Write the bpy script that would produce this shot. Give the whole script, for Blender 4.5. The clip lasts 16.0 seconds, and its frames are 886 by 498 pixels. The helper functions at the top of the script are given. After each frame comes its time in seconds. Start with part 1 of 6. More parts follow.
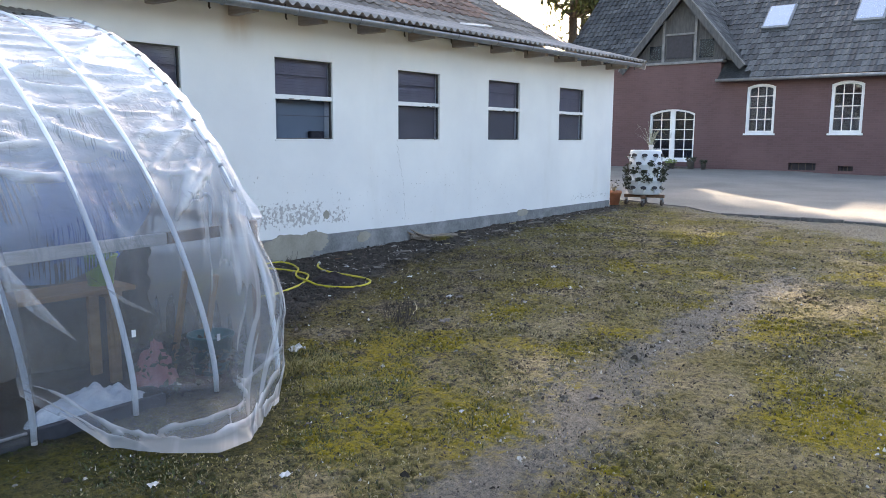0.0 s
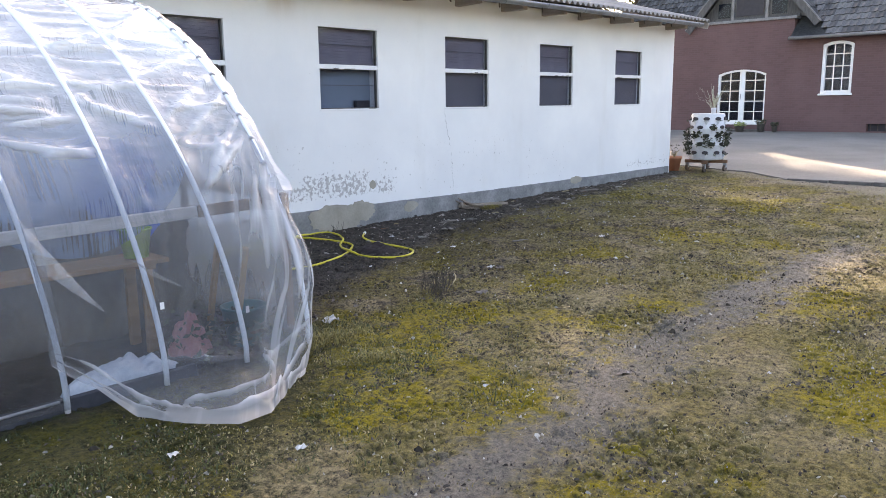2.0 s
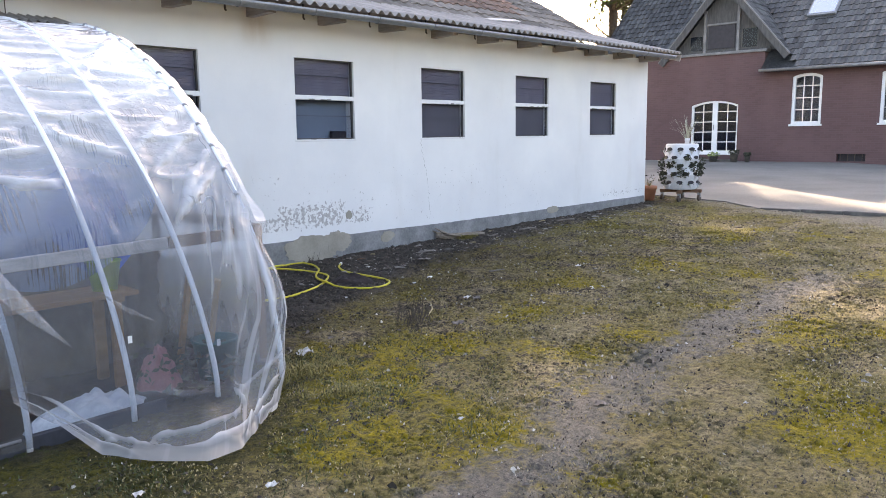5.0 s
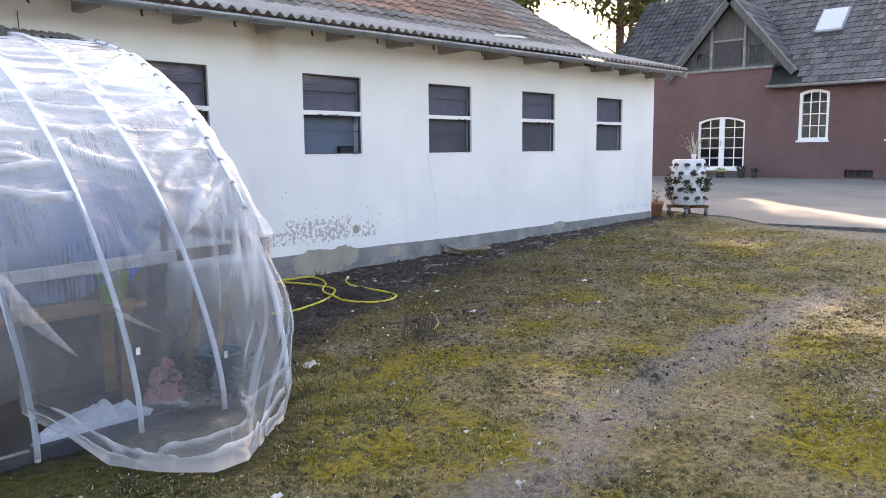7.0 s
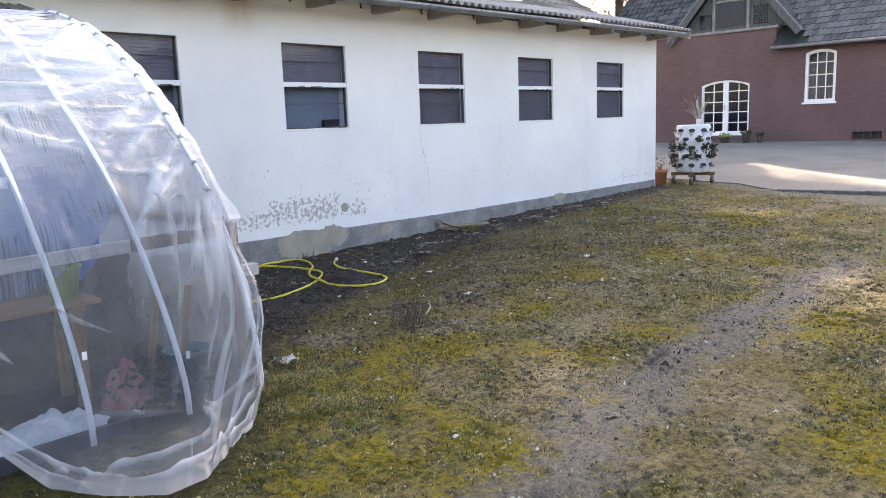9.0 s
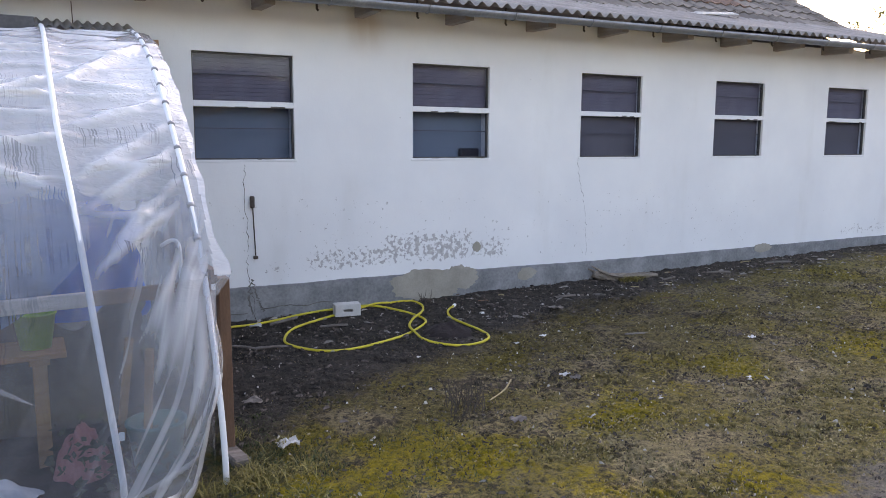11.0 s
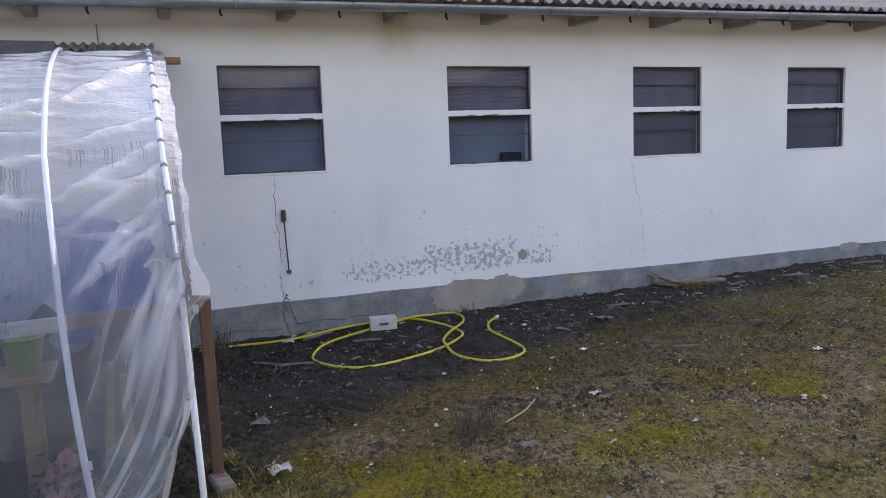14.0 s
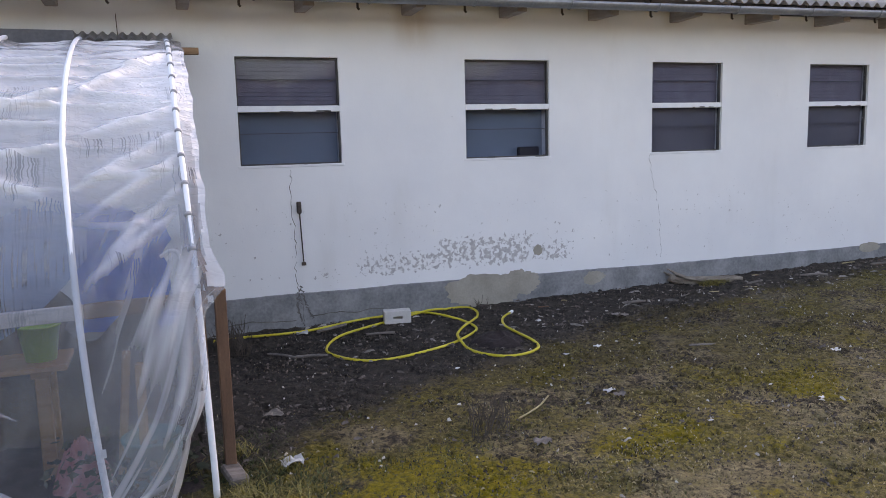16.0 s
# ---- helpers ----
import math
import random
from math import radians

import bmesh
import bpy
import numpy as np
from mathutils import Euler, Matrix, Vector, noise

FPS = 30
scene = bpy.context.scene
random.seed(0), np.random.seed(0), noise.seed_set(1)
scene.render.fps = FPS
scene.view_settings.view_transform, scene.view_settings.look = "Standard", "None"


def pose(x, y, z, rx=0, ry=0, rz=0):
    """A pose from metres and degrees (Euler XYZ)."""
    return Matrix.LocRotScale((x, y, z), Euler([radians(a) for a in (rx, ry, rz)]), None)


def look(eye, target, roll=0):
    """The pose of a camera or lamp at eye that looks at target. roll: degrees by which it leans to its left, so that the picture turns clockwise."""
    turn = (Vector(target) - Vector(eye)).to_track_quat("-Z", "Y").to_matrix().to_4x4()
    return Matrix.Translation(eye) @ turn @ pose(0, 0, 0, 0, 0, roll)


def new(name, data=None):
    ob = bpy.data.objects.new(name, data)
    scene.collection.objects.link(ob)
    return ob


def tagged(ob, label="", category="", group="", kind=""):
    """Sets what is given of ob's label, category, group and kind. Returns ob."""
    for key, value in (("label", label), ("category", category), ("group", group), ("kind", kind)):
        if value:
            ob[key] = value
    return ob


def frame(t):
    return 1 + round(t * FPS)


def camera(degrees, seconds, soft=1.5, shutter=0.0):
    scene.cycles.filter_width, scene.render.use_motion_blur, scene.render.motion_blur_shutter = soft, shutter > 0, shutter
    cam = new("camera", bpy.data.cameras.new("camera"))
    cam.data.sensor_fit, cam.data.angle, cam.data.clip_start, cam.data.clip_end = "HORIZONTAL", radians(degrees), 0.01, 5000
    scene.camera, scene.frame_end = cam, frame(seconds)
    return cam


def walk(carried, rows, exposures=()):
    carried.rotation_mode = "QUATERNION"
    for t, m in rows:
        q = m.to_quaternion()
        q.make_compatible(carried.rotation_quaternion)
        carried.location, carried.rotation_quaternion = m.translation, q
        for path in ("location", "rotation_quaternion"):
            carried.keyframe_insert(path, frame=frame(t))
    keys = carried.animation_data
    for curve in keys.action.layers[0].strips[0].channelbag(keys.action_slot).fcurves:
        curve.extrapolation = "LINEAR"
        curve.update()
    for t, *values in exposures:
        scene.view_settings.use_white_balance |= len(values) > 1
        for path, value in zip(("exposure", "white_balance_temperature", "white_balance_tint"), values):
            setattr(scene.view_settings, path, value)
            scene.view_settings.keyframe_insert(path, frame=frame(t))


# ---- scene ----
cam = camera(60.1, 16.0, soft=0.8)
PATH = [
    (0, (-3.792, -7.366, 1.481), (-2.249, -6.126, 1.196), 0.3),
    (0.5, (-3.686, -7.404, 1.49), (-2.234, -6.067, 1.167), 2.3),
    (1, (-3.589, -7.442, 1.49), (-2.185, -6.059, 1.148), -0.5),
    (1.5, (-3.559, -7.484, 1.484), (-2.166, -6.094, 1.124), -0.5),
    (2, (-3.569, -7.504, 1.503), (-2.15, -6.144, 1.133), -0.7),
    (2.5, (-3.53, -7.498, 1.492), (-2.101, -6.139, 1.157), -0.8),
    (3, (-3.534, -7.509, 1.494), (-2.088, -6.163, 1.182), -0.3),
    (3.5, (-3.515, -7.52, 1.489), (-2.051, -6.192, 1.181), -0.7),
    (4, (-3.507, -7.511, 1.489), (-2.033, -6.196, 1.179), -1.0),
    (4.5, (-3.523, -7.504, 1.506), (-2.041, -6.197, 1.198), -1.1),
    (5, (-3.524, -7.497, 1.501), (-2.057, -6.169, 1.207), -0.7),
    (7.3, (-3.542, -7.519, 1.488), (-2.083, -6.175, 1.235), -0.6),
    (7.5, (-3.53, -7.5, 1.474), (-2.08, -6.15, 1.199), -0.8),
    (8, (-3.462, -7.342, 1.495), (-2.026, -5.991, 1.158), -0.5),
    (8.5, (-3.351, -7.273, 1.507), (-1.857, -5.974, 1.219), -1.4),
    (9, (-3.088, -7.252, 1.476), (-1.643, -5.907, 1.152), -2.1),
    (9.2, (-2.897, -7.257, 1.496), (-1.516, -5.85, 1.156), -0.8),
    (11.3, (-1.275, -7.071, 1.643), (-0.336, -5.327, 1.37), -0.0),
    (11.4, (-1.256, -7.02, 1.636), (-0.296, -5.286, 1.366), 0.0),
    (11.5, (-1.21, -7.005, 1.602), (-0.301, -5.243, 1.338), -0.2),
    (12, (-0.918, -7.01, 1.597), (-0.377, -5.104, 1.328), 1.6),
    (12.5, (-0.764, -7.005, 1.637), (-0.301, -5.08, 1.351), -2.4),
    (13, (-0.698, -7.082, 1.665), (-0.131, -5.185, 1.385), -1.5),
    (13.5, (-0.695, -7.079, 1.635), (0.032, -5.234, 1.372), -1.3),
    (14, (-0.699, -7.109, 1.633), (0.02, -5.261, 1.373), -2.2),
    (14.5, (-0.691, -7.097, 1.627), (0.019, -5.246, 1.359), -2.9),
    (15, (-0.688, -7.084, 1.633), (0.007, -5.227, 1.37), -3.0),
    (15.5, (-0.693, -7.093, 1.641), (-0.031, -5.222, 1.393), -3.0),
    (16, (-0.697, -7.085, 1.633), (-0.014, -5.225, 1.358), -1.5),
]
EXPOSURES = [(0, 2.24, 7450, 15), (1.5, 2.48, 8150, 20), (9.2, 2.48, 8200, 21), (11.5, 2.02, 8150, 24), (12.5, 1.9, 8150, 24), (16, 2.0, 8350, 26)]
walk(cam, [(t, look(eye, target, roll)) for t, eye, target, roll in PATH], EXPOSURES)

# ---- light ----
SUN_AZ, SUN_EL = radians(34), radians(25)      # towards the sun, measured from +x to +y
world = bpy.data.worlds.new("world")
scene.world = world
world.use_nodes = True
wn, wl = world.node_tree.nodes, world.node_tree.links
sky = wn.new("ShaderNodeTexSky")
sky.sky_type = "NISHITA"
sky.sun_disc = False
sky.sun_elevation = SUN_EL
sky.sun_rotation = radians(90) - SUN_AZ
sky.air_density, sky.dust_density, sky.ozone_density = 1.0, 1.6, 1.0
wn["Background"].inputs["Strength"].default_value = 0.15
wl.new(sky.outputs["Color"], wn["Background"].inputs["Color"])
sun = new("sun", bpy.data.lights.new("sun", "SUN"))
sun.data.energy, sun.data.angle, sun.data.color = 3.2, radians(0.7), (1.0, 0.9, 0.74)
sun.matrix_world = look(Vector((math.cos(SUN_AZ) * math.cos(SUN_EL), math.sin(SUN_AZ) * math.cos(SUN_EL), math.sin(SUN_EL))) * 60, (0, 0, 0))


# ---- materials ----
def nodes_of(name):
    m = bpy.data.materials.new(name)
    m.use_nodes = True
    return m, m.node_tree.nodes, m.node_tree.links


def noise_node(n, l, scale, detail=4.0, coords=None, stretch=None, rough=0.55):
    t = n.new("ShaderNodeTexNoise")
    t.inputs["Scale"].default_value, t.inputs["Detail"].default_value, t.inputs["Roughness"].default_value = scale, detail, rough
    src = coords
    if src is None:
        src = n.new("ShaderNodeTexCoord").outputs["Object"]
    if stretch:
        mp = n.new("ShaderNodeMapping")
        mp.inputs["Scale"].default_value = stretch
        l.new(src, mp.inputs["Vector"])
        src = mp.outputs["Vector"]
    l.new(src, t.inputs["Vector"])
    return t.outputs["Fac"]


def ramp(n, l, fac, lo, hi, a=(0, 0, 0), b=(1, 1, 1)):
    r = n.new("ShaderNodeValToRGB")
    r.color_ramp.elements[0].position, r.color_ramp.elements[1].position = lo, hi
    r.color_ramp.elements[0].color, r.color_ramp.elements[1].color = (*a, 1), (*b, 1)
    l.new(fac, r.inputs["Fac"])
    return r.outputs["Color"]


def mix(n, l, fac, a, b):
    m = n.new("ShaderNodeMix")
    m.data_type = "RGBA"
    for value, key in ((fac, 0), (a, 6), (b, 7)):
        if isinstance(value, tuple):
            m.inputs[key].default_value = (*value, 1)
        elif isinstance(value, (int, float)):
            m.inputs[key].default_value = value
        else:
            l.new(value, m.inputs[key])
    return m.outputs[2]


def math_node(n, l, op, a, b=None, clamp=False):
    m = n.new("ShaderNodeMath")
    m.operation, m.use_clamp = op, clamp
    for i, v in enumerate((a, b)):
        if v is None:
            continue
        if isinstance(v, (int, float)):
            m.inputs[i].default_value = v
        else:
            l.new(v, m.inputs[i])
    return m.outputs[0]


def step(n, l, v, lo, hi):
    m = n.new("ShaderNodeMapRange")
    m.interpolation_type = "SMOOTHSTEP"
    m.inputs["From Min"].default_value, m.inputs["From Max"].default_value = lo, hi
    if lo > hi:
        m.inputs["From Min"].default_value, m.inputs["From Max"].default_value = hi, lo
        m.inputs["To Min"].default_value, m.inputs["To Max"].default_value = 1, 0
    l.new(v, m.inputs["Value"])
    return m.outputs["Result"]


def bump(n, l, height, strength, distance, target):
    b = n.new("ShaderNodeBump")
    b.inputs["Strength"].default_value, b.inputs["Distance"].default_value = strength, distance
    l.new(height, b.inputs["Height"])
    l.new(b.outputs["Normal"], target.inputs["Normal"])


def plain(name, a, b, rough=0.7, metal=0.0, scale=8.0, fine=60.0, relief=0.3, depth=0.004, stretch=None, island=0.0, spec=0.4):
    """A surface with two colours mixed by coarse and fine grain, and fine relief."""
    m, n, l = nodes_of(name)
    p = n["Principled BSDF"]
    big = noise_node(n, l, scale, 5, stretch=stretch)
    small = noise_node(n, l, fine, 4, stretch=stretch)
    f = math_node(n, l, "ADD", math_node(n, l, "MULTIPLY", big, 0.65), math_node(n, l, "MULTIPLY", small, 0.35))
    col = mix(n, l, ramp(n, l, f, 0.35, 0.65), a, b)
    if island:
        g = n.new("ShaderNodeNewGeometry").outputs["Random Per Island"]
        o = n.new("ShaderNodeObjectInfo").outputs["Random"]
        k = math_node(n, l, "ADD", math_node(n, l, "MULTIPLY", math_node(n, l, "FRACT", math_node(n, l, "ADD", g, o)), 2 * island), 1 - island)
        hsv = n.new("ShaderNodeHueSaturation")
        l.new(k, hsv.inputs["Value"])
        l.new(col, hsv.inputs["Color"])
        col = hsv.outputs["Color"]
    l.new(col, p.inputs["Base Color"])
    p.inputs["Roughness"].default_value, p.inputs["Metallic"].default_value = rough, metal
    p.inputs["Specular IOR Level"].default_value = spec
    bump(n, l, f, relief, depth, p)
    return m


def wall_paint():
    """White limewash: dulled in clouds, peeled to grey render in a low band, rust run under the eaves."""
    m, n, l = nodes_of("white_limewash")
    p = n["Principled BSDF"]
    co = n.new("ShaderNodeTexCoord").outputs["Object"]
    s = n.new("ShaderNodeSeparateXYZ")
    l.new(co, s.inputs[0])
    x, z = s.outputs["X"], s.outputs["Z"]
    cloud = noise_node(n, l, 0.9, 4, co)
    base = mix(n, l, ramp(n, l, cloud, 0.3, 0.7), (0.705, 0.71, 0.72), (0.795, 0.797, 0.795))
    streak = noise_node(n, l, 2.2, 5, co, (1, 1, 0.25))
    base = mix(n, l, math_node(n, l, "MULTIPLY", step(n, l, streak, 0.55, 0.8), 0.35), base, (0.62, 0.61, 0.58))
    # brownish streaks that grow towards the eaves
    base = mix(n, l, math_node(n, l, "MULTIPLY", math_node(n, l, "MULTIPLY", step(n, l, z, 2.45, 2.95), streak), 0.2), base, (0.58, 0.5, 0.44))
    # rust run
    dx = math_node(n, l, "ABSOLUTE", math_node(n, l, "SUBTRACT", x, 1.68))
    run = math_node(n, l, "MULTIPLY", step(n, l, dx, 0.3, 0.03), step(n, l, z, 2.4, 2.78))
    run = math_node(n, l, "MULTIPLY", run, step(n, l, streak, 0.3, 0.62))
    base = mix(n, l, math_node(n, l, "MULTIPLY", run, 0.5), base, (0.4, 0.25, 0.12))
    # peeled paint
    flakes = noise_node(n, l, 20, 7, co, (1, 1, 1), 0.64)
    patch = noise_node(n, l, 2.6, 3, co)

    def zone(x0, x1, z0, z1, soft):
        a = math_node(n, l, "MULTIPLY", step(n, l, x, x0 - soft, x0 + soft), step(n, l, x, x1 + soft, x1 - soft))
        b = math_node(n, l, "MULTIPLY", step(n, l, z, z0 - 0.05, z0 + 0.04), step(n, l, z, z1 + 0.12, z1 - 0.1))
        return math_node(n, l, "MULTIPLY", a, b)

    z1 = math_node(n, l, "MULTIPLY", zone(1.8, 2.95, 0.43, 0.7, 0.15), 0.225)
    z2 = math_node(n, l, "MULTIPLY", zone(0.95, 3.4, 0.37, 0.6, 0.2), 0.19)
    z3 = math_node(n, l, "MULTIPLY", zone(9.2, 10.9, 0.3, 0.42, 0.2), 0.17)
    z5 = math_node(n, l, "MULTIPLY", zone(0.55, 0.85, 0.37, 0.5, 0.12), 0.16)
    z3 = math_node(n, l, "MAXIMUM", z3, z5)
    z4 = math_node(n, l, "MULTIPLY", zone(-1.0, 7.5, 0.3, 1.1, 0.3), 0.07)
    lift = math_node(n, l, "MAXIMUM", math_node(n, l, "MAXIMUM", z1, z2), math_node(n, l, "MAXIMUM", z3, z4))
    v = math_node(n, l, "ADD", math_node(n, l, "ADD", flakes, lift), math_node(n, l, "MULTIPLY", math_node(n, l, "SUBTRACT", patch, 0.5), 0.18))
    peel = math_node(n, l, "MULTIPLY", step(n, l, v, 0.695, 0.745), 0.92)
    grey = mix(n, l, ramp(n, l, noise_node(n, l, 30, 4, co), 0.35, 0.65), (0.36, 0.35, 0.345), (0.5, 0.48, 0.465))
    base = mix(n, l, peel, base, grey)
    l.new(base, p.inputs["Base Color"])
    p.inputs["Roughness"].default_value = 0.9
    p.inputs["Specular IOR Level"].default_value = 0.2
    fine = noise_node(n, l, 70, 5, co)
    trowel = noise_node(n, l, 5, 4, co)
    h = math_node(n, l, "SUBTRACT", math_node(n, l, "ADD", math_node(n, l, "MULTIPLY", fine, 0.25), trowel), math_node(n, l, "MULTIPLY", peel, 0.5))
    bump(n, l, h, 0.35, 0.01, p)
    return m


# where moss grows thick or thin: x, y, radius, gain
MOSSY = [(-0.8, -4.2, 0.75, 0.11), (-0.1, -3.7, 0.7, 0.09), (0.8, -3.45, 0.6, 0.06), (1.8, -3.7, 0.6, 0.08), (0.85, -6.3, 0.8, 0.1), (-0.1, -5.75, 0.8, -0.12), (7.8, -2.8, 0.8, 0.08), (0.05, -3.05, 0.4, 0.07), (2.3, -4.2, 0.6, 0.05)]


def ground_mat():
    """Trodden yard soil with moss and thin grass, dark crumbly earth along the barn, and one bare wheel track."""
    m, n, l = nodes_of("mossy_soil")
    p = n["Principled BSDF"]
    co = n.new("ShaderNodeTexCoord").outputs["Object"]
    s = n.new("ShaderNodeSeparateXYZ")
    l.new(co, s.inputs[0])
    x, y = s.outputs["X"], s.outputs["Y"]
    mid = noise_node(n, l, 2.1, 5, co)
    small = noise_node(n, l, 9, 6, co, None, 0.65)
    grit = noise_node(n, l, 120, 4, co, None, 0.7)
    tuft = noise_node(n, l, 27, 5, co, None, 0.78)
    soil = mix(n, l, ramp(n, l, tuft, 0.4, 0.62), (0.034, 0.028, 0.02), (0.15, 0.115, 0.08))
    dry = mix(n, l, ramp(n, l, tuft, 0.36, 0.64), (0.075, 0.062, 0.036), (0.44, 0.355, 0.205))
    olive = mix(n, l, ramp(n, l, tuft, 0.36, 0.64), (0.06, 0.051, 0.017), (0.255, 0.205, 0.07))
    green = mix(n, l, ramp(n, l, tuft, 0.34, 0.62), (0.09, 0.078, 0.008), (0.32, 0.248, 0.018))
    grain = math_node(n, l, "SUBTRACT", math_node(n, l, "ADD", math_node(n, l, "MULTIPLY", tuft, 0.65), math_node(n, l, "MULTIPLY", grit, 0.35)), 0.5)
    patchy = math_node(n, l, "ADD", math_node(n, l, "MULTIPLY", mid, 0.45), math_node(n, l, "MULTIPLY", small, 0.55))
    patchy = math_node(n, l, "ADD", patchy, math_node(n, l, "MULTIPLY", grain, 0.5))
    col = mix(n, l, step(n, l, math_node(n, l, "ADD", patchy, math_node(n, l, "MULTIPLY", step(n, l, y, -3.2, -5.2), 0.07)), 0.44, 0.56), soil, dry)
    sward = noise_node(n, l, 1.5, 4, co, (1, 1.2, 1))
    col = mix(n, l, math_node(n, l, "MULTIPLY", step(n, l, math_node(n, l, "ADD", sward, math_node(n, l, "MULTIPLY", grain, 0.5)), 0.4, 0.56), 0.85), col, olive)
    # bright moss cushions in patches
    cushion = math_node(n, l, "ADD", math_node(n, l, "MULTIPLY", noise_node(n, l, 1.15, 3, co), 0.7), math_node(n, l, "MULTIPLY", small, 0.3))
    cushion = math_node(n, l, "ADD", cushion, math_node(n, l, "MULTIPLY", grain, 0.35))
    for px, py, rad, gain in MOSSY:
        c = n.new("ShaderNodeCombineXYZ")
        c.inputs["X"].default_value, c.inputs["Y"].default_value = px, py
        vd = n.new("ShaderNodeVectorMath")
        vd.operation = "DISTANCE"
        l.new(co, vd.inputs[0])
        l.new(c.outputs[0], vd.inputs[1])
        cushion = math_node(n, l, "ADD", cushion, math_node(n, l, "MULTIPLY", step(n, l, vd.outputs["Value"], rad, 0.2 * rad), gain))
    cushion = math_node(n, l, "MULTIPLY", step(n, l, cushion, 0.5, 0.62), math_node(n, l, "ADD", 0.45, math_node(n, l, "MULTIPLY", step(n, l, y, -2.0, -3.8), 0.5)))
    col = mix(n, l, cushion, col, green)
    # darker brown earth mixes in towards the barn
    dark_earth = mix(n, l, ramp(n, l, tuft, 0.36, 0.64), (0.03, 0.023, 0.016), (0.115, 0.082, 0.05))
    earthy = math_node(n, l, "ADD", y, math_node(n, l, "MULTIPLY", math_node(n, l, "SUBTRACT", patchy, 0.5), 5.0))
    col = mix(n, l, math_node(n, l, "MULTIPLY", math_node(n, l, "MULTIPLY", step(n, l, earthy, -3.8, -1.2), step(n, l, x, 7.5, 3.5)), 0.52), col, dark_earth)
    # darker green turf beside the greenhouse
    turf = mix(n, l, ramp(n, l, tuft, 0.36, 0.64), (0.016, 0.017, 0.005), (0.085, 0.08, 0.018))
    film_side = math_node(n, l, "ADD", math_node(n, l, "ADD", math_node(n, l, "MULTIPLY", x, 0.55), math_node(n, l, "MULTIPLY", y, -1.0)), math_node(n, l, "MULTIPLY", math_node(n, l, "SUBTRACT", patchy, 0.5), 2.2))
    col = mix(n, l, math_node(n, l, "MULTIPLY", math_node(n, l, "MULTIPLY", step(n, l, film_side, 4.1, 3.3), step(n, l, x, -0.2, -0.9)), 0.85), col, turf)
    # bare wheel track
    wob = math_node(n, l, "MULTIPLY", math_node(n, l, "SUBTRACT", noise_node(n, l, 1.1, 4, co), 0.5), 0.9)
    mid_y = math_node(n, l, "SUBTRACT", -5.08, math_node(n, l, "MULTIPLY", math_node(n, l, "MAXIMUM", math_node(n, l, "SUBTRACT", 1.0, x), 0.0), 0.17))
    d = math_node(n, l, "ABSOLUTE", math_node(n, l, "ADD", math_node(n, l, "SUBTRACT", y, mid_y), wob))
    d = math_node(n, l, "ADD", d, math_node(n, l, "MULTIPLY", math_node(n, l, "SUBTRACT", small, 0.5), 0.95))
    track = math_node(n, l, "MULTIPLY", step(n, l, math_node(n, l, "ADD", d, math_node(n, l, "MULTIPLY", grain, 0.6)), 0.42, 0.05), step(n, l, x, 6.6, 4.8))
    bare = mix(n, l, ramp(n, l, math_node(n, l, "ADD", grain, 0.5), 0.36, 0.62), (0.09, 0.082, 0.073), (0.265, 0.243, 0.218))
    col = mix(n, l, math_node(n, l, "MULTIPLY", track, 0.85), col, bare)
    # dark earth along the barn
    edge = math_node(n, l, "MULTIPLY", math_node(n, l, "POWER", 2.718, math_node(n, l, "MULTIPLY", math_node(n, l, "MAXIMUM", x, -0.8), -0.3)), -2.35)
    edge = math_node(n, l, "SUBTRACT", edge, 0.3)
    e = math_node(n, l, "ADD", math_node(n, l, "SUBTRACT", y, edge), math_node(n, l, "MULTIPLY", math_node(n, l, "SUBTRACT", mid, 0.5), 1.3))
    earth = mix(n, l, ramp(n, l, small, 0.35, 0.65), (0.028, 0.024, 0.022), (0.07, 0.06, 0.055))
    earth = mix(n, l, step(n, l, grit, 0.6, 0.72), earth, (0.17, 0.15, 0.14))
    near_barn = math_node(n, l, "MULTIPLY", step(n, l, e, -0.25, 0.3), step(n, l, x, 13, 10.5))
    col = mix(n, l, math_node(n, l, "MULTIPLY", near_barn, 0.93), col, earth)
    # sandy strip before the courtyard
    sandy = math_node(n, l, "ADD", math_node(n, l, "ADD", x, math_node(n, l, "MULTIPLY", y, -0.6)), math_node(n, l, "MULTIPLY", mid, 1.2))
    col = mix(n, l, math_node(n, l, "MULTIPLY", step(n, l, sandy, 12.4, 13.2), 0.8), col, mix(n, l, ramp(n, l, grit, 0.35, 0.65), (0.2, 0.175, 0.14), (0.34, 0.3, 0.24)))
    hsv = n.new("ShaderNodeHueSaturation")
    hsv.inputs["Value"].default_value = 0.98
    hsv.inputs["Saturation"].default_value = 1.05
    l.new(col, hsv.inputs["Color"])
    l.new(hsv.outputs["Color"], p.inputs["Base Color"])
    p.inputs["Roughness"].default_value = 0.8
    p.inputs["Specular IOR Level"].default_value = 0.2
    h = math_node(n, l, "ADD", math_node(n, l, "MULTIPLY", tuft, 1.0), math_node(n, l, "MULTIPLY", grit, 0.25))
    bump(n, l, h, 1.0, 0.05, p)
    return m


def sheen(n, l):
    """Mirror share of a thin clear sheet, the same from both sides."""
    lw = n.new("ShaderNodeLayerWeight")
    lw.inputs["Blend"].default_value = 0.5
    return math_node(n, l, "ADD", math_node(n, l, "MULTIPLY", math_node(n, l, "POWER", lw.outputs["Facing"], 4.0), 0.65), 0.055)


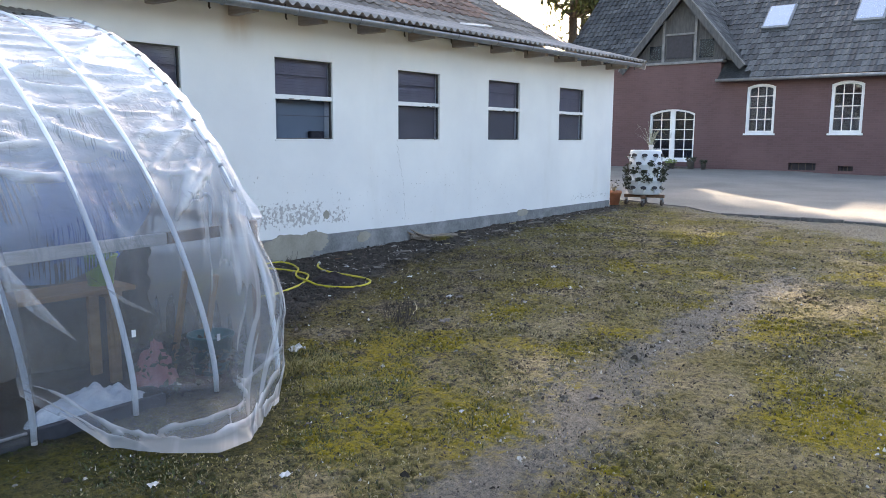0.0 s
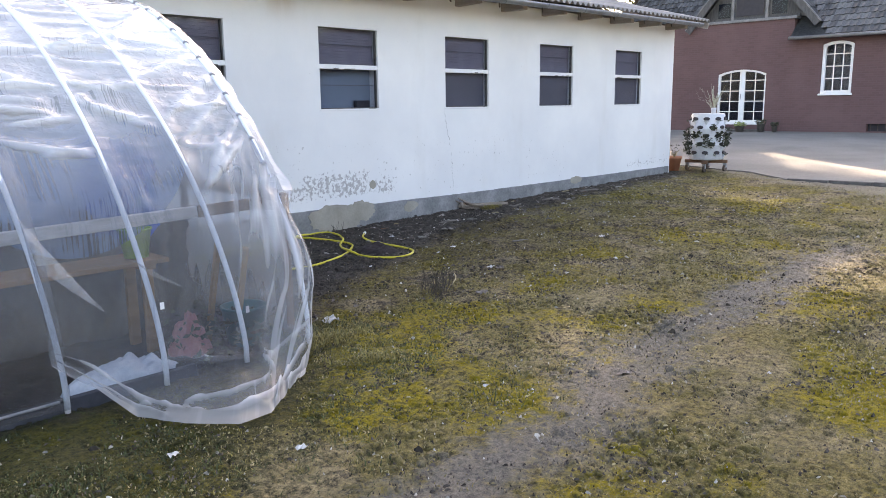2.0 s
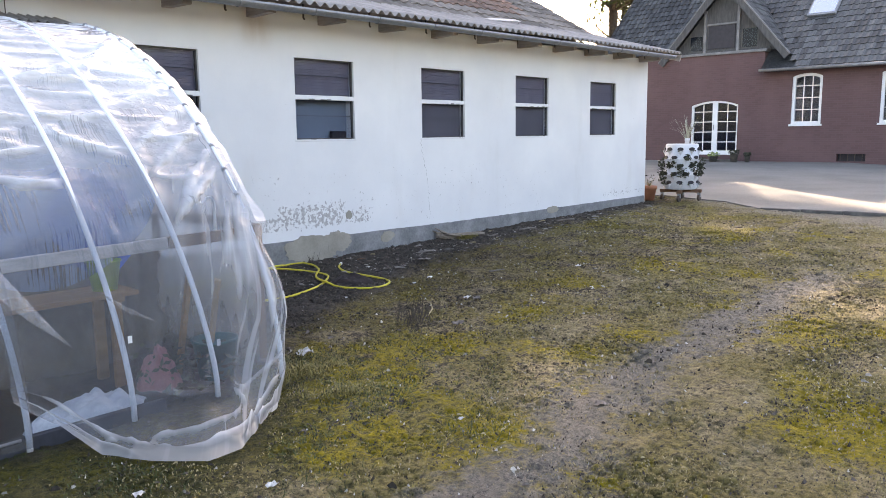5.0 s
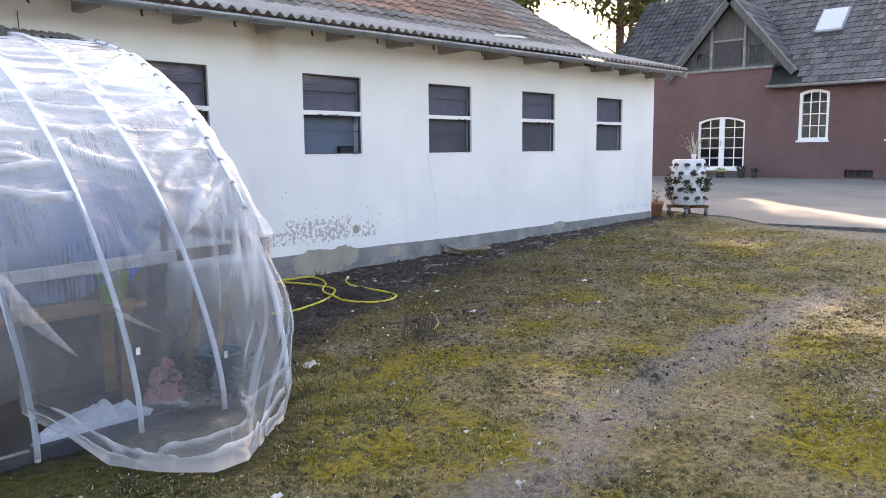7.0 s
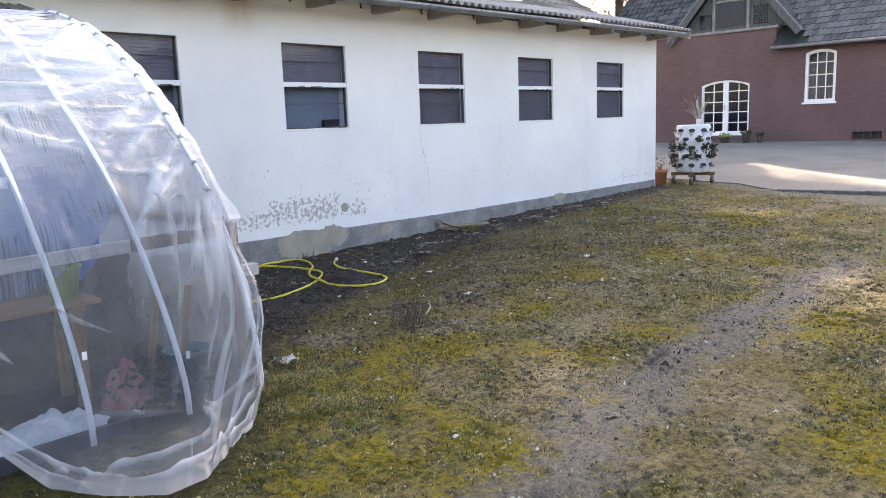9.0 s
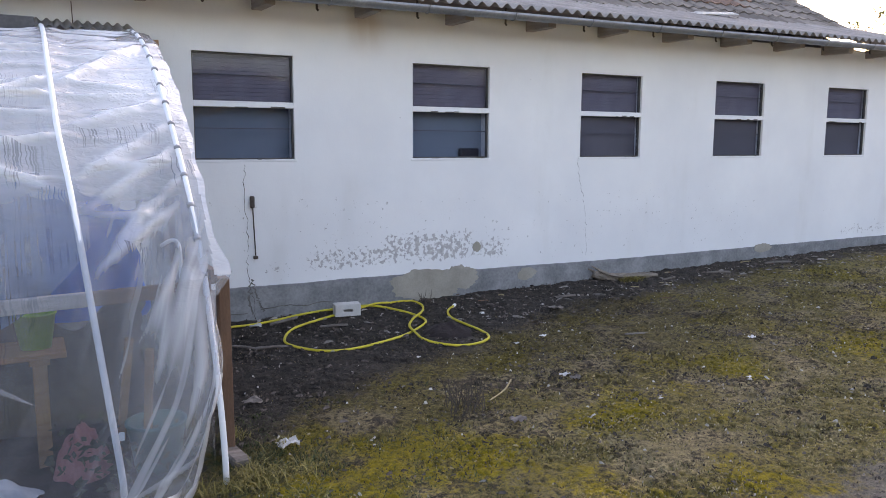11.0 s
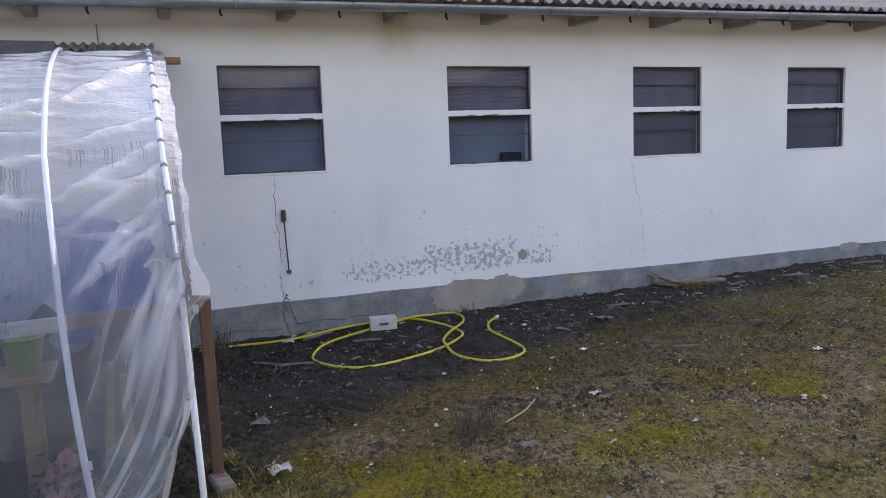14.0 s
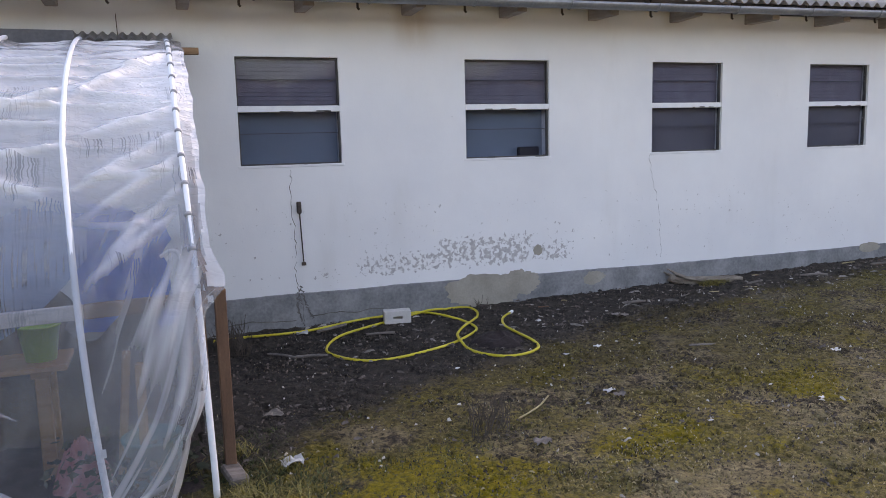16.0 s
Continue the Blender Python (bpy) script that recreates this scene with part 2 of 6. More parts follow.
def film_mat(name="greenhouse_polythene", milk=0.04, high=0.5, shine=1.2, tint=(0.92, 0.91, 0.91), runs=True, clear_tint=(0.62, 0.65, 0.69), drip=0.0):
    """Clear polythene gone milky: see-through, part diffusing, shiny; condensation runs down in combs. UV: metres along the house and down the sheet."""
    m, n, l = nodes_of(name)
    n.remove(n["Principled BSDF"])
    out = n["Material Output"]
    co = n.new("ShaderNodeTexCoord").outputs["Object"]
    s = n.new("ShaderNodeSeparateXYZ")
    l.new(co, s.inputs[0])
    z = s.outputs["Z"]
    clear, diff, trans, gloss = n.new("ShaderNodeBsdfTransparent"), n.new("ShaderNodeBsdfDiffuse"), n.new("ShaderNodeBsdfTranslucent"), n.new("ShaderNodeBsdfGlossy")
    diff.inputs["Color"].default_value = (*tint, 1)
    trans.inputs["Color"].default_value = (*tint, 1)
    gloss.inputs["Roughness"].default_value = 0.27
    milky = n.new("ShaderNodeMixShader")
    milky.inputs[0].default_value = 0.3
    l.new(diff.outputs[0], milky.inputs[1])
    l.new(trans.outputs[0], milky.inputs[2])
    cloud = noise_node(n, l, 1.6, 3, co, (1, 1, 1.4))
    # milkiness rises with height; part of it stands in for glare at the top
    cloudy_z = math_node(n, l, "ADD", z, math_node(n, l, "MULTIPLY", math_node(n, l, "SUBTRACT", cloud, 0.5), 0.5))
    f = math_node(n, l, "ADD", math_node(n, l, "MULTIPLY", step(n, l, cloudy_z, 0.98, 2.0), high), milk)
    f = math_node(n, l, "ADD", f, math_node(n, l, "MULTIPLY", step(n, l, cloudy_z, 0.2, 1.0), 0.06))
    wet = None
    if runs:
        uv = n.new("ShaderNodeUVMap")
        uv.uv_map = "cloth"
        su = n.new("ShaderNodeSeparateXYZ")
        l.new(uv.outputs["UV"], su.inputs[0])
        u, v = su.outputs["X"], su.outputs["Y"]

        def grain(scale_u, scale_v, du, dv, seed, detail=1):
            c = n.new("ShaderNodeCombineXYZ")
            l.new(math_node(n, l, "MULTIPLY", du, scale_u), c.inputs["X"])
            l.new(math_node(n, l, "MULTIPLY", dv, scale_v), c.inputs["Y"])
            c.inputs["Z"].default_value = seed
            return noise_node(n, l, 1.0, detail, c.outputs[0])

        bend = math_node(n, l, "MULTIPLY", math_node(n, l, "SUBTRACT", grain(2.6, 1.5, u, v, 3.0), 0.5), 1.5)
        w = math_node(n, l, "ADD", math_node(n, l, "DIVIDE", v, 0.27), bend)
        row, down = math_node(n, l, "FLOOR", w), math_node(n, l, "FRACT", w)
        lean = math_node(n, l, "ADD", u, math_node(n, l, "MULTIPLY", math_node(n, l, "SUBTRACT", grain(5.0, 8.0, u, v, 8.0, 2), 0.5), 0.06))
        comb = grain(125.0, 7.7, lean, row, 1.0, 0)
        length = grain(95.0, 5.3, lean, row, 5.0, 0)
        where = grain(2.3, 0.93, u, row, 2.0, 1)
        wet = math_node(n, l, "MULTIPLY", step(n, l, comb, 0.52, 0.66), step(n, l, math_node(n, l, "SUBTRACT", length, math_node(n, l, "MULTIPLY", down, 0.75)), 0.0, 0.12))
        wet = math_node(n, l, "MULTIPLY", wet, step(n, l, where, 0.47, 0.62))
        wet = math_node(n, l, "MULTIPLY", wet, math_node(n, l, "MULTIPLY", step(n, l, v, 1.2, 1.5), step(n, l, v, 4.1, 3.9)))
        # the hem has gathered dirt and doubled layers
        f = math_node(n, l, "ADD", f, math_node(n, l, "MULTIPLY", step(n, l, math_node(n, l, "ADD", v, math_node(n, l, "MULTIPLY", cloud, 0.2)), 4.3, 4.65), 0.12))
        f = math_node(n, l, "ADD", f, math_node(n, l, "MULTIPLY", step(n, l, math_node(n, l, "ADD", v, math_node(n, l, "MULTIPLY", grain(5.0, 9.0, u, v, 21.0, 2), 0.35)), 4.6, 4.78), 0.1))
        # last bay: extra milk above for its bright glare, milky pleats hanging below
        last = math_node(n, l, "MULTIPLY", step(n, l, u, -1.15, -0.65), math_node(n, l, "ADD", math_node(n, l, "MULTIPLY", math_node(n, l, "MULTIPLY", step(n, l, v, 3.1, 3.6), step(n, l, v, 4.6, 4.2)), 0.12), math_node(n, l, "MULTIPLY", step(n, l, v, 2.3, 1.7), 0.4)))
        f = math_node(n, l, "ADD", f, last)
        # hanging pleats, and extra milk painted on fold crests as white highlights
        pleat = grain(17.0, 1.1, math_node(n, l, "ADD", u, math_node(n, l, "ADD", math_node(n, l, "MULTIPLY", bend, 0.03), math_node(n, l, "MULTIPLY", v, 0.33))), v, 11.0, 2)
        wide = math_node(n, l, "ADD", 0.035, math_node(n, l, "MULTIPLY", step(n, l, u, -1.3, -0.75), 0.16))
        f = math_node(n, l, "ADD", f, math_node(n, l, "MULTIPLY", math_node(n, l, "MULTIPLY", step(n, l, pleat, 0.5, 0.68), wide), step(n, l, v, 2.6, 3.3)))
        crest = n.new("ShaderNodeUVMap")
        crest.uv_map = "crest"
        sc = n.new("ShaderNodeSeparateXYZ")
        l.new(crest.outputs["UV"], sc.inputs[0])
        f = math_node(n, l, "ADD", f, math_node(n, l, "MULTIPLY", sc.outputs["X"], 0.38))
        f = math_node(n, l, "MULTIPLY", f, math_node(n, l, "SUBTRACT", 1.0, math_node(n, l, "MULTIPLY", wet, 0.5)))
    if drip:
        lines = math_node(n, l, "MULTIPLY", step(n, l, noise_node(n, l, 1.0, 1, co, (75, 0, 2.2)), 0.5, 0.6), step(n, l, noise_node(n, l, 1.0, 2, co, (2.2, 0, 3.5)), 0.42, 0.56))
        f = math_node(n, l, "MULTIPLY", f, math_node(n, l, "SUBTRACT", 1.0, math_node(n, l, "MULTIPLY", lines, drip)))
    f = math_node(n, l, "MINIMUM", f, 0.96)
    body = n.new("ShaderNodeMixShader")
    l.new(f, body.inputs[0])
    l.new(clear.outputs[0], body.inputs[1])
    l.new(milky.outputs[0], body.inputs[2])
    if wet is None:
        clear.inputs["Color"].default_value = (*clear_tint, 1)
    else:
        l.new(mix(n, l, wet, clear_tint, (0.42, 0.46, 0.52)), clear.inputs["Color"])
    lw = sheen(n, l)
    fin = n.new("ShaderNodeMixShader")
    # gloss strengthened with height to put brighter highlights on the upper film
    gloss_rise = math_node(n, l, "ADD", 0.45, math_node(n, l, "MULTIPLY", step(n, l, z, 0.7, 1.5), 1.5))
    l.new(math_node(n, l, "MULTIPLY", math_node(n, l, "MULTIPLY", lw, gloss_rise), shine, True), fin.inputs[0])
    l.new(body.outputs[0], fin.inputs[1])
    l.new(gloss.outputs[0], fin.inputs[2])
    fine = math_node(n, l, "ABSOLUTE", math_node(n, l, "SUBTRACT", noise_node(n, l, 3.4, 2, co, (1.0, 1.3, 2.8)), 0.5))
    crease = math_node(n, l, "ABSOLUTE", math_node(n, l, "SUBTRACT", noise_node(n, l, 6.5, 3, co, (1.0, 1.6, 2.2)), 0.5))
    crease = math_node(n, l, "SUBTRACT", 0.0, math_node(n, l, "MINIMUM", crease, 0.07))
    fine = math_node(n, l, "ADD", fine, math_node(n, l, "MULTIPLY", crease, 0.9))
    fine = math_node(n, l, "MULTIPLY", fine, math_node(n, l, "ADD", 0.25, step(n, l, z, 0.5, 1.3)))
    b = n.new("ShaderNodeBump")
    b.inputs["Strength"].default_value, b.inputs["Distance"].default_value = 0.7, 0.05
    l.new(fine, b.inputs["Height"])
    for sh in (diff, trans, gloss):
        l.new(b.outputs["Normal"], sh.inputs["Normal"])
    l.new(fin.outputs[0], out.inputs["Surface"])
    return m


def glass_mat(name="window_glass", tint=(0.8, 0.82, 0.87), shine=0.3):
    m, n, l = nodes_of(name)
    n.remove(n["Principled BSDF"])
    clear, gloss, fin = n.new("ShaderNodeBsdfTransparent"), n.new("ShaderNodeBsdfGlossy"), n.new("ShaderNodeMixShader")
    clear.inputs["Color"].default_value = (*tint, 1)
    gloss.inputs["Roughness"].default_value = 0.03
    l.new(math_node(n, l, "MULTIPLY", sheen(n, l), shine), fin.inputs[0])
    l.new(clear.outputs[0], fin.inputs[1])
    l.new(gloss.outputs[0], fin.inputs[2])
    l.new(fin.outputs[0], n["Material Output"].inputs["Surface"])
    wav = noise_node(n, l, 3.0, 2)
    b = n.new("ShaderNodeBump")
    b.inputs["Strength"].default_value, b.inputs["Distance"].default_value = 0.05, 0.01
    l.new(wav, b.inputs["Height"])
    l.new(b.outputs["Normal"], gloss.inputs["Normal"])
    return m


def brick_mat():
    m, n, l = nodes_of("red_brick")
    p = n["Principled BSDF"]
    co = n.new("ShaderNodeTexCoord").outputs["Object"]
    mp = n.new("ShaderNodeMapping")
    mp.inputs["Rotation"].default_value = (radians(90), 0, radians(90))
    s = n.new("ShaderNodeSeparateXYZ")
    c = n.new("ShaderNodeCombineXYZ")
    l.new(co, s.inputs[0])
    l.new(s.outputs["Y"], c.inputs["X"])
    l.new(s.outputs["Z"], c.inputs["Y"])
    t = n.new("ShaderNodeTexBrick")
    t.inputs["Scale"].default_value = 1.0
    t.inputs["Brick Width"].default_value, t.inputs["Row Height"].default_value, t.inputs["Mortar Size"].default_value = 0.25, 0.077, 0.008
    t.inputs["Color1"].default_value, t.inputs["Color2"].default_value, t.inputs["Mortar"].default_value = (0.132, 0.073, 0.073, 1), (0.112, 0.063, 0.063, 1), (0.132, 0.08, 0.079, 1)
    l.new(c.outputs[0], t.inputs["Vector"])
    cloud = noise_node(n, l, 0.8, 4, co)
    col = mix(n, l, math_node(n, l, "MULTIPLY", step(n, l, cloud, 0.4, 0.7), 0.35), t.outputs["Color"], (0.175, 0.104, 0.101))
    l.new(col, p.inputs["Base Color"])
    p.inputs["Roughness"].default_value = 0.9
    bump(n, l, t.outputs["Fac"], 0.3, -0.008, p)
    return m


M_WALL, M_GROUND, M_FILM, M_GLASS, M_BRICK = wall_paint(), ground_mat(), film_mat(), glass_mat(), brick_mat()
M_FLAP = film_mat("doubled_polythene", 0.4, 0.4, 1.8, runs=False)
M_ENDFILM = film_mat("end_polythene", 0.2, 0.1, 0.8, runs=False)
M_PULL = film_mat("stretched_polythene", 0.2, 0.0, 0.9, runs=False, clear_tint=(0.95, 0.96, 0.97), drip=0.8)
M_SWAG = film_mat("blue_milky_sheet", 0.46, 0.0, 0.3, (0.3, 0.44, 0.7), runs=False, drip=0.75)
M_HOUSE_GLASS = glass_mat("house_glass", (0.5, 0.55, 0.64), 0.3)
M_SASH_GLASS = glass_mat("sash_glass", (0.55, 0.62, 0.7), 1.3)
M_PLINTH = plain("grey_plinth_render", (0.14, 0.145, 0.15), (0.29, 0.292, 0.295), 0.9, 0, 3.5, 40, 0.5, 0.01)
M_PATCH = plain("sandy_render", (0.27, 0.25, 0.21), (0.38, 0.35, 0.3), 0.95, 0, 4, 60, 0.6, 0.008)
M_CRACK = plain("dark_crack", (0.09, 0.085, 0.08), (0.2, 0.19, 0.18), 1.0)
M_WINWOOD = plain("dark_window_frame", (0.05, 0.048, 0.05), (0.1, 0.095, 0.09), 0.6)
M_BAR = plain("grey_glazing_bar", (0.14, 0.135, 0.14), (0.2, 0.19, 0.2), 0.6)
M_WHITE = plain("white_gloss_paint", (0.72, 0.73, 0.74), (0.82, 0.82, 0.82), 0.45, 0, 6, 50, 0.1)
M_ROOM = plain("barn_inside_plaster", (0.42, 0.42, 0.45), (0.55, 0.55, 0.58), 0.9)
M_BACKING = plain("pale_pane_backing", (0.2, 0.25, 0.29), (0.27, 0.32, 0.36), 0.8, 0, 1.5, 20)
M_BACKING_DARK = plain("dull_pane_backing", (0.15, 0.14, 0.15), (0.22, 0.2, 0.21), 0.8, 0, 1.5, 20)
M_BLIND = plain("brown_slat_blind", (0.2, 0.175, 0.2), (0.28, 0.25, 0.275), 0.6)
M_BOX = plain("dark_plastic_box", (0.02, 0.018, 0.025), (0.04, 0.035, 0.045), 0.5)
M_FIBRE = plain("fibre_cement_sheet", (0.2, 0.185, 0.18), (0.36, 0.33, 0.31), 0.9, 0, 3, 30, 0.4, 0.006)
M_PANTILE = plain("weathered_red_pantile", (0.15, 0.105, 0.088), (0.36, 0.19, 0.13), 0.85, 0, 0.55, 12, 0.4, 0.008, island=0.3)
M_GREYTILE = plain("weathered_grey_pantile", (0.13, 0.115, 0.105), (0.25, 0.215, 0.19), 0.85, 0, 0.9, 12, 0.4, 0.008, island=0.3)
M_PALESHEET = plain("pale_fibre_sheet", (0.4, 0.4, 0.38), (0.55, 0.54, 0.52), 0.7)
M_ZINC = plain("grey_zinc", (0.2, 0.21, 0.23), (0.33, 0.34, 0.36), 0.5, 0.6, 4, 40, 0.15)
M_RAFTER = plain("weathered_rafter_wood", (0.26, 0.225, 0.205), (0.4, 0.35, 0.32), 0.85, 0, 5, 60, 0.4, 0.004, (1, 1, 6))
M_COURT = plain("pale_courtyard_concrete", (0.165, 0.152, 0.136), (0.245, 0.228, 0.207), 0.9, 0, 0.6, 18, 0.3, 0.006)
M_KERB = plain("dark_edging_stone", (0.08, 0.075, 0.07), (0.16, 0.15, 0.14), 0.9)
M_ROOFTILE = plain("dark_mossy_rooftile", (0.032, 0.034, 0.037), (0.1, 0.1, 0.1), 0.55, 0, 0.9, 14, 0.5, 0.01, island=0.45)
M_GREYWOOD = plain("grey_boarding", (0.06, 0.06, 0.062), (0.12, 0.115, 0.115), 0.85, 0, 3, 40, 0.3, 0.004, (1, 6, 1))
M_PALEWOOD = plain("pale_bargeboard", (0.15, 0.148, 0.15), (0.26, 0.25, 0.25), 0.8, 0, 4, 30)
M_PIPE = plain("white_plastic_pipe", (0.72, 0.74, 0.77), (0.82, 0.83, 0.85), 0.4, 0, 7, 60, 0.08)
M_CLIP = plain("grey_pipe_clip", (0.2, 0.21, 0.23), (0.32, 0.33, 0.35), 0.5)
M_POST = plain("brown_timber", (0.1, 0.055, 0.035), (0.19, 0.105, 0.065), 0.85, 0, 4, 50, 0.5, 0.004, (6, 6, 1))
M_BOARD = plain("raw_pine_board", (0.22, 0.12, 0.06), (0.33, 0.19, 0.105), 0.8, 0, 4, 50, 0.4, 0.003, (1, 6, 6))
M_BLOCK = plain("white_sand_lime_brick", (0.5, 0.48, 0.45), (0.62, 0.6, 0.57), 0.9, 0, 8, 80, 0.4, 0.003)
M_HOSE = plain("yellow_rubber_hose", (0.5, 0.4, 0.02), (0.62, 0.52, 0.06), 0.45, 0, 6, 60, 0.1)
M_BLACKMETAL = plain("dark_rusted_iron", (0.05, 0.045, 0.045), (0.12, 0.09, 0.075), 0.7, 0.4)
M_PLANK = plain("split_grey_plank", (0.13, 0.105, 0.085), (0.28, 0.235, 0.19), 0.95, 0, 6, 50, 0.6, 0.006, (1, 5, 5))
M_RAIL = plain("weathered_rail_wood", (0.42, 0.38, 0.36), (0.68, 0.64, 0.62), 0.85, 0, 5, 50, 0.4, 0.003, (1, 6, 6))
M_DARKGAP = plain("dark_gap_board", (0.03, 0.033, 0.042), (0.06, 0.064, 0.078), 0.7, 0, 3, 30, 0.3, 0.02)
M_DUSKSHEET = plain("dull_brown_sheet", (0.055, 0.046, 0.046), (0.12, 0.1, 0.095), 0.75, 0, 3, 30, 0.3, 0.02)
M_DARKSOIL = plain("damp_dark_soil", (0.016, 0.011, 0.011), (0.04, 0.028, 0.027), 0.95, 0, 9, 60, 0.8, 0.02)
M_LOG = plain("rotten_wood", (0.1, 0.085, 0.075), (0.22, 0.19, 0.17), 0.95, 0, 6, 50, 0.6, 0.006, (1, 5, 5))
M_CHIP = plain("litter_chips", (0.045, 0.038, 0.033), (0.15, 0.125, 0.11), 0.95, island=0.55, spec=0.1)
M_STONE = plain("small_stones", (0.35, 0.33, 0.3), (0.6, 0.57, 0.53), 0.9, island=0.3)
M_FLAKE = plain("pale_leaf_fragments", (0.26, 0.24, 0.2), (0.5, 0.47, 0.42), 0.85, island=0.45)
M_CLOD = plain("dark_soil_clods", (0.022, 0.018, 0.014), (0.06, 0.048, 0.036), 0.95, 0, 20, 90, 0.8, 0.01, island=0.4)
M_SLIVER = plain("grey_wood_slivers", (0.13, 0.115, 0.1), (0.34, 0.31, 0.28), 0.9, 0, 6, 50, 0.5, 0.004, island=0.55)
M_PAPER = plain("pale_litter", (0.36, 0.36, 0.35), (0.62, 0.61, 0.59), 0.85, island=0.2)
M_GRASS = plain("thin_grass", (0.11, 0.094, 0.026), (0.27, 0.22, 0.06), 0.6, 0, 0.8, 9, 0, 0.001, island=0.5)
M_LUSH = plain("lush_grass", (0.022, 0.03, 0.008), (0.095, 0.11, 0.03), 0.7, 0, 0.8, 9, 0, 0.001, island=0.4)
M_STRAW = plain("dry_straw", (0.2, 0.16, 0.08), (0.44, 0.36, 0.2), 0.7, 0, 0.8, 9, 0, 0.001, island=0.4)
M_BARREL = plain("white_plastic_barrel", (0.52, 0.55, 0.6), (0.66, 0.68, 0.72), 0.5, 0, 3, 30, 0.1)
M_LEAFDARK = plain("dark_pocket_leaves", (0.025, 0.032, 0.02), (0.075, 0.078, 0.05), 0.7, island=0.5)
M_LEAFPALE = plain("pale_leaves", (0.15, 0.2, 0.06), (0.3, 0.36, 0.14), 0.6, island=0.3)
M_DRYLEAF = plain("pale_dry_straps", (0.26, 0.27, 0.2), (0.46, 0.46, 0.38), 0.7, island=0.3)
M_TERRA = plain("terracotta", (0.28, 0.11, 0.06), (0.4, 0.17, 0.1), 0.85)
M_GREENPOT = plain("lime_green_plastic", (0.2, 0.42, 0.02), (0.27, 0.5, 0.04), 0.45, 0, 5, 40, 0.05)
M_BLUE = plain("blue_tarpaulin", (0.008, 0.1, 0.5), (0.02, 0.17, 0.66), 0.5, 0, 3, 30, 0.3, 0.02)
M_RED = plain("faded_red_fabric", (0.3, 0.1, 0.1), (0.42, 0.2, 0.19), 0.9)
M_TEAL = plain("dark_teal_plastic", (0.01, 0.07, 0.075), (0.02, 0.12, 0.12), 0.5)
M_SHEET = plain("white_crumpled_fleece", (0.4, 0.42, 0.45), (0.58, 0.6, 0.62), 0.9)
M_BARK = plain("tree_bark", (0.05, 0.04, 0.032), (0.11, 0.09, 0.075), 0.95)
M_WOODS = plain("unseen_bare_woods", (0.13, 0.125, 0.115), (0.24, 0.225, 0.2), 0.95, 0, 0.4, 3, 0.2, 0.05, island=0.3)
M_LEAF = plain("tree_leaf", (0.04, 0.055, 0.015), (0.09, 0.1, 0.03), 0.7, island=0.4)


# ---- mesh helpers ----
def part(name, bm, material, parent=None, label="", smooth=False):
    me = bpy.data.meshes.new(name)
    bm.normal_update()
    bm.to_mesh(me)
    bm.free()
    me.materials.append(material)
    if smooth:
        me.polygons.foreach_set("use_smooth", [True] * len(me.polygons))
    ob = new(name, me)
    if parent is not None:
        ob.parent = parent
    if label:
        tagged(ob, label)
    return ob


def empty(name, m, label, category, group="", kind=""):
    e = new(name)
    e.matrix_basis = m
    return tagged(e, label, category, group, kind)


def box(bm, x0, x1, y0, y1, z0, z1, bevel=0.0, m=None):
    c = bmesh.ops.create_cube(bm, size=1.0)["verts"]
    for v in c:
        v.co = Vector((x0 + (v.co.x + 0.5) * (x1 - x0), y0 + (v.co.y + 0.5) * (y1 - y0), z0 + (v.co.z + 0.5) * (z1 - z0)))
    if m is not None:
        bmesh.ops.transform(bm, matrix=m, verts=c)
    if bevel:
        edges = {e for v in c for e in v.link_edges}
        bmesh.ops.bevel(bm, geom=list(edges), offset=bevel, segments=1, affect="EDGES", profile=0.5)
    return bm


def one_box(*a, **k):
    return box(bmesh.new(), *a, **k)


def tube(bm, pts, radius, seg=10, closed=False, cap=True):
    """A round tube along points; radius is a number or one for each point."""
    pts = [Vector(p) for p in pts]
    rings, up = [], Vector((0, 0, 1))
    side = None
    for i, p in enumerate(pts):
        d = (pts[min(i + 1, len(pts) - 1)] - pts[max(i - 1, 0)]).normalized()
        if side is None:
            side = d.cross(up if abs(d.z) < 0.9 else Vector((1, 0, 0))).normalized()
        side = (side - d * side.dot(d)).normalized()
        oth = d.cross(side)
        r = radius[i] if isinstance(radius, (list, tuple)) else radius
        rings.append([bm.verts.new(p + (side * math.cos(2 * math.pi * k / seg) + oth * math.sin(2 * math.pi * k / seg)) * r) for k in range(seg)])
    for a, b in zip(rings, rings[1:]):
        for k in range(seg):
            bm.faces.new((a[k], a[(k + 1) % seg], b[(k + 1) % seg], b[k]))
    if cap:
        bm.faces.new(rings[0][::-1])
        bm.faces.new(rings[-1])
    return bm


def lathe(bm, prof, seg=24, at=(0, 0, 0)):
    """A turned shape from (radius, height) pairs."""
    rings = []
    for r, z in prof:
        rings.append([bm.verts.new((at[0] + r * math.cos(2 * math.pi * k / seg), at[1] + r * math.sin(2 * math.pi * k / seg), at[2] + z)) for k in range(seg)])
    for a, b in zip(rings, rings[1:]):
        for k in range(seg):
            bm.faces.new((a[k], a[(k + 1) % seg], b[(k + 1) % seg], b[k]))
    if prof[0][0] > 0.002:
        bm.faces.new(rings[0][::-1])
    if prof[-1][0] > 0.002:
        bm.faces.new(rings[-1])
    return bm


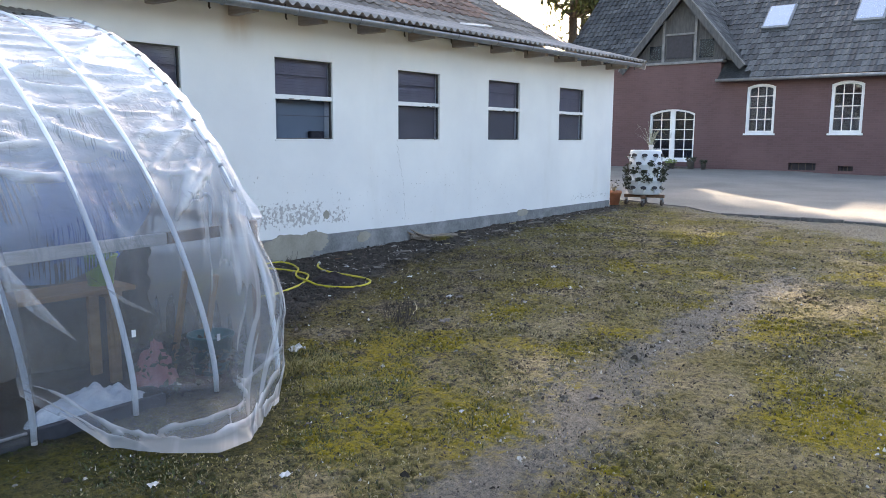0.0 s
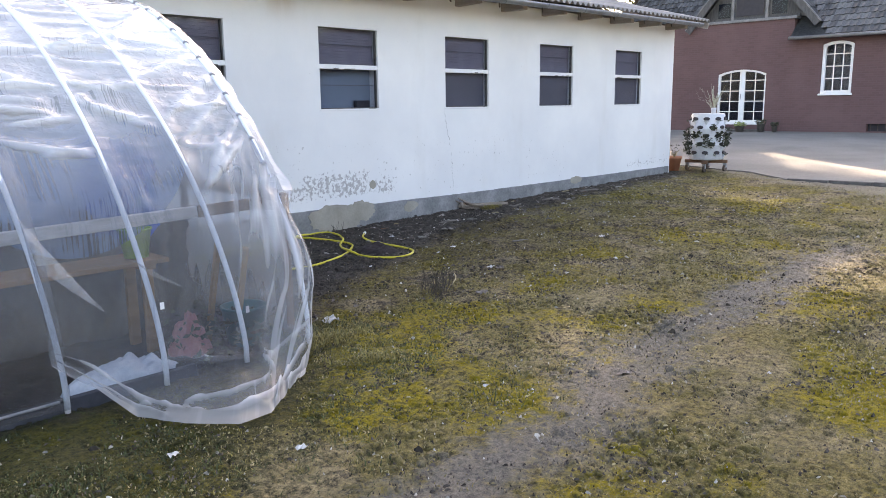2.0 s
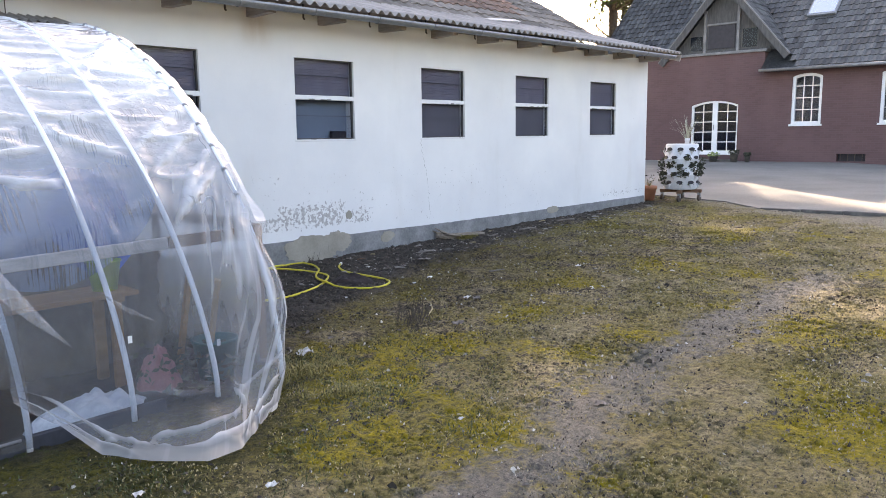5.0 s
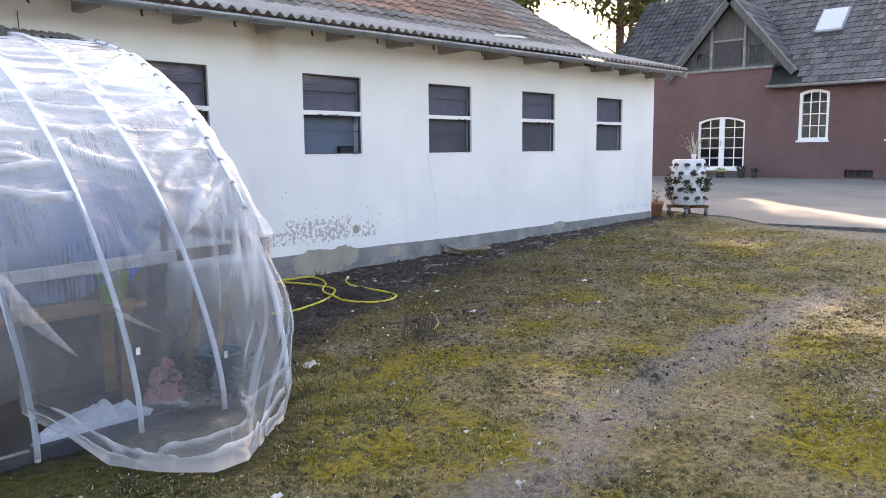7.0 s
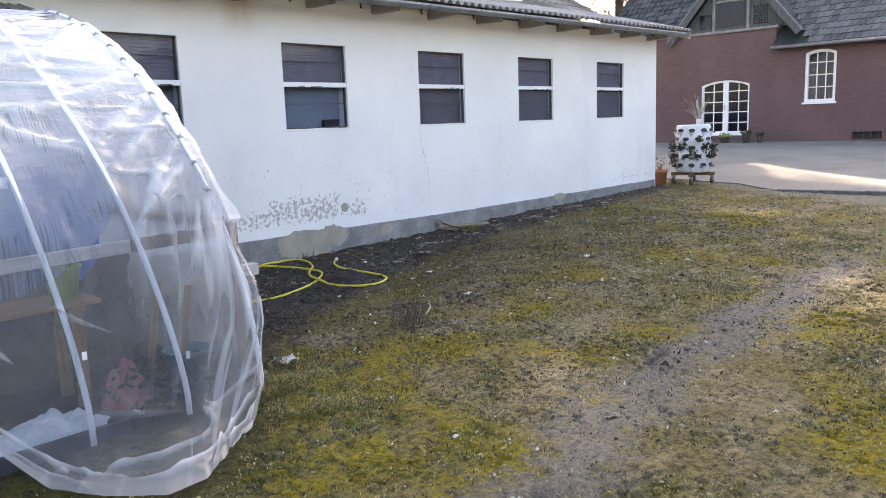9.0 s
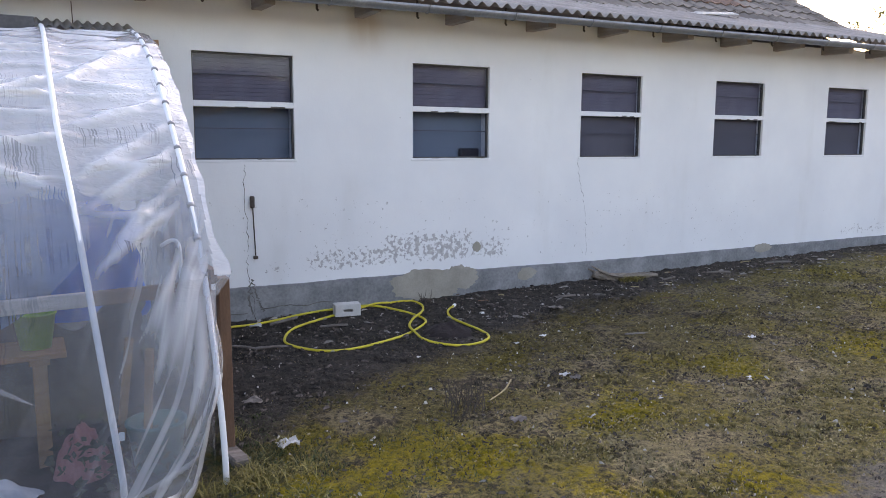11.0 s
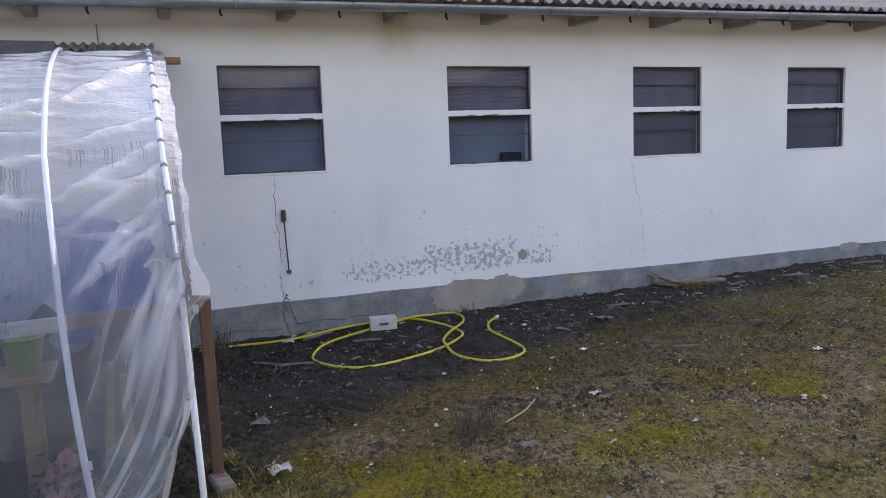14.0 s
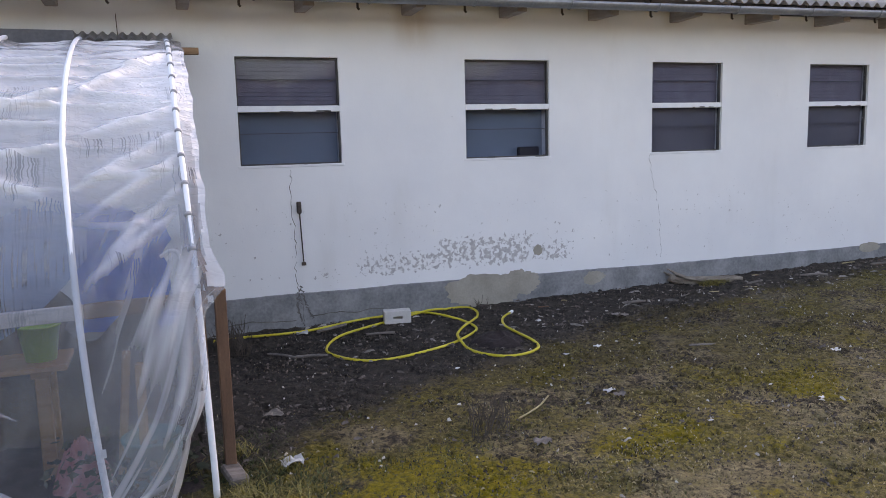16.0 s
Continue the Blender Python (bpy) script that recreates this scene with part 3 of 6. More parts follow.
def spline(pts, per=6):
    """Points of a smooth curve through pts."""
    p = [Vector(q) for q in pts]
    out = []
    for i in range(len(p) - 1):
        a, b, c, d = p[max(i - 1, 0)], p[i], p[i + 1], p[min(i + 2, len(p) - 1)]
        for k in range(per):
            t = k / per
            out.append(0.5 * (2 * b + (c - a) * t + (2 * a - 5 * b + 4 * c - d) * t * t + (3 * b - a - 3 * c + d) * t ** 3))
    return out + [p[-1]]


def grid_faces(nu, nv):
    return [(i * nv + j, (i + 1) * nv + j, (i + 1) * nv + j + 1, i * nv + j + 1) for i in range(nu - 1) for j in range(nv - 1)]


def sheet(name, verts, nu, nv, material, parent=None, smooth=True, label=""):
    me = bpy.data.meshes.new(name)
    me.from_pydata(verts, [], grid_faces(nu, nv))
    me.materials.append(material)
    me.polygons.foreach_set("use_smooth", [smooth] * len(me.polygons))
    ob = new(name, me)
    if parent is not None:
        ob.parent = parent
    if label:
        tagged(ob, label)
    return ob


def pierced(bm, us, vs, holes, place, d0, d1):
    """A slab over the cells of us x vs without those in holes; place(u, v, d) gives the point, d0 the front, d1 the back."""
    nu, nv = len(us), len(vs)
    front = [[bm.verts.new(place(u, v, d0)) for v in vs] for u in us]
    back = [[bm.verts.new(place(u, v, d1)) for v in vs] for u in us]
    solid = lambda i, j: 0 <= i < nu - 1 and 0 <= j < nv - 1 and not any(h[0] - 1e-6 <= us[i] and us[i + 1] <= h[1] + 1e-6 and h[2] - 1e-6 <= vs[j] and vs[j + 1] <= h[3] + 1e-6 for h in holes)
    for i in range(nu - 1):
        for j in range(nv - 1):
            if not solid(i, j):
                continue
            bm.faces.new((front[i][j], front[i + 1][j], front[i + 1][j + 1], front[i][j + 1]))
            bm.faces.new((back[i][j], back[i][j + 1], back[i + 1][j + 1], back[i + 1][j]))
            for (di, dj), (p, q) in (((-1, 0), ((i, j), (i, j + 1))), ((1, 0), ((i + 1, j + 1), (i + 1, j))), ((0, -1), ((i + 1, j), (i, j))), ((0, 1), ((i, j + 1), (i + 1, j + 1)))):
                if not solid(i + di, j + dj):
                    bm.faces.new((front[p[0]][p[1]], front[q[0]][q[1]], back[q[0]][q[1]], back[p[0]][p[1]]))
    bmesh.ops.recalc_face_normals(bm, faces=bm.faces)
    loose = [v for v in bm.verts if not v.link_faces]
    bmesh.ops.delete(bm, geom=loose, context="VERTS")
    return bm


def land(x, y):
    """Height of the ground."""
    return -0.115 + 0.013 * min(max(x, -3.0), 10.0) + 0.07 * math.exp(max(min(y, 0.0), -30) / 0.8) + 0.017 * max(0.0, min(x - 10.0, 16.0))


# ---- ground ----
def axis(lo, hi, a, b, fine):
    mid = list(np.arange(a, b + 1e-6, fine))
    left, right, s = [], [], fine
    v = a
    while v > lo:
        s *= 1.35
        v -= s
        left.append(v)
    v, s = b, fine
    while v < hi:
        s *= 1.35
        v += s
        right.append(v)
    return left[::-1] + mid + right


gx, gy = axis(-1500, 1500, -4.0, 12.0, 0.04), axis(-1500, 1500, -8.5, 0.3, 0.04)
gv = []
for x in gx:
    for y in gy:
        near = 1.0 if -4.5 < x < 12.5 and -9 < y < 0.4 else 0.0
        h = 0.0
        if near:
            h = 0.020 * noise.noise((x * 1.7, y * 1.7, 0.3)) + 0.014 * noise.noise((x * 5, y * 5, 1.7)) + 0.016 * noise.noise((x * 11, y * 11, 4.1)) + 0.009 * noise.noise((x * 22, y * 22, 9.1))
            if y > -2.4 * math.exp(-0.3 * max(x, -0.8)) - 0.3:
                h += 0.012 * noise.noise((x * 19, y * 19, 8.1))
        gv.append((x, y, land(x, y) + h))
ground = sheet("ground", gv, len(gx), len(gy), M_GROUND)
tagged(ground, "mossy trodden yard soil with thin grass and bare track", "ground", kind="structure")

def court_x(y):
    """The near edge of the courtyard slab: straight, giving way to grass by the barn corner."""
    return 11.16 + 0.02 * math.sin(y * 1.3) + 0.95 * min(max((y + 2.3) / 1.1, 0.0), 1.0)


bm = bmesh.new()
prev = None
for y in np.linspace(-14.0, 12.0, 105):
    x0 = court_x(y)
    row = []
    for x in (x0, x0 + 0.001, 14.0, 18.0, 22.0, 26.1):
        row.append(bm.verts.new((x, y, land(x, y) + (0.025 if x > x0 else -0.05))))
    if prev:
        for k in range(5):
            bm.faces.new((prev[k], prev[k + 1], row[k + 1], row[k]))
    prev = row
court = tagged(part("pavement", bm, M_COURT), "pale concrete courtyard slab before the brick house", "courtyard", kind="structure")

kerb = empty("courtyard_edging", pose(11.6, -4, 0.1), "dark low edging along the courtyard slab", "edging", kind="structure")


for k in range(14):
    y = -2.3 - k * 0.72
    a, b = Vector((court_x(y), y, 0)), Vector((court_x(y - 0.7), y - 0.7, 0))
    d = b - a
    m = Matrix.Translation((a.x - 11.6, a.y + 4, land(a.x, a.y) - 0.1)) @ Matrix.Rotation(math.atan2(d.y, d.x), 4, "Z")
    part("edging_stone", one_box(0, d.length, -0.05, 0.05, -0.1, 0.045 + 0.008 * (k % 3), bevel=0.008, m=m), M_KERB, kerb)

# ---- barn ----
WIN_X = [0.0, 2.178, 4.352, 6.535, 8.795]
WIN_W, SILL, HEAD = 0.925, 1.47, 2.432
BX0, BX1, BY1 = -9.0, 10.97, 9.2
us = sorted({BX0, BX1, *[x for w in WIN_X for x in (w, w + WIN_W)]})
holes = [(w, w + WIN_W, SILL, HEAD) for w in WIN_X]
bm = pierced(bmesh.new(), us, [-0.35, SILL, HEAD, 2.96], holes, lambda u, v, d: (u, d, v), 0.0, 0.3)
wall_front = tagged(part("wall_south", bm, M_WALL), "white limewashed barn wall with peeling paint low down", "wall", kind="structure")


def gable_wall(name, x0, x1):
    bm = bmesh.new()
    prof = [(0.3, -0.35), (BY1, -0.35), (BY1, 2.8), (4.6, 5.15), (1.3, 3.25), (0.3, 2.96)]
    a = [bm.verts.new((x0, y, z)) for y, z in prof]
    b = [bm.verts.new((x1, y, z)) for y, z in prof]
    bm.faces.new(a)
    bm.faces.new(b[::-1])
    for i in range(len(prof)):
        bm.faces.new((a[i], b[i], b[(i + 1) % 6], a[(i + 1) % 6]))
    bmesh.ops.recalc_face_normals(bm, faces=bm.faces)
    return tagged(part(name, bm, M_WALL), "white plastered barn gable wall", "wall", kind="structure")


gable_wall("wall_east", BX1 - 0.3, BX1)
gable_wall("wall_west", BX0, BX0 + 0.3)
tagged(part("wall_north", one_box(BX0, BX1, BY1, BY1 + 0.3, -0.35, 2.85), M_WALL), "white plastered rear barn wall", "wall", kind="structure")
tagged(part("floor", one_box(BX0 + 0.3, BX1 - 0.3, 0.3, BY1, -0.3, 0.02), M_PLINTH), "grey concrete barn floor", "floor", kind="structure")
tagged(part("ceiling", one_box(BX0 + 0.3, BX1 - 0.3, 0.3, BY1, 2.85, 2.93), M_ROOM), "dull plastered barn ceiling", "ceiling", kind="structure")
tagged(part("wall_inner", one_box(BX0 + 0.3, BX1 - 0.3, 3.2, 3.3, 0.02, 2.85), M_ROOM), "dull plastered inner barn wall", "wall", kind="structure")

# plinth, with an uneven top edge
bm = bmesh.new()
xs = np.arange(BX0, BX1 + 0.001, 0.06)
rows = []
for x in xs:
    top = 0.225 + 0.045 * min(max((5.0 - x) / 3.5, 0.0), 1.0) + 0.008 * noise.noise((x * 1.5, 0, 0)) + 0.005 * noise.noise((x * 9, 2, 0))
    out = -0.014 + 0.004 * noise.noise((x * 3, 5, 0))
    rows.append([bm.verts.new(p) for p in ((x, out, -0.4), (x, out - 0.003, 0.06), (x, out, top - 0.006), (x, out + 0.006, top), (x, 0.01, top))])
for a, b in zip(rows, rows[1:]):
    for k in range(4):
        bm.faces.new((a[k], b[k], b[k + 1], a[k + 1]))
plinth = part("plinth", bm, M_PLINTH, wall_front, "grey rendered plinth band, cracked and patched")


def blob_slab(name, cx, cz, rx, rz, seed, thick, material, parent, n=72, y=-0.016, flat=None):
    """A flat irregular patch standing proud of the wall."""
    bm = bmesh.new()
    ring = []
    for k in range(n):
        a = 2 * math.pi * k / n
        r = 1 + 0.22 * noise.noise((math.cos(a) * 1.6 + seed, math.sin(a) * 1.6, seed)) + 0.12 * noise.noise((math.cos(a) * 5 + seed, math.sin(a) * 5, seed)) + 0.14 * noise.noise((math.cos(a) * 12 + seed, math.sin(a) * 12, seed))
        zz = cz + rz * r * math.sin(a)
        if flat is not None:
            zz = max(zz, flat)
        ring.append((cx + rx * r * math.cos(a), zz))
    f = [bm.verts.new((x, y - thick, z)) for x, z in ring]
    b = [bm.verts.new((x, y + 0.012, z)) for x, z in ring]
    bm.faces.new(f)
    for k in range(n):
        bm.faces.new((f[k], b[k], b[(k + 1) % n], f[(k + 1) % n]))
    bmesh.ops.recalc_face_normals(bm, faces=bm.faces)
    return part(name, bm, material, parent)


blob_slab("render_patch", 2.36, 0.14, 0.46, 0.17, 3.1, 0.006, M_PATCH, wall_front, flat=-0.1)
blob_slab("render_patch", 2.76, 0.17, 0.2, 0.13, 7.7, 0.008, M_PATCH, wall_front, flat=-0.1)
blob_slab("render_patch", 3.62, 0.15, 0.13, 0.07, 5.3, 0.005, M_PATCH, wall_front)
blob_slab("render_patch", 7.6, 0.2, 0.16, 0.06, 9.4, 0.005, M_PATCH, wall_front)
blob_slab("bare_spot", 2.96, 0.5, 0.055, 0.055, 2.2, 0.002, M_PATCH, wall_front, 20, -0.001)


def crack(pts, width, seed):
    """A jagged dark line down the wall."""
    bm = bmesh.new()
    line = spline([(x, 0, z) for x, z in pts], 9)
    prev = None
    for i, p in enumerate(line):
        j = 0.034 * noise.noise((i * 0.9, seed, 0)) + 0.014 * noise.noise((i * 2.3, seed, 5))
        w = width * (0.55 + 0.9 * abs(noise.noise((i * 0.7, seed, 3))))
        y = -0.0025 if p.z > 0.27 else -0.0225
        a, b = bm.verts.new((p.x + j - w, y, p.z)), bm.verts.new((p.x + j + w, y, p.z + 0.004))
        if prev and (p.z < 0.4 or noise.noise((i * 0.8, seed, 9)) > -0.4):
            bm.faces.new((prev[0], prev[1], b, a))
        prev = (a, b)
    return part("crack", bm, M_CRACK, wall_front)


crack([(0.44, 1.42), (0.43, 1.1), (0.45, 0.75), (0.44, 0.45), (0.46, 0.25), (0.48, 0.16), (0.49, -0.05)], 0.0034, 1.0)
crack([(0.47, 0.34), (0.5, 0.22), (0.54, 0.1), (0.58, 0.02)], 0.011, 2.0)
crack([(0.46, 0.3), (0.44, 0.15), (0.47, 0.0)], 0.012, 4.0)
crack([(4.32, 1.44), (4.36, 1.2), (4.44, 0.9), (4.47, 0.6), (4.49, 0.3)], 0.0014, 3.0)


def flat_crack(x0, x1, z, seed):
    bm = bmesh.new()
    prev = None
    for i, x in enumerate(np.arange(x0, x1, 0.04)):
        zz = z + 0.02 * noise.noise((x * 4, seed, 0)) + 0.012 * noise.noise((x * 15, seed, 0))
        w = 0.004 + 0.006 * abs(noise.noise((x * 6, seed, 2)))
        a, b = bm.verts.new((x, -0.0225, zz - w)), bm.verts.new((x, -0.0225, zz + w))
        if prev:
            bm.faces.new((prev[0], a, b, prev[1]))
        prev = (a, b)
    return part("crack", bm, M_CRACK, wall_front)


flat_crack(-0.3, 0.44, 0.03, 1.5)
flat_crack(0.55, 1.3, 0.05, 2.5)


def barn_window(i, x):
    """A recessed stable window: white transom, dark frame, two panes each with a thin bar."""
    w = empty("window_%d" % (i + 1), pose(x, 0, SILL), "dark two-pane barn window with a white transom", "window", "barn windows", "structure")
    h, d0, d1 = HEAD - SILL, 0.03, 0.065
    f = 0.014
    for name, b in (("frame_side", (0, f, d0, d1, 0, h)), ("frame_side", (WIN_W - f, WIN_W, d0, d1, 0, h)), ("frame_head", (f, WIN_W - f, d0, d1, h - f, h)), ("frame_foot", (f, WIN_W - f, d0, d1, 0, f))):
        part(name, one_box(*b), M_WINWOOD, w)
    part("transom", one_box(0.0, WIN_W, 0.004, 0.08, 0.475, 0.53, bevel=0.004), M_WHITE, w, "white painted transom, chipped")
    part("sill", one_box(-0.02, WIN_W + 0.02, -0.006, 0.03, -0.024, 0.0, bevel=0.004), M_WALL, w, "white sill ledge")
    for z0, z1, bar in ((f, 0.475, 0.27), (0.53, h - f, 0.24)):
        g = part("pane", one_box(f, WIN_W - f, 0.046, 0.05, z0, z1), M_GLASS, w)
        g.visible_shadow = False
        part("glazing_bar", one_box(f, WIN_W - f, 0.053, 0.066, z0 + bar - 0.004, z0 + bar + 0.004), M_BAR, w)
    rnd = random.Random(50 + i)
    for k in range(7):
        low = k % 2
        cx, cl = rnd.uniform(0.08, WIN_W - 0.1), rnd.uniform(0.015, 0.06)
        cz = (0.475 if low else 0.0) + rnd.uniform(0.0, 0.006)
        part("paint_chip", one_box(cx - cl, cx + cl, 0.0022 if low else -0.0075, 0.012, cz - 0.004, cz + rnd.uniform(0.004, 0.01)), M_CRACK, w)
    return w


for i, x in enumerate(WIN_X):
    barn_window(i, x)

for i, x in enumerate(WIN_X):
    bl = empty("slat_blind", pose(x, 0.095, HEAD), "closed grey-brown slatted blind behind the upper barn pane", "blind", "window blinds")
    for k in range(12):
        part("slat", one_box(0.003, 0.922, -0.022, 0.022, -0.002, 0.002, m=pose(0, 0, -0.025 - k * 0.037, 80 if k < 7 else 78)), M_BLIND, bl)
    # boards added behind the lower panes stand in for their reflections
    tagged(part("pane_backing", one_box(x + 0.003, x + WIN_W - 0.003, 0.165 if i < 2 else 0.1, 0.18 if i < 2 else 0.115, SILL, 2.0 if i < 2 else 1.95), M_BACKING if i < 2 else M_BACKING_DARK), "pale blue-grey board standing in for sky reflection behind the lower pane" if i < 2 else "dull grey-brown board added behind the lower barn pane for its tone", "screen", "inner screens")
ledge = tagged(part("window_ledge", one_box(-0.2, 9.85, 0.16, 0.7, 1.40, 1.44), M_ROOM), "dull inside ledge under the barn windows", "ledge", kind="structure")
bm = one_box(2.8, 3.03, 0.085, 0.15, SILL, SILL + 0.1, bevel=0.01)
tagged(part("storage_box", bm, M_BOX), "dark plastic box standing inside the barn window", "box")

# roof: corrugated sheets above the eaves, red pantiles higher up
roof = empty("roof", pose(0, 0, 2.855, 0, -0.56, 0), "barn roof of corrugated sheets and weathered red tiles", "roof", kind="structure")
RX0, RX1 = -9.3, 11.3


def roof_z(y):
    return 3.11 + (y + 0.4) * 0.257 if y < 1.3 else 3.547 + (y - 1.3) * 0.575


def corrugated(x0, x1):
    xs = np.arange(x0, x1 + 1e-6, 0.0145)
    ys = [-0.55, -0.3, 0.1, 0.6, 1.0, 1.36]
    wave = lambda x: 0.024 * math.sin(2 * math.pi * x / 0.146)
    v = [(x, y, roof_z(y) - 3.0 + wave(x) + 0.022) for x in xs for y in ys]
    v += [(x, y, roof_z(y) - 3.0 + wave(x) + 0.014) for x in xs for y in ys]
    f = grid_faces(len(xs), len(ys))
    k, m = len(xs) * len(ys), len(ys)
    f = [q[::-1] for q in f] and f + [tuple(i + k for i in q[::-1]) for q in f]
    f += [(i * m, i * m + k, (i + 1) * m + k, (i + 1) * m) for i in range(len(xs) - 1)]
    me = bpy.data.meshes.new("corrugated_sheet")
    me.from_pydata(v, [], f)
    me.materials.append(M_FIBRE)
    me.polygons.foreach_set("use_smooth", [True] * len(me.polygons))
    ob = new("corrugated_sheet", me)
    ob.parent = roof
    return ob


for k in range(12):
    a = RX0 + k * (RX1 - RX0) / 12
    s_ = corrugated(a, a + (RX1 - RX0) / 12 + 0.05)
    s_.location.z = 0.004 * (k % 2)


def tile_field(name, material, parent, place, nu, nv, du, dv, seg=4, amp=0.022, thick=0.016, keep=lambda u, v: True, single=lambda i, j: False):
    """Overlapping curved tiles over a slope; place(u, v, h): u along, v up the slope, h off it."""
    rnd = random.Random(7)
    verts, faces = [], []
    s = seg + 1
    shape = [(k, k + 1, 2 * s + k + 1, 2 * s + k) for k in range(seg)] + [(s + k, s + k + 1, k + 1, k) for k in range(seg)]

    def tile_points(u, v, lift, skew):
        return [place(u + c / seg * 1.03 * du, v + row * 1.12 * dv + skew, hh + lift + amp * math.sin(2 * math.pi * c / seg) * (1 if c < 0.55 * seg else 0.6)) for row, hh in ((0, 0.03), (0, 0.03 - thick), (1, 0.004)) for c in range(seg + 1)]

    loose = bpy.data.meshes.new("roof_tile")
    loose.from_pydata(tile_points(0, 0, 0, 0), [], shape)
    loose.materials.append(material)
    origin = Vector(place(0, 0, 0))
    for j in range(nv):
        for i in range(nu):
            if not keep((i + 0.5) * du, (j + 0.5) * dv):
                continue
            lift, skew = rnd.uniform(-0.004, 0.006), rnd.uniform(-0.004, 0.004)
            if single(i, j):
                one = new("roof_tile", loose)
                one.parent = parent
                one.location = Vector(place(i * du, j * dv + skew, lift)) - origin
                continue
            base = len(verts)
            verts += tile_points(i * du, j * dv, lift, skew)
            faces += [tuple(base + k for k in f) for f in shape]
    me = bpy.data.meshes.new(name)
    me.from_pydata(verts, [], faces)
    me.materials.append(material)
    ob = new(name, me)
    ob.parent = parent
    return tagged(ob, kind="stuff")


SL = math.atan(0.575)
LEN = (4.6 - 1.3) / math.cos(SL)
on_barn = lambda u, v, h: (RX0 + u, 1.3 + v * math.cos(SL) - h * math.sin(SL), 0.56 + v * math.sin(SL) + h * math.cos(SL))
red_zone = lambda u, v: v > 0.64 + 0.32 * max(0.0, u - 18.0) and u < 18.9
tile_field("pantile_tiling", M_PANTILE, roof, on_barn, int((RX1 - RX0) / 0.22), int(LEN / 0.32), 0.22, 0.32, keep=red_zone)
tile_field("grey_pantile_tiling", M_GREYTILE, roof, on_barn, int((RX1 - RX0) / 0.22), int(LEN / 0.32), 0.22, 0.32, keep=lambda u, v: not red_zone(u, v))
part("patch_sheet", one_box(-0.5, 0.5, -0.1, 0.1, 0.0, 0.012, bevel=0.003, m=pose(7.6, 1.26, 0.6, 18, 0, -20)), M_PALESHEET, roof, "pale patching sheet lying on the barn roof")
bm = bmesh.new()
prof = [(1.3, 0.54), (4.6, 2.43), (BY1 + 0.5, 0.0)]
a = [bm.verts.new((RX0, y, z)) for y, z in prof]
b = [bm.verts.new((RX1, y, z)) for y, z in prof]
for k in range(2):
    bm.faces.new((a[k], b[k], b[k + 1], a[k + 1]))
bmesh.ops.solidify(bm, geom=bm.faces[:], thickness=0.05)
part("roof_deck", bm, M_GREYTILE, roof)
bm = tube(bmesh.new(), [(RX0, 4.6, 2.47), (RX1, 4.6, 2.47)], 0.1, 12)
part("ridge_cap", bm, M_PANTILE, roof, smooth=True)
bm = bmesh.new()
for p, q in (((-0.55, 0.03), (1.33, 0.51)), ((1.33, 0.51), (4.6, 2.4))):
    d = math.hypot(q[0] - p[0], q[1] - p[1])
    box(bm, RX1 - 0.03, RX1, 0, d, -0.1, 0.02, m=Matrix.Translation((0, p[0], p[1])) @ Matrix.Rotation(math.atan2(q[1] - p[1], q[0] - p[0]), 4, "X"))
part("verge_board", bm, M_RAFTER, roof)

gutter = empty("gutter", pose(0, -0.53, 2.885), "grey zinc half-round gutter below the corrugated eaves", "gutter", kind="structure")
bm = bmesh.new()
prev = None
for x in np.arange(RX0, RX1 + 0.01, 0.7):
    row = []
    for rr in (0.065, 0.058):
        for k in range(9):
            a = math.pi + math.pi * k / 8
            kk = k if rr == 0.065 else 8 - k
            a = math.pi + math.pi * kk / 8
            row.append(bm.verts.new((x, rr * math.cos(a), rr * math.sin(a) + 0.0098 * x)))
    if prev:
        for k in range(18):
            bm.faces.new((prev[k], prev[(k + 1) % 18], row[(k + 1) % 18], row[k]))
    prev = row
bmesh.ops.recalc_face_normals(bm, faces=bm.faces)
part("trough", bm, M_ZINC, gutter, smooth=True)
for k in range(21):
    x = -8.6 + 0.97 * k
    pts = [(x, 0.068 * math.cos(math.pi + math.pi * j / 8), 0.068 * math.sin(math.pi + math.pi * j / 8) + 0.0098 * x) for j in range(9)]
    part("bracket", tube(bmesh.new(), [*pts, (x, 0.2, 0.06 + 0.0098 * x)], 0.008, 6), M_ZINC, gutter)

for k in range(20):
    x = -8.43 + 1.003 * k
    r = empty("rafter_end", pose(x, 0, 2.815 + 0.006 * x), "weathered wooden rafter end under the barn eaves", "rafter", "rafter ends", "structure")
    bm = bmesh.new()
    box(bm, -0.05, 0.05, -0.42, 0.02, 0.0, 0.115, bevel=0.006, m=pose(0, 0, 0.0, 1.5 * math.sin(k * 2.3)))
    part("beam", bm, M_RAFTER, r)
for k in range(20):
    x = -8.0 + 1.003 * k
    tagged(part("eaves_hook", tube(bmesh.new(), [(x, -0.4, 2.96 + 0.0098 * x), (x, -0.4, 2.8 + 0.0098 * x), (x + 0.015, -0.4, 2.785 + 0.0098 * x)], 0.011, 6), M_BLACKMETAL), "small dark iron hook under the eaves", "hook", "eaves hooks")

# ---- brick house ----
HX = 26.0
house = empty("house", pose(HX, 0, 0), "red brick farmhouse with dark tiled roof and white windows", "house")


def arch_top(y0, y1, z, rise, n=8):
    c, w = (y0 + y1) / 2, (y1 - y0) / 2
    r = (w * w + rise * rise) / (2 * rise)
    a0 = math.asin(w / r)
    return [(c + r * math.sin(a0 - 2 * a0 * k / n), z + rise - r + r * math.cos(a0 - 2 * a0 * k / n)) for k in range(n + 1)]


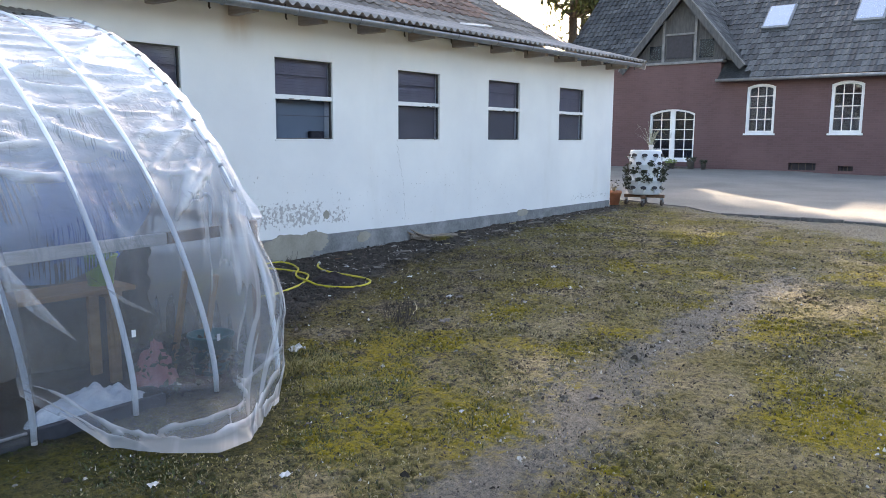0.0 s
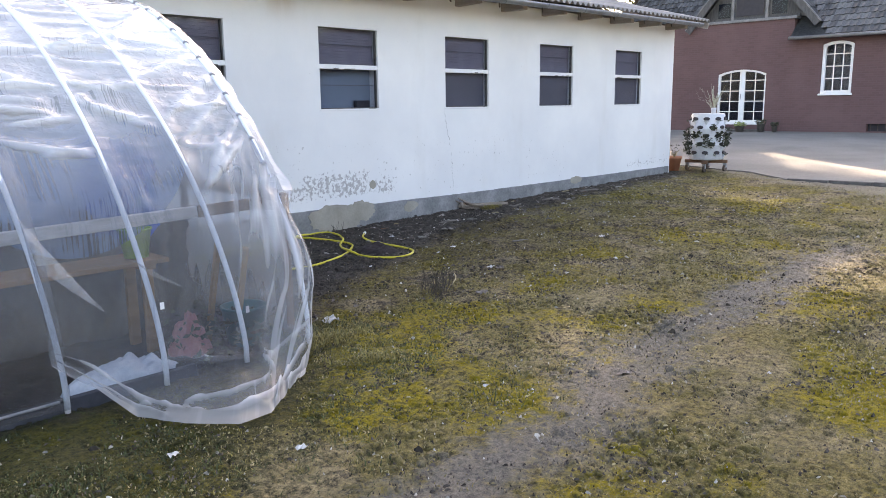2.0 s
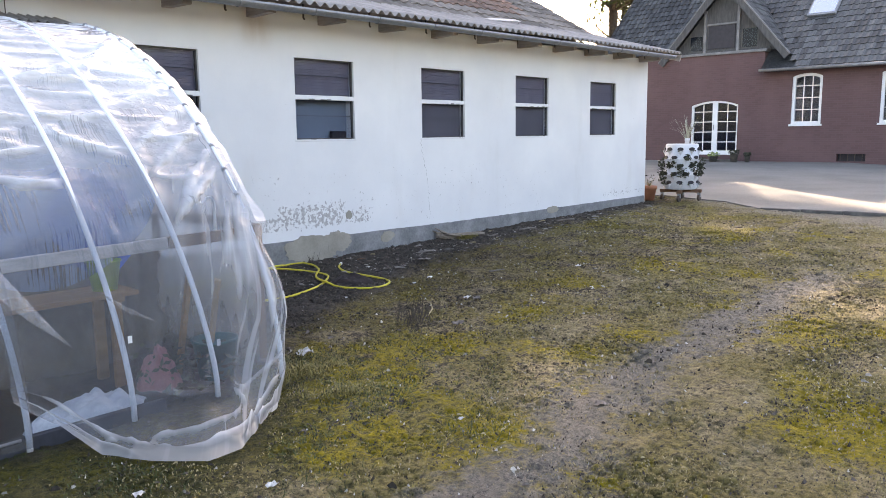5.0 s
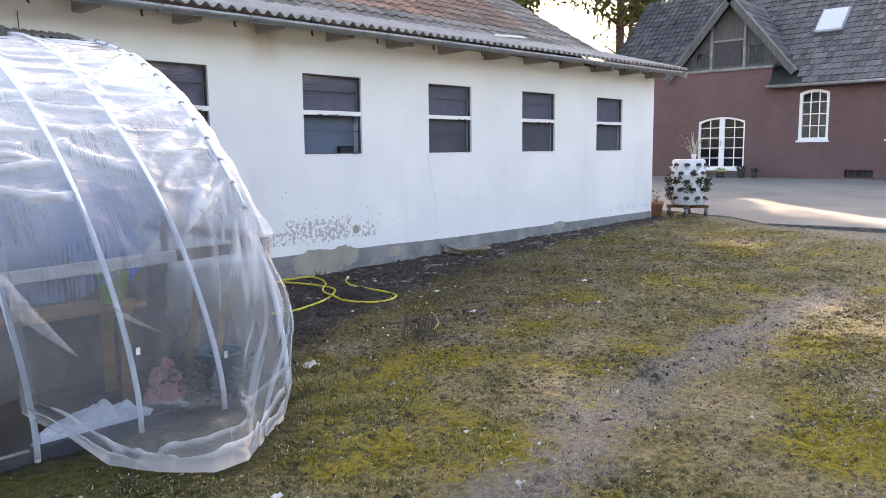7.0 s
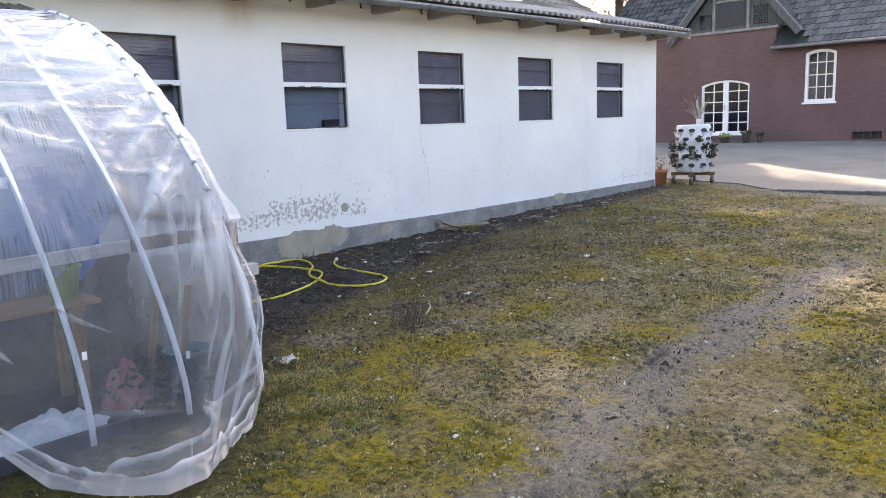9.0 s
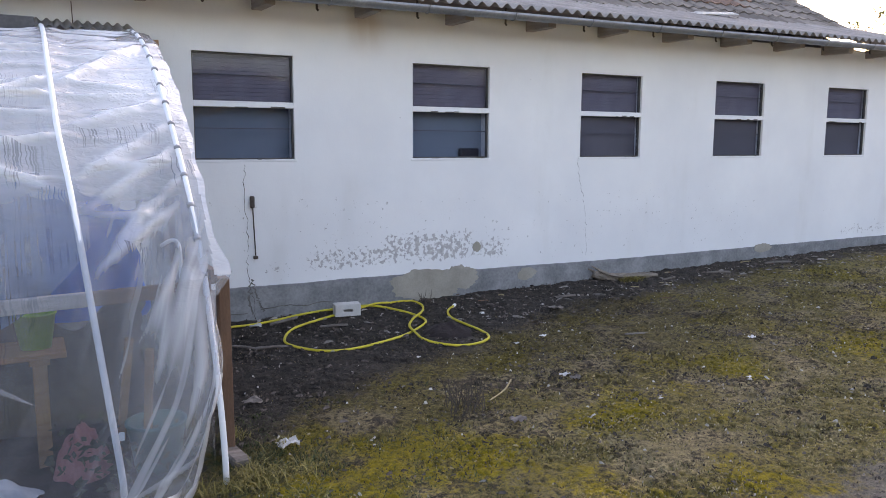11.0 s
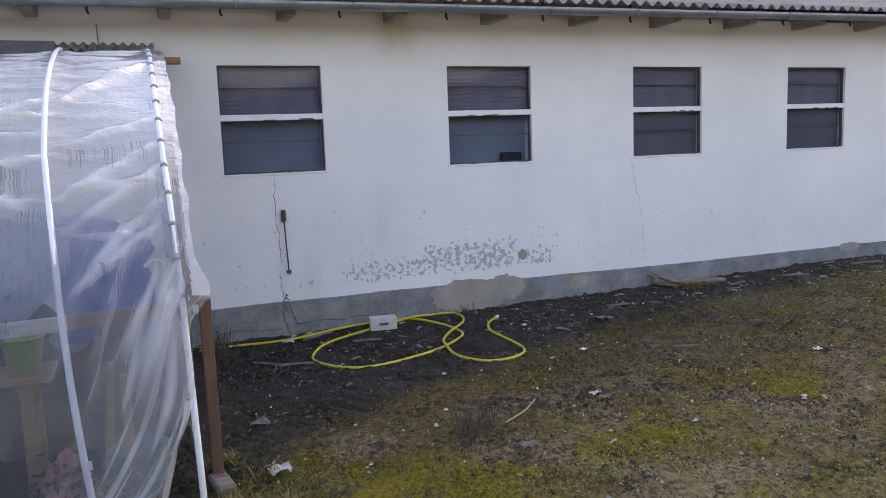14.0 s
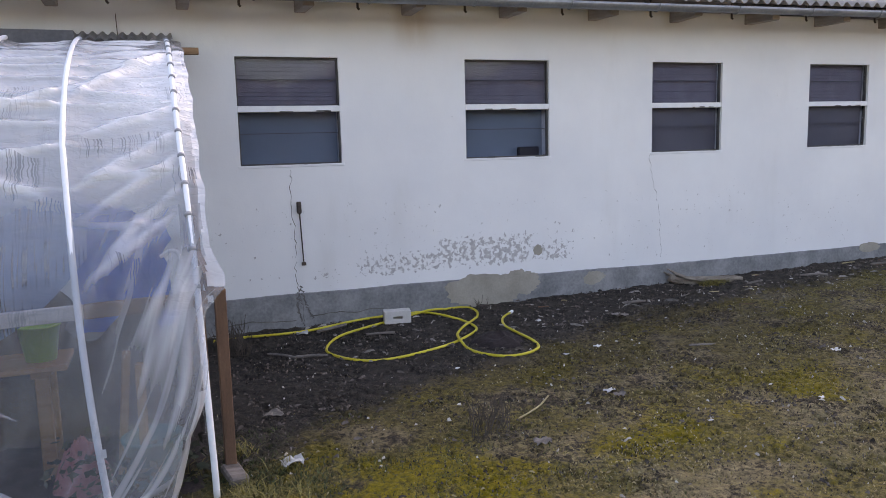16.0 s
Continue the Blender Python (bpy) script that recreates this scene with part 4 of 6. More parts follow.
DOOR = (3.99, 5.85, 0.62, 2.52, 0.17)
HWINS = [(1.03, 2.06, 1.74, 3.43, 0.12), (-1.87, -0.83, 1.74, 3.43, 0.12), (-4.8, -3.8, 1.74, 3.43, 0.12)]
ops = [DOOR] + HWINS
us = sorted({-9.0, 3.08, 10.2, *[v for o in ops for v in (o[0], o[1])], 0.44, -0.49, -1.22, -1.69})
vs = sorted({0.0, 3.8, *[v for o in ops for v in (o[2], o[3] + o[4])], 0.42, 0.43, 0.6, 0.68})
holes = [(o[0], o[1], o[2], o[3] + o[4]) for o in ops] + [(-0.49, 0.44, 0.42, 0.68), (-1.69, -1.22, 0.43, 0.6)]
part("wall", pierced(bmesh.new(), us, vs, holes, lambda u, v, d: (d, u, v), 0.0, 0.36), M_BRICK, house, "red brick front wall")
part("raised_wall", one_box(0.0, 0.36, 3.08, 10.2, 3.8, 4.42), M_BRICK, house)
part("side_wall", one_box(0.37, 9.4, 9.84, 10.2, 0.0, 4.4), M_BRICK, house)
part("back_wall", one_box(9.4, 9.7, -9.0, 10.2, 0.0, 3.9), M_BRICK, house)
part("inner_wall", one_box(2.6, 2.7, -8.9, 9.5, 0.0, 3.9), M_ROOM, house)
for o in ops:
    y0, y1, z0, z1, rise = o
    bm = bmesh.new()
    arc = arch_top(y0, y1, z1, rise)
    f = [bm.verts.new((0.012, y, z)) for y, z in arc] + [bm.verts.new((0.012, y0, z1 + rise)), bm.verts.new((0.012, y1, z1 + rise))]
    k = bm.faces.new(f)
    r = bmesh.ops.extrude_face_region(bm, geom=[k])
    for v in r["geom"]:
        if isinstance(v, bmesh.types.BMVert):
            v.co.x = 0.34
    bmesh.ops.recalc_face_normals(bm, faces=bm.faces)
    part("arch_infill", bm, M_BRICK, house)


def arched_frame(parent, y0, y1, z0, z1, rise, t, d0, d1, name):
    """Frame round an arched opening."""
    bm = bmesh.new()
    outer = [(y1, z0)] + arch_top(y0, y1, z1, rise) + [(y0, z0)]
    inner = [(y1 - t, z0 + t)] + [(min(max(y, y0 + t), y1 - t), z - t) for y, z in arch_top(y0, y1, z1, rise)] + [(y0 + t, z0 + t)]
    n = len(outer)
    a = [bm.verts.new((d0, *p)) for p in outer]
    b = [bm.verts.new((d0, *p)) for p in inner]
    c = [bm.verts.new((d1, *p)) for p in outer]
    d = [bm.verts.new((d1, *p)) for p in inner]
    for k in range(n):
        j = (k + 1) % n
        bm.faces.new((a[k], a[j], b[j], b[k]))
        bm.faces.new((c[k], d[k], d[j], c[j]))
        bm.faces.new((b[k], b[j], d[j], d[k]))
        bm.faces.new((a[k], c[k], c[j], a[j]))
    bmesh.ops.recalc_face_normals(bm, faces=bm.faces)
    return part(name, bm, M_WHITE, parent)


def house_window(o, cols, rows_, door=False):
    y0, y1, z0, z1, rise = o
    w = part("french_door" if door else "window", one_box(0.16, 0.164, y0, y1, z0, z1 + rise - 0.01), M_HOUSE_GLASS if door else M_SASH_GLASS, house, "white arched french door with glazing bars" if door else "white arched sash window with glazing bars")
    arched_frame(w, y0, y1, z0, z1, rise, 0.07 if door else 0.1, 0.05, 0.17, "frame")
    if door:
        c = (y0 + y1) / 2
        part("meeting_stile", one_box(0.09, 0.175, c - 0.1, c + 0.1, z0 + 0.02, z1 + rise - 0.02), M_WHITE, w)
        part("bottom_rail", one_box(0.1, 0.175, y0 + 0.07, y1 - 0.07, z0 + 0.05, z0 + 0.16), M_WHITE, w)
        part("handle", one_box(0.06, 0.09, c + 0.03, c + 0.05, z0 + 0.95, z0 + 1.15, bevel=0.006), M_ZINC, w)
        spans = [(y0 + 0.07, c - 0.1), (c + 0.1, y1 - 0.07)]
    else:
        spans = [(y0 + 0.07, y1 - 0.07)]
        part("sill", one_box(-0.06, 0.1, y0 - 0.05, y1 + 0.05, z0 - 0.07, z0, bevel=0.01), M_WHITE, w, "white painted sill")
    for a, b in spans:
        for k in range(1, cols):
            y = a + (b - a) * k / cols
            part("glazing_bar", one_box(0.14, 0.17, y - 0.017, y + 0.017, z0 + 0.06, z1 + rise - 0.05), M_WHITE, w)
        for k in range(1, rows_):
            z = z0 + 0.1 + (z1 + rise - 0.12 - z0) * k / rows_
            part("glazing_bar", one_box(0.142, 0.168, a, b, z - 0.017, z + 0.017), M_WHITE, w)
    return w


house_window(DOOR, 2, 5, True)
for o in HWINS:
    house_window(o, 3, 4)
for o in ((-0.49, 0.44, 0.42, 0.68), (-1.69, -1.22, 0.43, 0.6)):
    # near-black plate stands for the unlit cellar behind each vent
    v = part("cellar_vent", one_box(0.2, 0.25, *o), M_BOX, house, "cellar vent backed by a near-black panel for its unlit depth")
    for k in range(4):
        y = o[0] + (o[1] - o[0]) * (k + 0.5) / 4
        part("bar", one_box(0.05, 0.07, y - 0.01, y + 0.01, o[2], o[3]), M_BLACKMETAL, v)
part("door_step", one_box(-0.45, 0.0, 3.9, 6.0, 0.1, 0.44, bevel=0.02), M_KERB, house)
part("lintel_board", one_box(-0.08, 0.37, 3.0, 7.95, 4.42, 4.52, bevel=0.01), M_PALEWOOD, house, "pale board capping the raised brick wall")

# gable over the door
GY, GA, GF, GS = 4.68, 7.2, 4.5, 1.19          # middle, apex, foot and pitch of the dormer
bm = bmesh.new()
GW = (GA - 0.12 - GF) / GS
tri = [(GY - GW, GF), (GY + GW, GF), (GY, GA - 0.12)]
a = [bm.verts.new((0.3, *p)) for p in tri]
b = [bm.verts.new((0.36, *p)) for p in tri]
bm.faces.new(a)
bm.faces.new(b[::-1])
for k in range(3):
    bm.faces.new((a[k], b[k], b[(k + 1) % 3], a[(k + 1) % 3]))
bmesh.ops.recalc_face_normals(bm, faces=bm.faces)
gab = part("gable", bm, M_GREYWOOD, house, "weathered grey boarded gable")
# near-black panel painted on for the shade inside the gable opening
part("gable_dark_panel", one_box(0.27, 0.297, 4.34, 5.38, 4.68, 5.55), M_BOX, gab, "near-black panel painted as the unlit gable opening")
for y0, y1, z1 in ((5.62, 6.1, 5.2), (3.5, 4.05, 5.35)):
    part("gable_pane", one_box(0.285, 0.298, y0, y1, 4.66, z1), M_HOUSE_GLASS, gab, "dusty gable pane")
for y, top in ((4.2, 6.5), (5.5, 6.15)):
    part("post", one_box(0.2, 0.3, y - 0.05, y + 0.05, GF, top), M_PALEWOOD, gab)
part("rail", one_box(0.24, 0.3, 4.25, 5.45, 5.57, 5.64), M_PALEWOOD, gab)
part("sill_rail", one_box(0.22, 0.3, 3.0, 6.4, GF + 0.02, GF + 0.12), M_GREYWOOD, gab)
for sy in (-1, 1):
    L = math.hypot(2.5, 2.5 * GS)
    t = math.atan(GS)
    m = Matrix.Translation((0.0, GY + sy * 2.5, GA - 2.5 * GS)) @ Matrix.Rotation(0 if sy < 0 else math.pi, 4, "Z") @ Matrix.Rotation(t, 4, "X")
    lo, hi = (-0.2, -0.14) if sy < 0 else (0.14, 0.2)
    part("bargeboard", one_box(lo, hi, 0.0, L, -0.2, 0.03, m=m), M_GREYWOOD, gab)
    part("verge_strip", one_box(min(lo, hi) - 0.012, max(lo, hi) + 0.012, 0.0, L, 0.032, 0.07, m=m), M_PALEWOOD, gab, "pale verge strip")

RS = radians(42)
RL = 6.9
keep_main = lambda u, v: not ((3.02 < -9.4 + u and v * math.sin(RS) < 0.85) or 3.76 + v * math.sin(RS) < GA - GS * abs(-9.4 + u - GY) - 0.05)
hroof = part("roof", one_box(-0.42, 0.0, -9.4, 3.07, 3.66, 3.74), M_GREYWOOD, house, "dark mossy tiled roof with two skylights")
tile_field("roof_tiling", M_ROOFTILE, hroof, lambda u, v, h: (-0.42 + v * math.cos(RS) - h * math.sin(RS), -9.4 + u, 3.76 + v * math.sin(RS) + h * math.cos(RS)), int(20.0 / 0.24), int(RL / 0.34), 0.24, 0.34, keep=keep_main, single=lambda i, j: j < 11 and 25 <= i < 52)
RP = [(-0.4, 3.72), (-0.42 + RL * math.cos(RS), 3.72 + RL * math.sin(RS)), (10.2, 3.7)]
for yy0, yy1, start in ((-9.4, 3.07, 0.0), (3.075, 10.6, 0.22)):
    bm = bmesh.new()
    first = (RP[0][0] + (RP[1][0] - RP[0][0]) * start, RP[0][1] + (RP[1][1] - RP[0][1]) * start)
    pr = [first, RP[1], RP[2]]
    a = [bm.verts.new((q[0], yy0, q[1])) for q in pr]
    b = [bm.verts.new((q[0], yy1, q[1])) for q in pr]
    for k in range(2):
        bm.faces.new((a[k], b[k], b[k + 1], a[k + 1]))
    bmesh.ops.solidify(bm, geom=bm.faces[:], thickness=0.06)
    part("roof_deck", bm, M_ROOFTILE, hroof)
for yy in (-9.0, 10.2):
    bm = bmesh.new()
    bm.faces.new([bm.verts.new((q[0], yy, q[1])) for q in ((0.0, 3.75), (-0.5 + RL * math.cos(RS), 3.6 + RL * math.sin(RS)), (9.6, 3.75))])
    bmesh.ops.solidify(bm, geom=bm.faces[:], thickness=0.2)
    part("gable_end", bm, M_BRICK, house)
ct = math.atan(GS)
CL = math.hypot(2.45, 2.45 * GS)
for sy in (-1, 1):
    tile_field("dormer_tiling", M_ROOFTILE, hroof, lambda u, v, h, sy=sy: (-0.2 + u, GY + sy * (2.45 - v * math.cos(ct) + h * math.sin(ct)), GA - 2.45 * GS + v * math.sin(ct) + h * math.cos(ct)), 17, int(CL / 0.34), 0.24, 0.34)
    bm = bmesh.new()
    q = [(-0.15, GY + sy * 2.45, GA - 2.45 * GS - 0.03), (-0.15, GY, GA - 0.03), (3.7, GY, GA - 0.03), (3.7, GY + sy * 2.45, GA - 2.45 * GS - 0.03)]
    bm.faces.new([bm.verts.new(v) for v in q])
    bmesh.ops.solidify(bm, geom=bm.faces[:], thickness=0.05)
    part("dormer_deck", bm, M_ROOFTILE, hroof)
part("gutter", tube(bmesh.new(), [(-0.48, -9.4, 3.68), (-0.48, 3.1, 3.7)], 0.06, 10), M_ZINC, house, smooth=True)
for y0, y1 in ((1.2, 2.22), (-2.0, -1.0)):
    s0, s1 = 2.1 / math.sin(RS) * 0.92, 3.05 / math.sin(RS) * 0.95
    mm = Matrix.Translation((-0.42, 0, 3.76)) @ Matrix.Rotation(-RS, 4, "Y")
    sk = part("skylight", one_box(s0, s1, y0, y1, 0.02, 0.12, bevel=0.02, m=mm), M_ZINC, hroof, "white glazed skylight")
    part("pane", one_box(s0 + 0.07, s1 - 0.07, y0 + 0.07, y1 - 0.07, 0.121, 0.13, m=mm), plain("skylight_glass", (0.5, 0.54, 0.6), (0.56, 0.6, 0.64), 0.05, 0.9), sk)

# ---- trees beyond the roofs ----
# a lane between the crowns lets one strip of sun down to the courtyard
GAP = Vector((math.cos(SUN_AZ) * math.cos(SUN_EL), math.sin(SUN_AZ) * math.cos(SUN_EL), math.sin(SUN_EL))).cross(Vector((4.1, 4.9, 0.0))).normalized()

# a second, thinner lane made for sun on the ground at the right
THIN = Vector((math.cos(SUN_AZ) * math.cos(SUN_EL), math.sin(SUN_AZ) * math.cos(SUN_EL), math.sin(SUN_EL))).cross(Vector((4.1, 1.5, 0.0))).normalized()


def tree(x, y, height, spread, seed, leaves, leaf=0.2, bare=0.0):
    rnd = random.Random(seed)
    t = empty("tree", pose(x, y, land(x, y)), "tall broadleaf tree with thin ragged crown behind the roofs", "tree", "trees behind the house")
    bm = bmesh.new()
    trunk = spline([(0, 0, -0.2), (rnd.uniform(-.3, .3), rnd.uniform(-.3, .3), height * 0.35), (rnd.uniform(-.6, .6), rnd.uniform(-.6, .6), height * 0.7), (rnd.uniform(-.8, .8), rnd.uniform(-.8, .8), height * 0.96)], 6)
    tube(bm, trunk, [0.34 * (1 - 0.9 * i / len(trunk)) + 0.02 for i in range(len(trunk))], 8)
    part("trunk", bm, M_BARK, t, smooth=True)
    tips, bm = [], bmesh.new()
    for k in range(26):
        f = rnd.uniform(0.3, 0.95)
        p = trunk[int(f * (len(trunk) - 1))]
        a = rnd.uniform(0, 2 * math.pi)
        L = spread * (1.15 - 0.75 * f) * rnd.uniform(0.6, 1.1)
        q = p + Vector((math.cos(a) * L, math.sin(a) * L, L * rnd.uniform(0.25, 0.7)))
        mid = p.lerp(q, 0.5) + Vector((rnd.uniform(-.3, .3), rnd.uniform(-.3, .3), -0.15 * L * 0.3))
        limb = spline([p, mid, q], 4)
        tube(bm, limb, [0.09 * (1 - i / len(limb)) + 0.012 for i in range(len(limb))], 5)
        tips += [limb[len(limb) // 2], limb[-2], q]
        for j in range(3):
            b = limb[rnd.randrange(3, len(limb))]
            e = b + Vector((rnd.gauss(0, 0.5), rnd.gauss(0, 0.5), rnd.uniform(0.1, 0.8))) * L * 0.35
            tube(bm, [b, b.lerp(e, 0.5), e], [0.03, 0.02, 0.008], 4)
            tips.append(e)
    part("limbs", bm, M_BARK, t)
    v, f = [], []
    for k in range(leaves):
        c = rnd.choice(tips) + Vector((rnd.gauss(0, 0.5), rnd.gauss(0, 0.5), rnd.gauss(0, 0.42)))
        if abs((c + Vector((x - 14.3, y + 2.4, 0))).dot(GAP)) < 0.15:
            continue
        if c.z < bare and rnd.random() < 0.72:
            continue
        # leaves left out so that sun reaches the upper greenhouse film
        k = (y + c.y + 2.4) / math.sin(SUN_AZ)
        if rnd.random() < 0.99 and -2.9 < x + c.x - k * math.cos(SUN_AZ) < -0.2 and 1.1 < c.z - k * math.tan(SUN_EL) < 2.6:
            continue
        if rnd.random() < 0.8 and x + c.x - c.z / math.tan(SUN_EL) * math.cos(SUN_AZ) < 10.4 and abs((c + Vector((x - 7.2, y + 5.1, 0))).dot(THIN)) < 0.35:
            continue
        d = Vector((rnd.gauss(0, 1), rnd.gauss(0, 1), rnd.gauss(0, 1))).normalized()
        w = d.cross(Vector((rnd.gauss(0, 1), rnd.gauss(0, 1), rnd.gauss(0, 1)))).normalized()
        s = leaf * rnd.uniform(0.6, 1.3)
        i = len(v)
        v += [c - d * s, c + w * s * 0.45, c + d * s, c - w * s * 0.45]
        f.append((i, i + 1, i + 2, i + 3))
    me = bpy.data.meshes.new("crown")
    me.from_pydata(v, [], f)
    me.materials.append(M_LEAF)
    cr = new("crown", me)
    cr.parent = t
    tagged(cr, kind="stuff")
    return t


# crowns set and sized to shade the yard, some of them out of view
tree(32.8, 21.6, 24.0, 5.8, 11, 49400, leaf=0.21)
tree(38.2, 16.3, 24.0, 5.8, 19, 45600, leaf=0.21, bare=14.0)
tree(27.0, 22.0, 22.0, 5.5, 12, 26600, leaf=0.20)
tree(23.5, 16.5, 16.0, 4.6, 18, 30400, leaf=0.18)
tree(22.0, 24.0, 22.0, 5.5, 13, 22800, leaf=0.20)
tree(29.5, 28.0, 24.0, 5.5, 17, 20900, leaf=0.20)
tree(41.0, 13.0, 15.0, 4.5, 14, 15200, leaf=0.14, bare=14.0)
tree(16.0, 22.0, 16.0, 5.0, 15, 17100, leaf=0.14)
tree(46.0, 20.0, 18.0, 5.5, 16, 17100, leaf=0.14, bare=14.0)


def far_woods(n=13500):
    """An unseen belt of woodland, added behind the yard to dim the window reflections: a lumpy bank of foliage set with
    loose leaf clumps.
    """
    rnd = random.Random(77)
    v, f = [], []
    na, nz = 136, 7
    for i in range(na):
        a = radians(170 + 168 * i / (na - 1))
        top = 6.0 + 2.0 * noise.noise((math.cos(a) * 9, math.sin(a) * 9, 2.0))
        for j in range(nz):
            r = 52 + 2.5 * noise.noise((i * 0.6, j * 0.9, 1.0)) + 0.6 * j
            v.append((r * math.cos(a), r * math.sin(a), -0.5 + top * j / (nz - 1)))
    f += grid_faces(na, nz)
    for k in range(n):
        a = radians(rnd.uniform(170, 338))
        r = rnd.uniform(48, 54)
        top = 6.5 + 2.0 * noise.noise((math.cos(a) * 9, math.sin(a) * 9, 2.0))
        c = Vector((r * math.cos(a), r * math.sin(a), top * rnd.random() ** 0.8))
        d = Vector((rnd.gauss(0, 1), rnd.gauss(0, 1), rnd.gauss(0, 1))).normalized()
        w = d.cross(Vector((rnd.gauss(0, 1), rnd.gauss(0, 1), rnd.gauss(0, 1)))).normalized()
        s = rnd.uniform(0.4, 0.9)
        i = len(v)
        v += [c - d * s, c + w * s * 0.6, c + d * s, c - w * s * 0.6]
        f.append((i, i + 1, i + 2, i + 3))
    me = bpy.data.meshes.new("far_woods")
    me.from_pydata(v, [], f)
    me.materials.append(M_WOODS)
    return tagged(new("far_woods", me), "unseen belt of woodland added for the window reflections", "woods", kind="stuff")


far_woods()

# ---- lean-to greenhouse ----
AR_Y, AR_A, AR_B, AR_P = -0.3, 3.0, 2.5, 2 / 1.8
ARCH_X = [-0.535, -1.03, -1.58, -2.15, -2.7, -3.25, -3.8, -4.35, -4.9]
ARCH_LEAN = [-0.035, -0.155, -0.085, -0.1, -0.1, -0.1, -0.1, -0.1, -0.1]


def bow_x(i, z):
    return ARCH_X[i] + ARCH_LEAN[i] * min(max(z / 1.7, 0.0), 1.0)



def arch_at(th):
    """A point of the bow in its plane: y, z."""
    return AR_Y - AR_A * max(math.sin(th), 0) ** AR_P, AR_B * max(math.cos(th), 0) ** AR_P


ARC = [arch_at(math.pi / 2 * k / 400) for k in range(401)] + [(AR_Y - AR_A, -0.03 * k) for k in range(1, 5)]
ARC_L = [0.0]
for p, q in zip(ARC, ARC[1:]):
    ARC_L.append(ARC_L[-1] + math.hypot(q[0] - p[0], q[1] - p[1]))


def arc_point(s):
    """Point and outward normal at arc length s."""
    s = min(max(s, 0.0), ARC_L[-1])
    i = min(int(np.searchsorted(ARC_L, s)), len(ARC) - 1)
    i = max(i, 1)
    f = (s - ARC_L[i - 1]) / max(ARC_L[i] - ARC_L[i - 1], 1e-9)
    y = ARC[i - 1][0] + f * (ARC[i][0] - ARC[i - 1][0])
    z = ARC[i - 1][1] + f * (ARC[i][1] - ARC[i - 1][1])
    a, b = ARC[max(i - 4, 0)], ARC[min(i + 4, len(ARC) - 1)]
    dy, dz = b[0] - a[0], b[1] - a[1]
    d = math.hypot(dy, dz)
    return y, z, dz / d, -dy / d


green = empty("greenhouse", pose(-2.5, -1.6, 0), "lean-to greenhouse of white plastic bows under clear polythene", "greenhouse")
GI = Matrix.Translation((2.5, 1.6, 0))


def gpart(name, bm, material, label="", smooth=False, parent=None):
    bmesh.ops.transform(bm, matrix=GI if parent is None else Matrix.Identity(4), verts=bm.verts)
    return part(name, bm, material, parent or green, label, smooth)


for i, x in enumerate(ARCH_X):
    pts = []
    for k in range(41):
        top = (0.16, 0.2, 0.36)[min(i, 2)]
        y, z, ny, nz = arc_point(top + (ARC_L[-1] - top) * k / 40)
        pts.append((bow_x(i, z) + 0.004 * math.sin(k * 0.3 + i), y, z))
    bow = gpart("bow", tube(bmesh.new(), [Vector(p) for p in pts], 0.0165, 10), M_PIPE, smooth=True)
    if i == 0:
        for s in np.arange(0.45, 3.3, 0.215):
            y, z, ny, nz = arc_point(s)
            y2, z2, _, _ = arc_point(s + 0.02)
            off = 0.004
            bx = bow_x(i, z)
            bm = tube(bmesh.new(), [(bx, y + ny * off, z + nz * off), (bx, y2 + ny * off, z2 + nz * off)], 0.0215, 10)
            bmesh.ops.transform(bm, matrix=GI, verts=bm.verts)
            part("clip", bm, M_CLIP, bow, smooth=True)


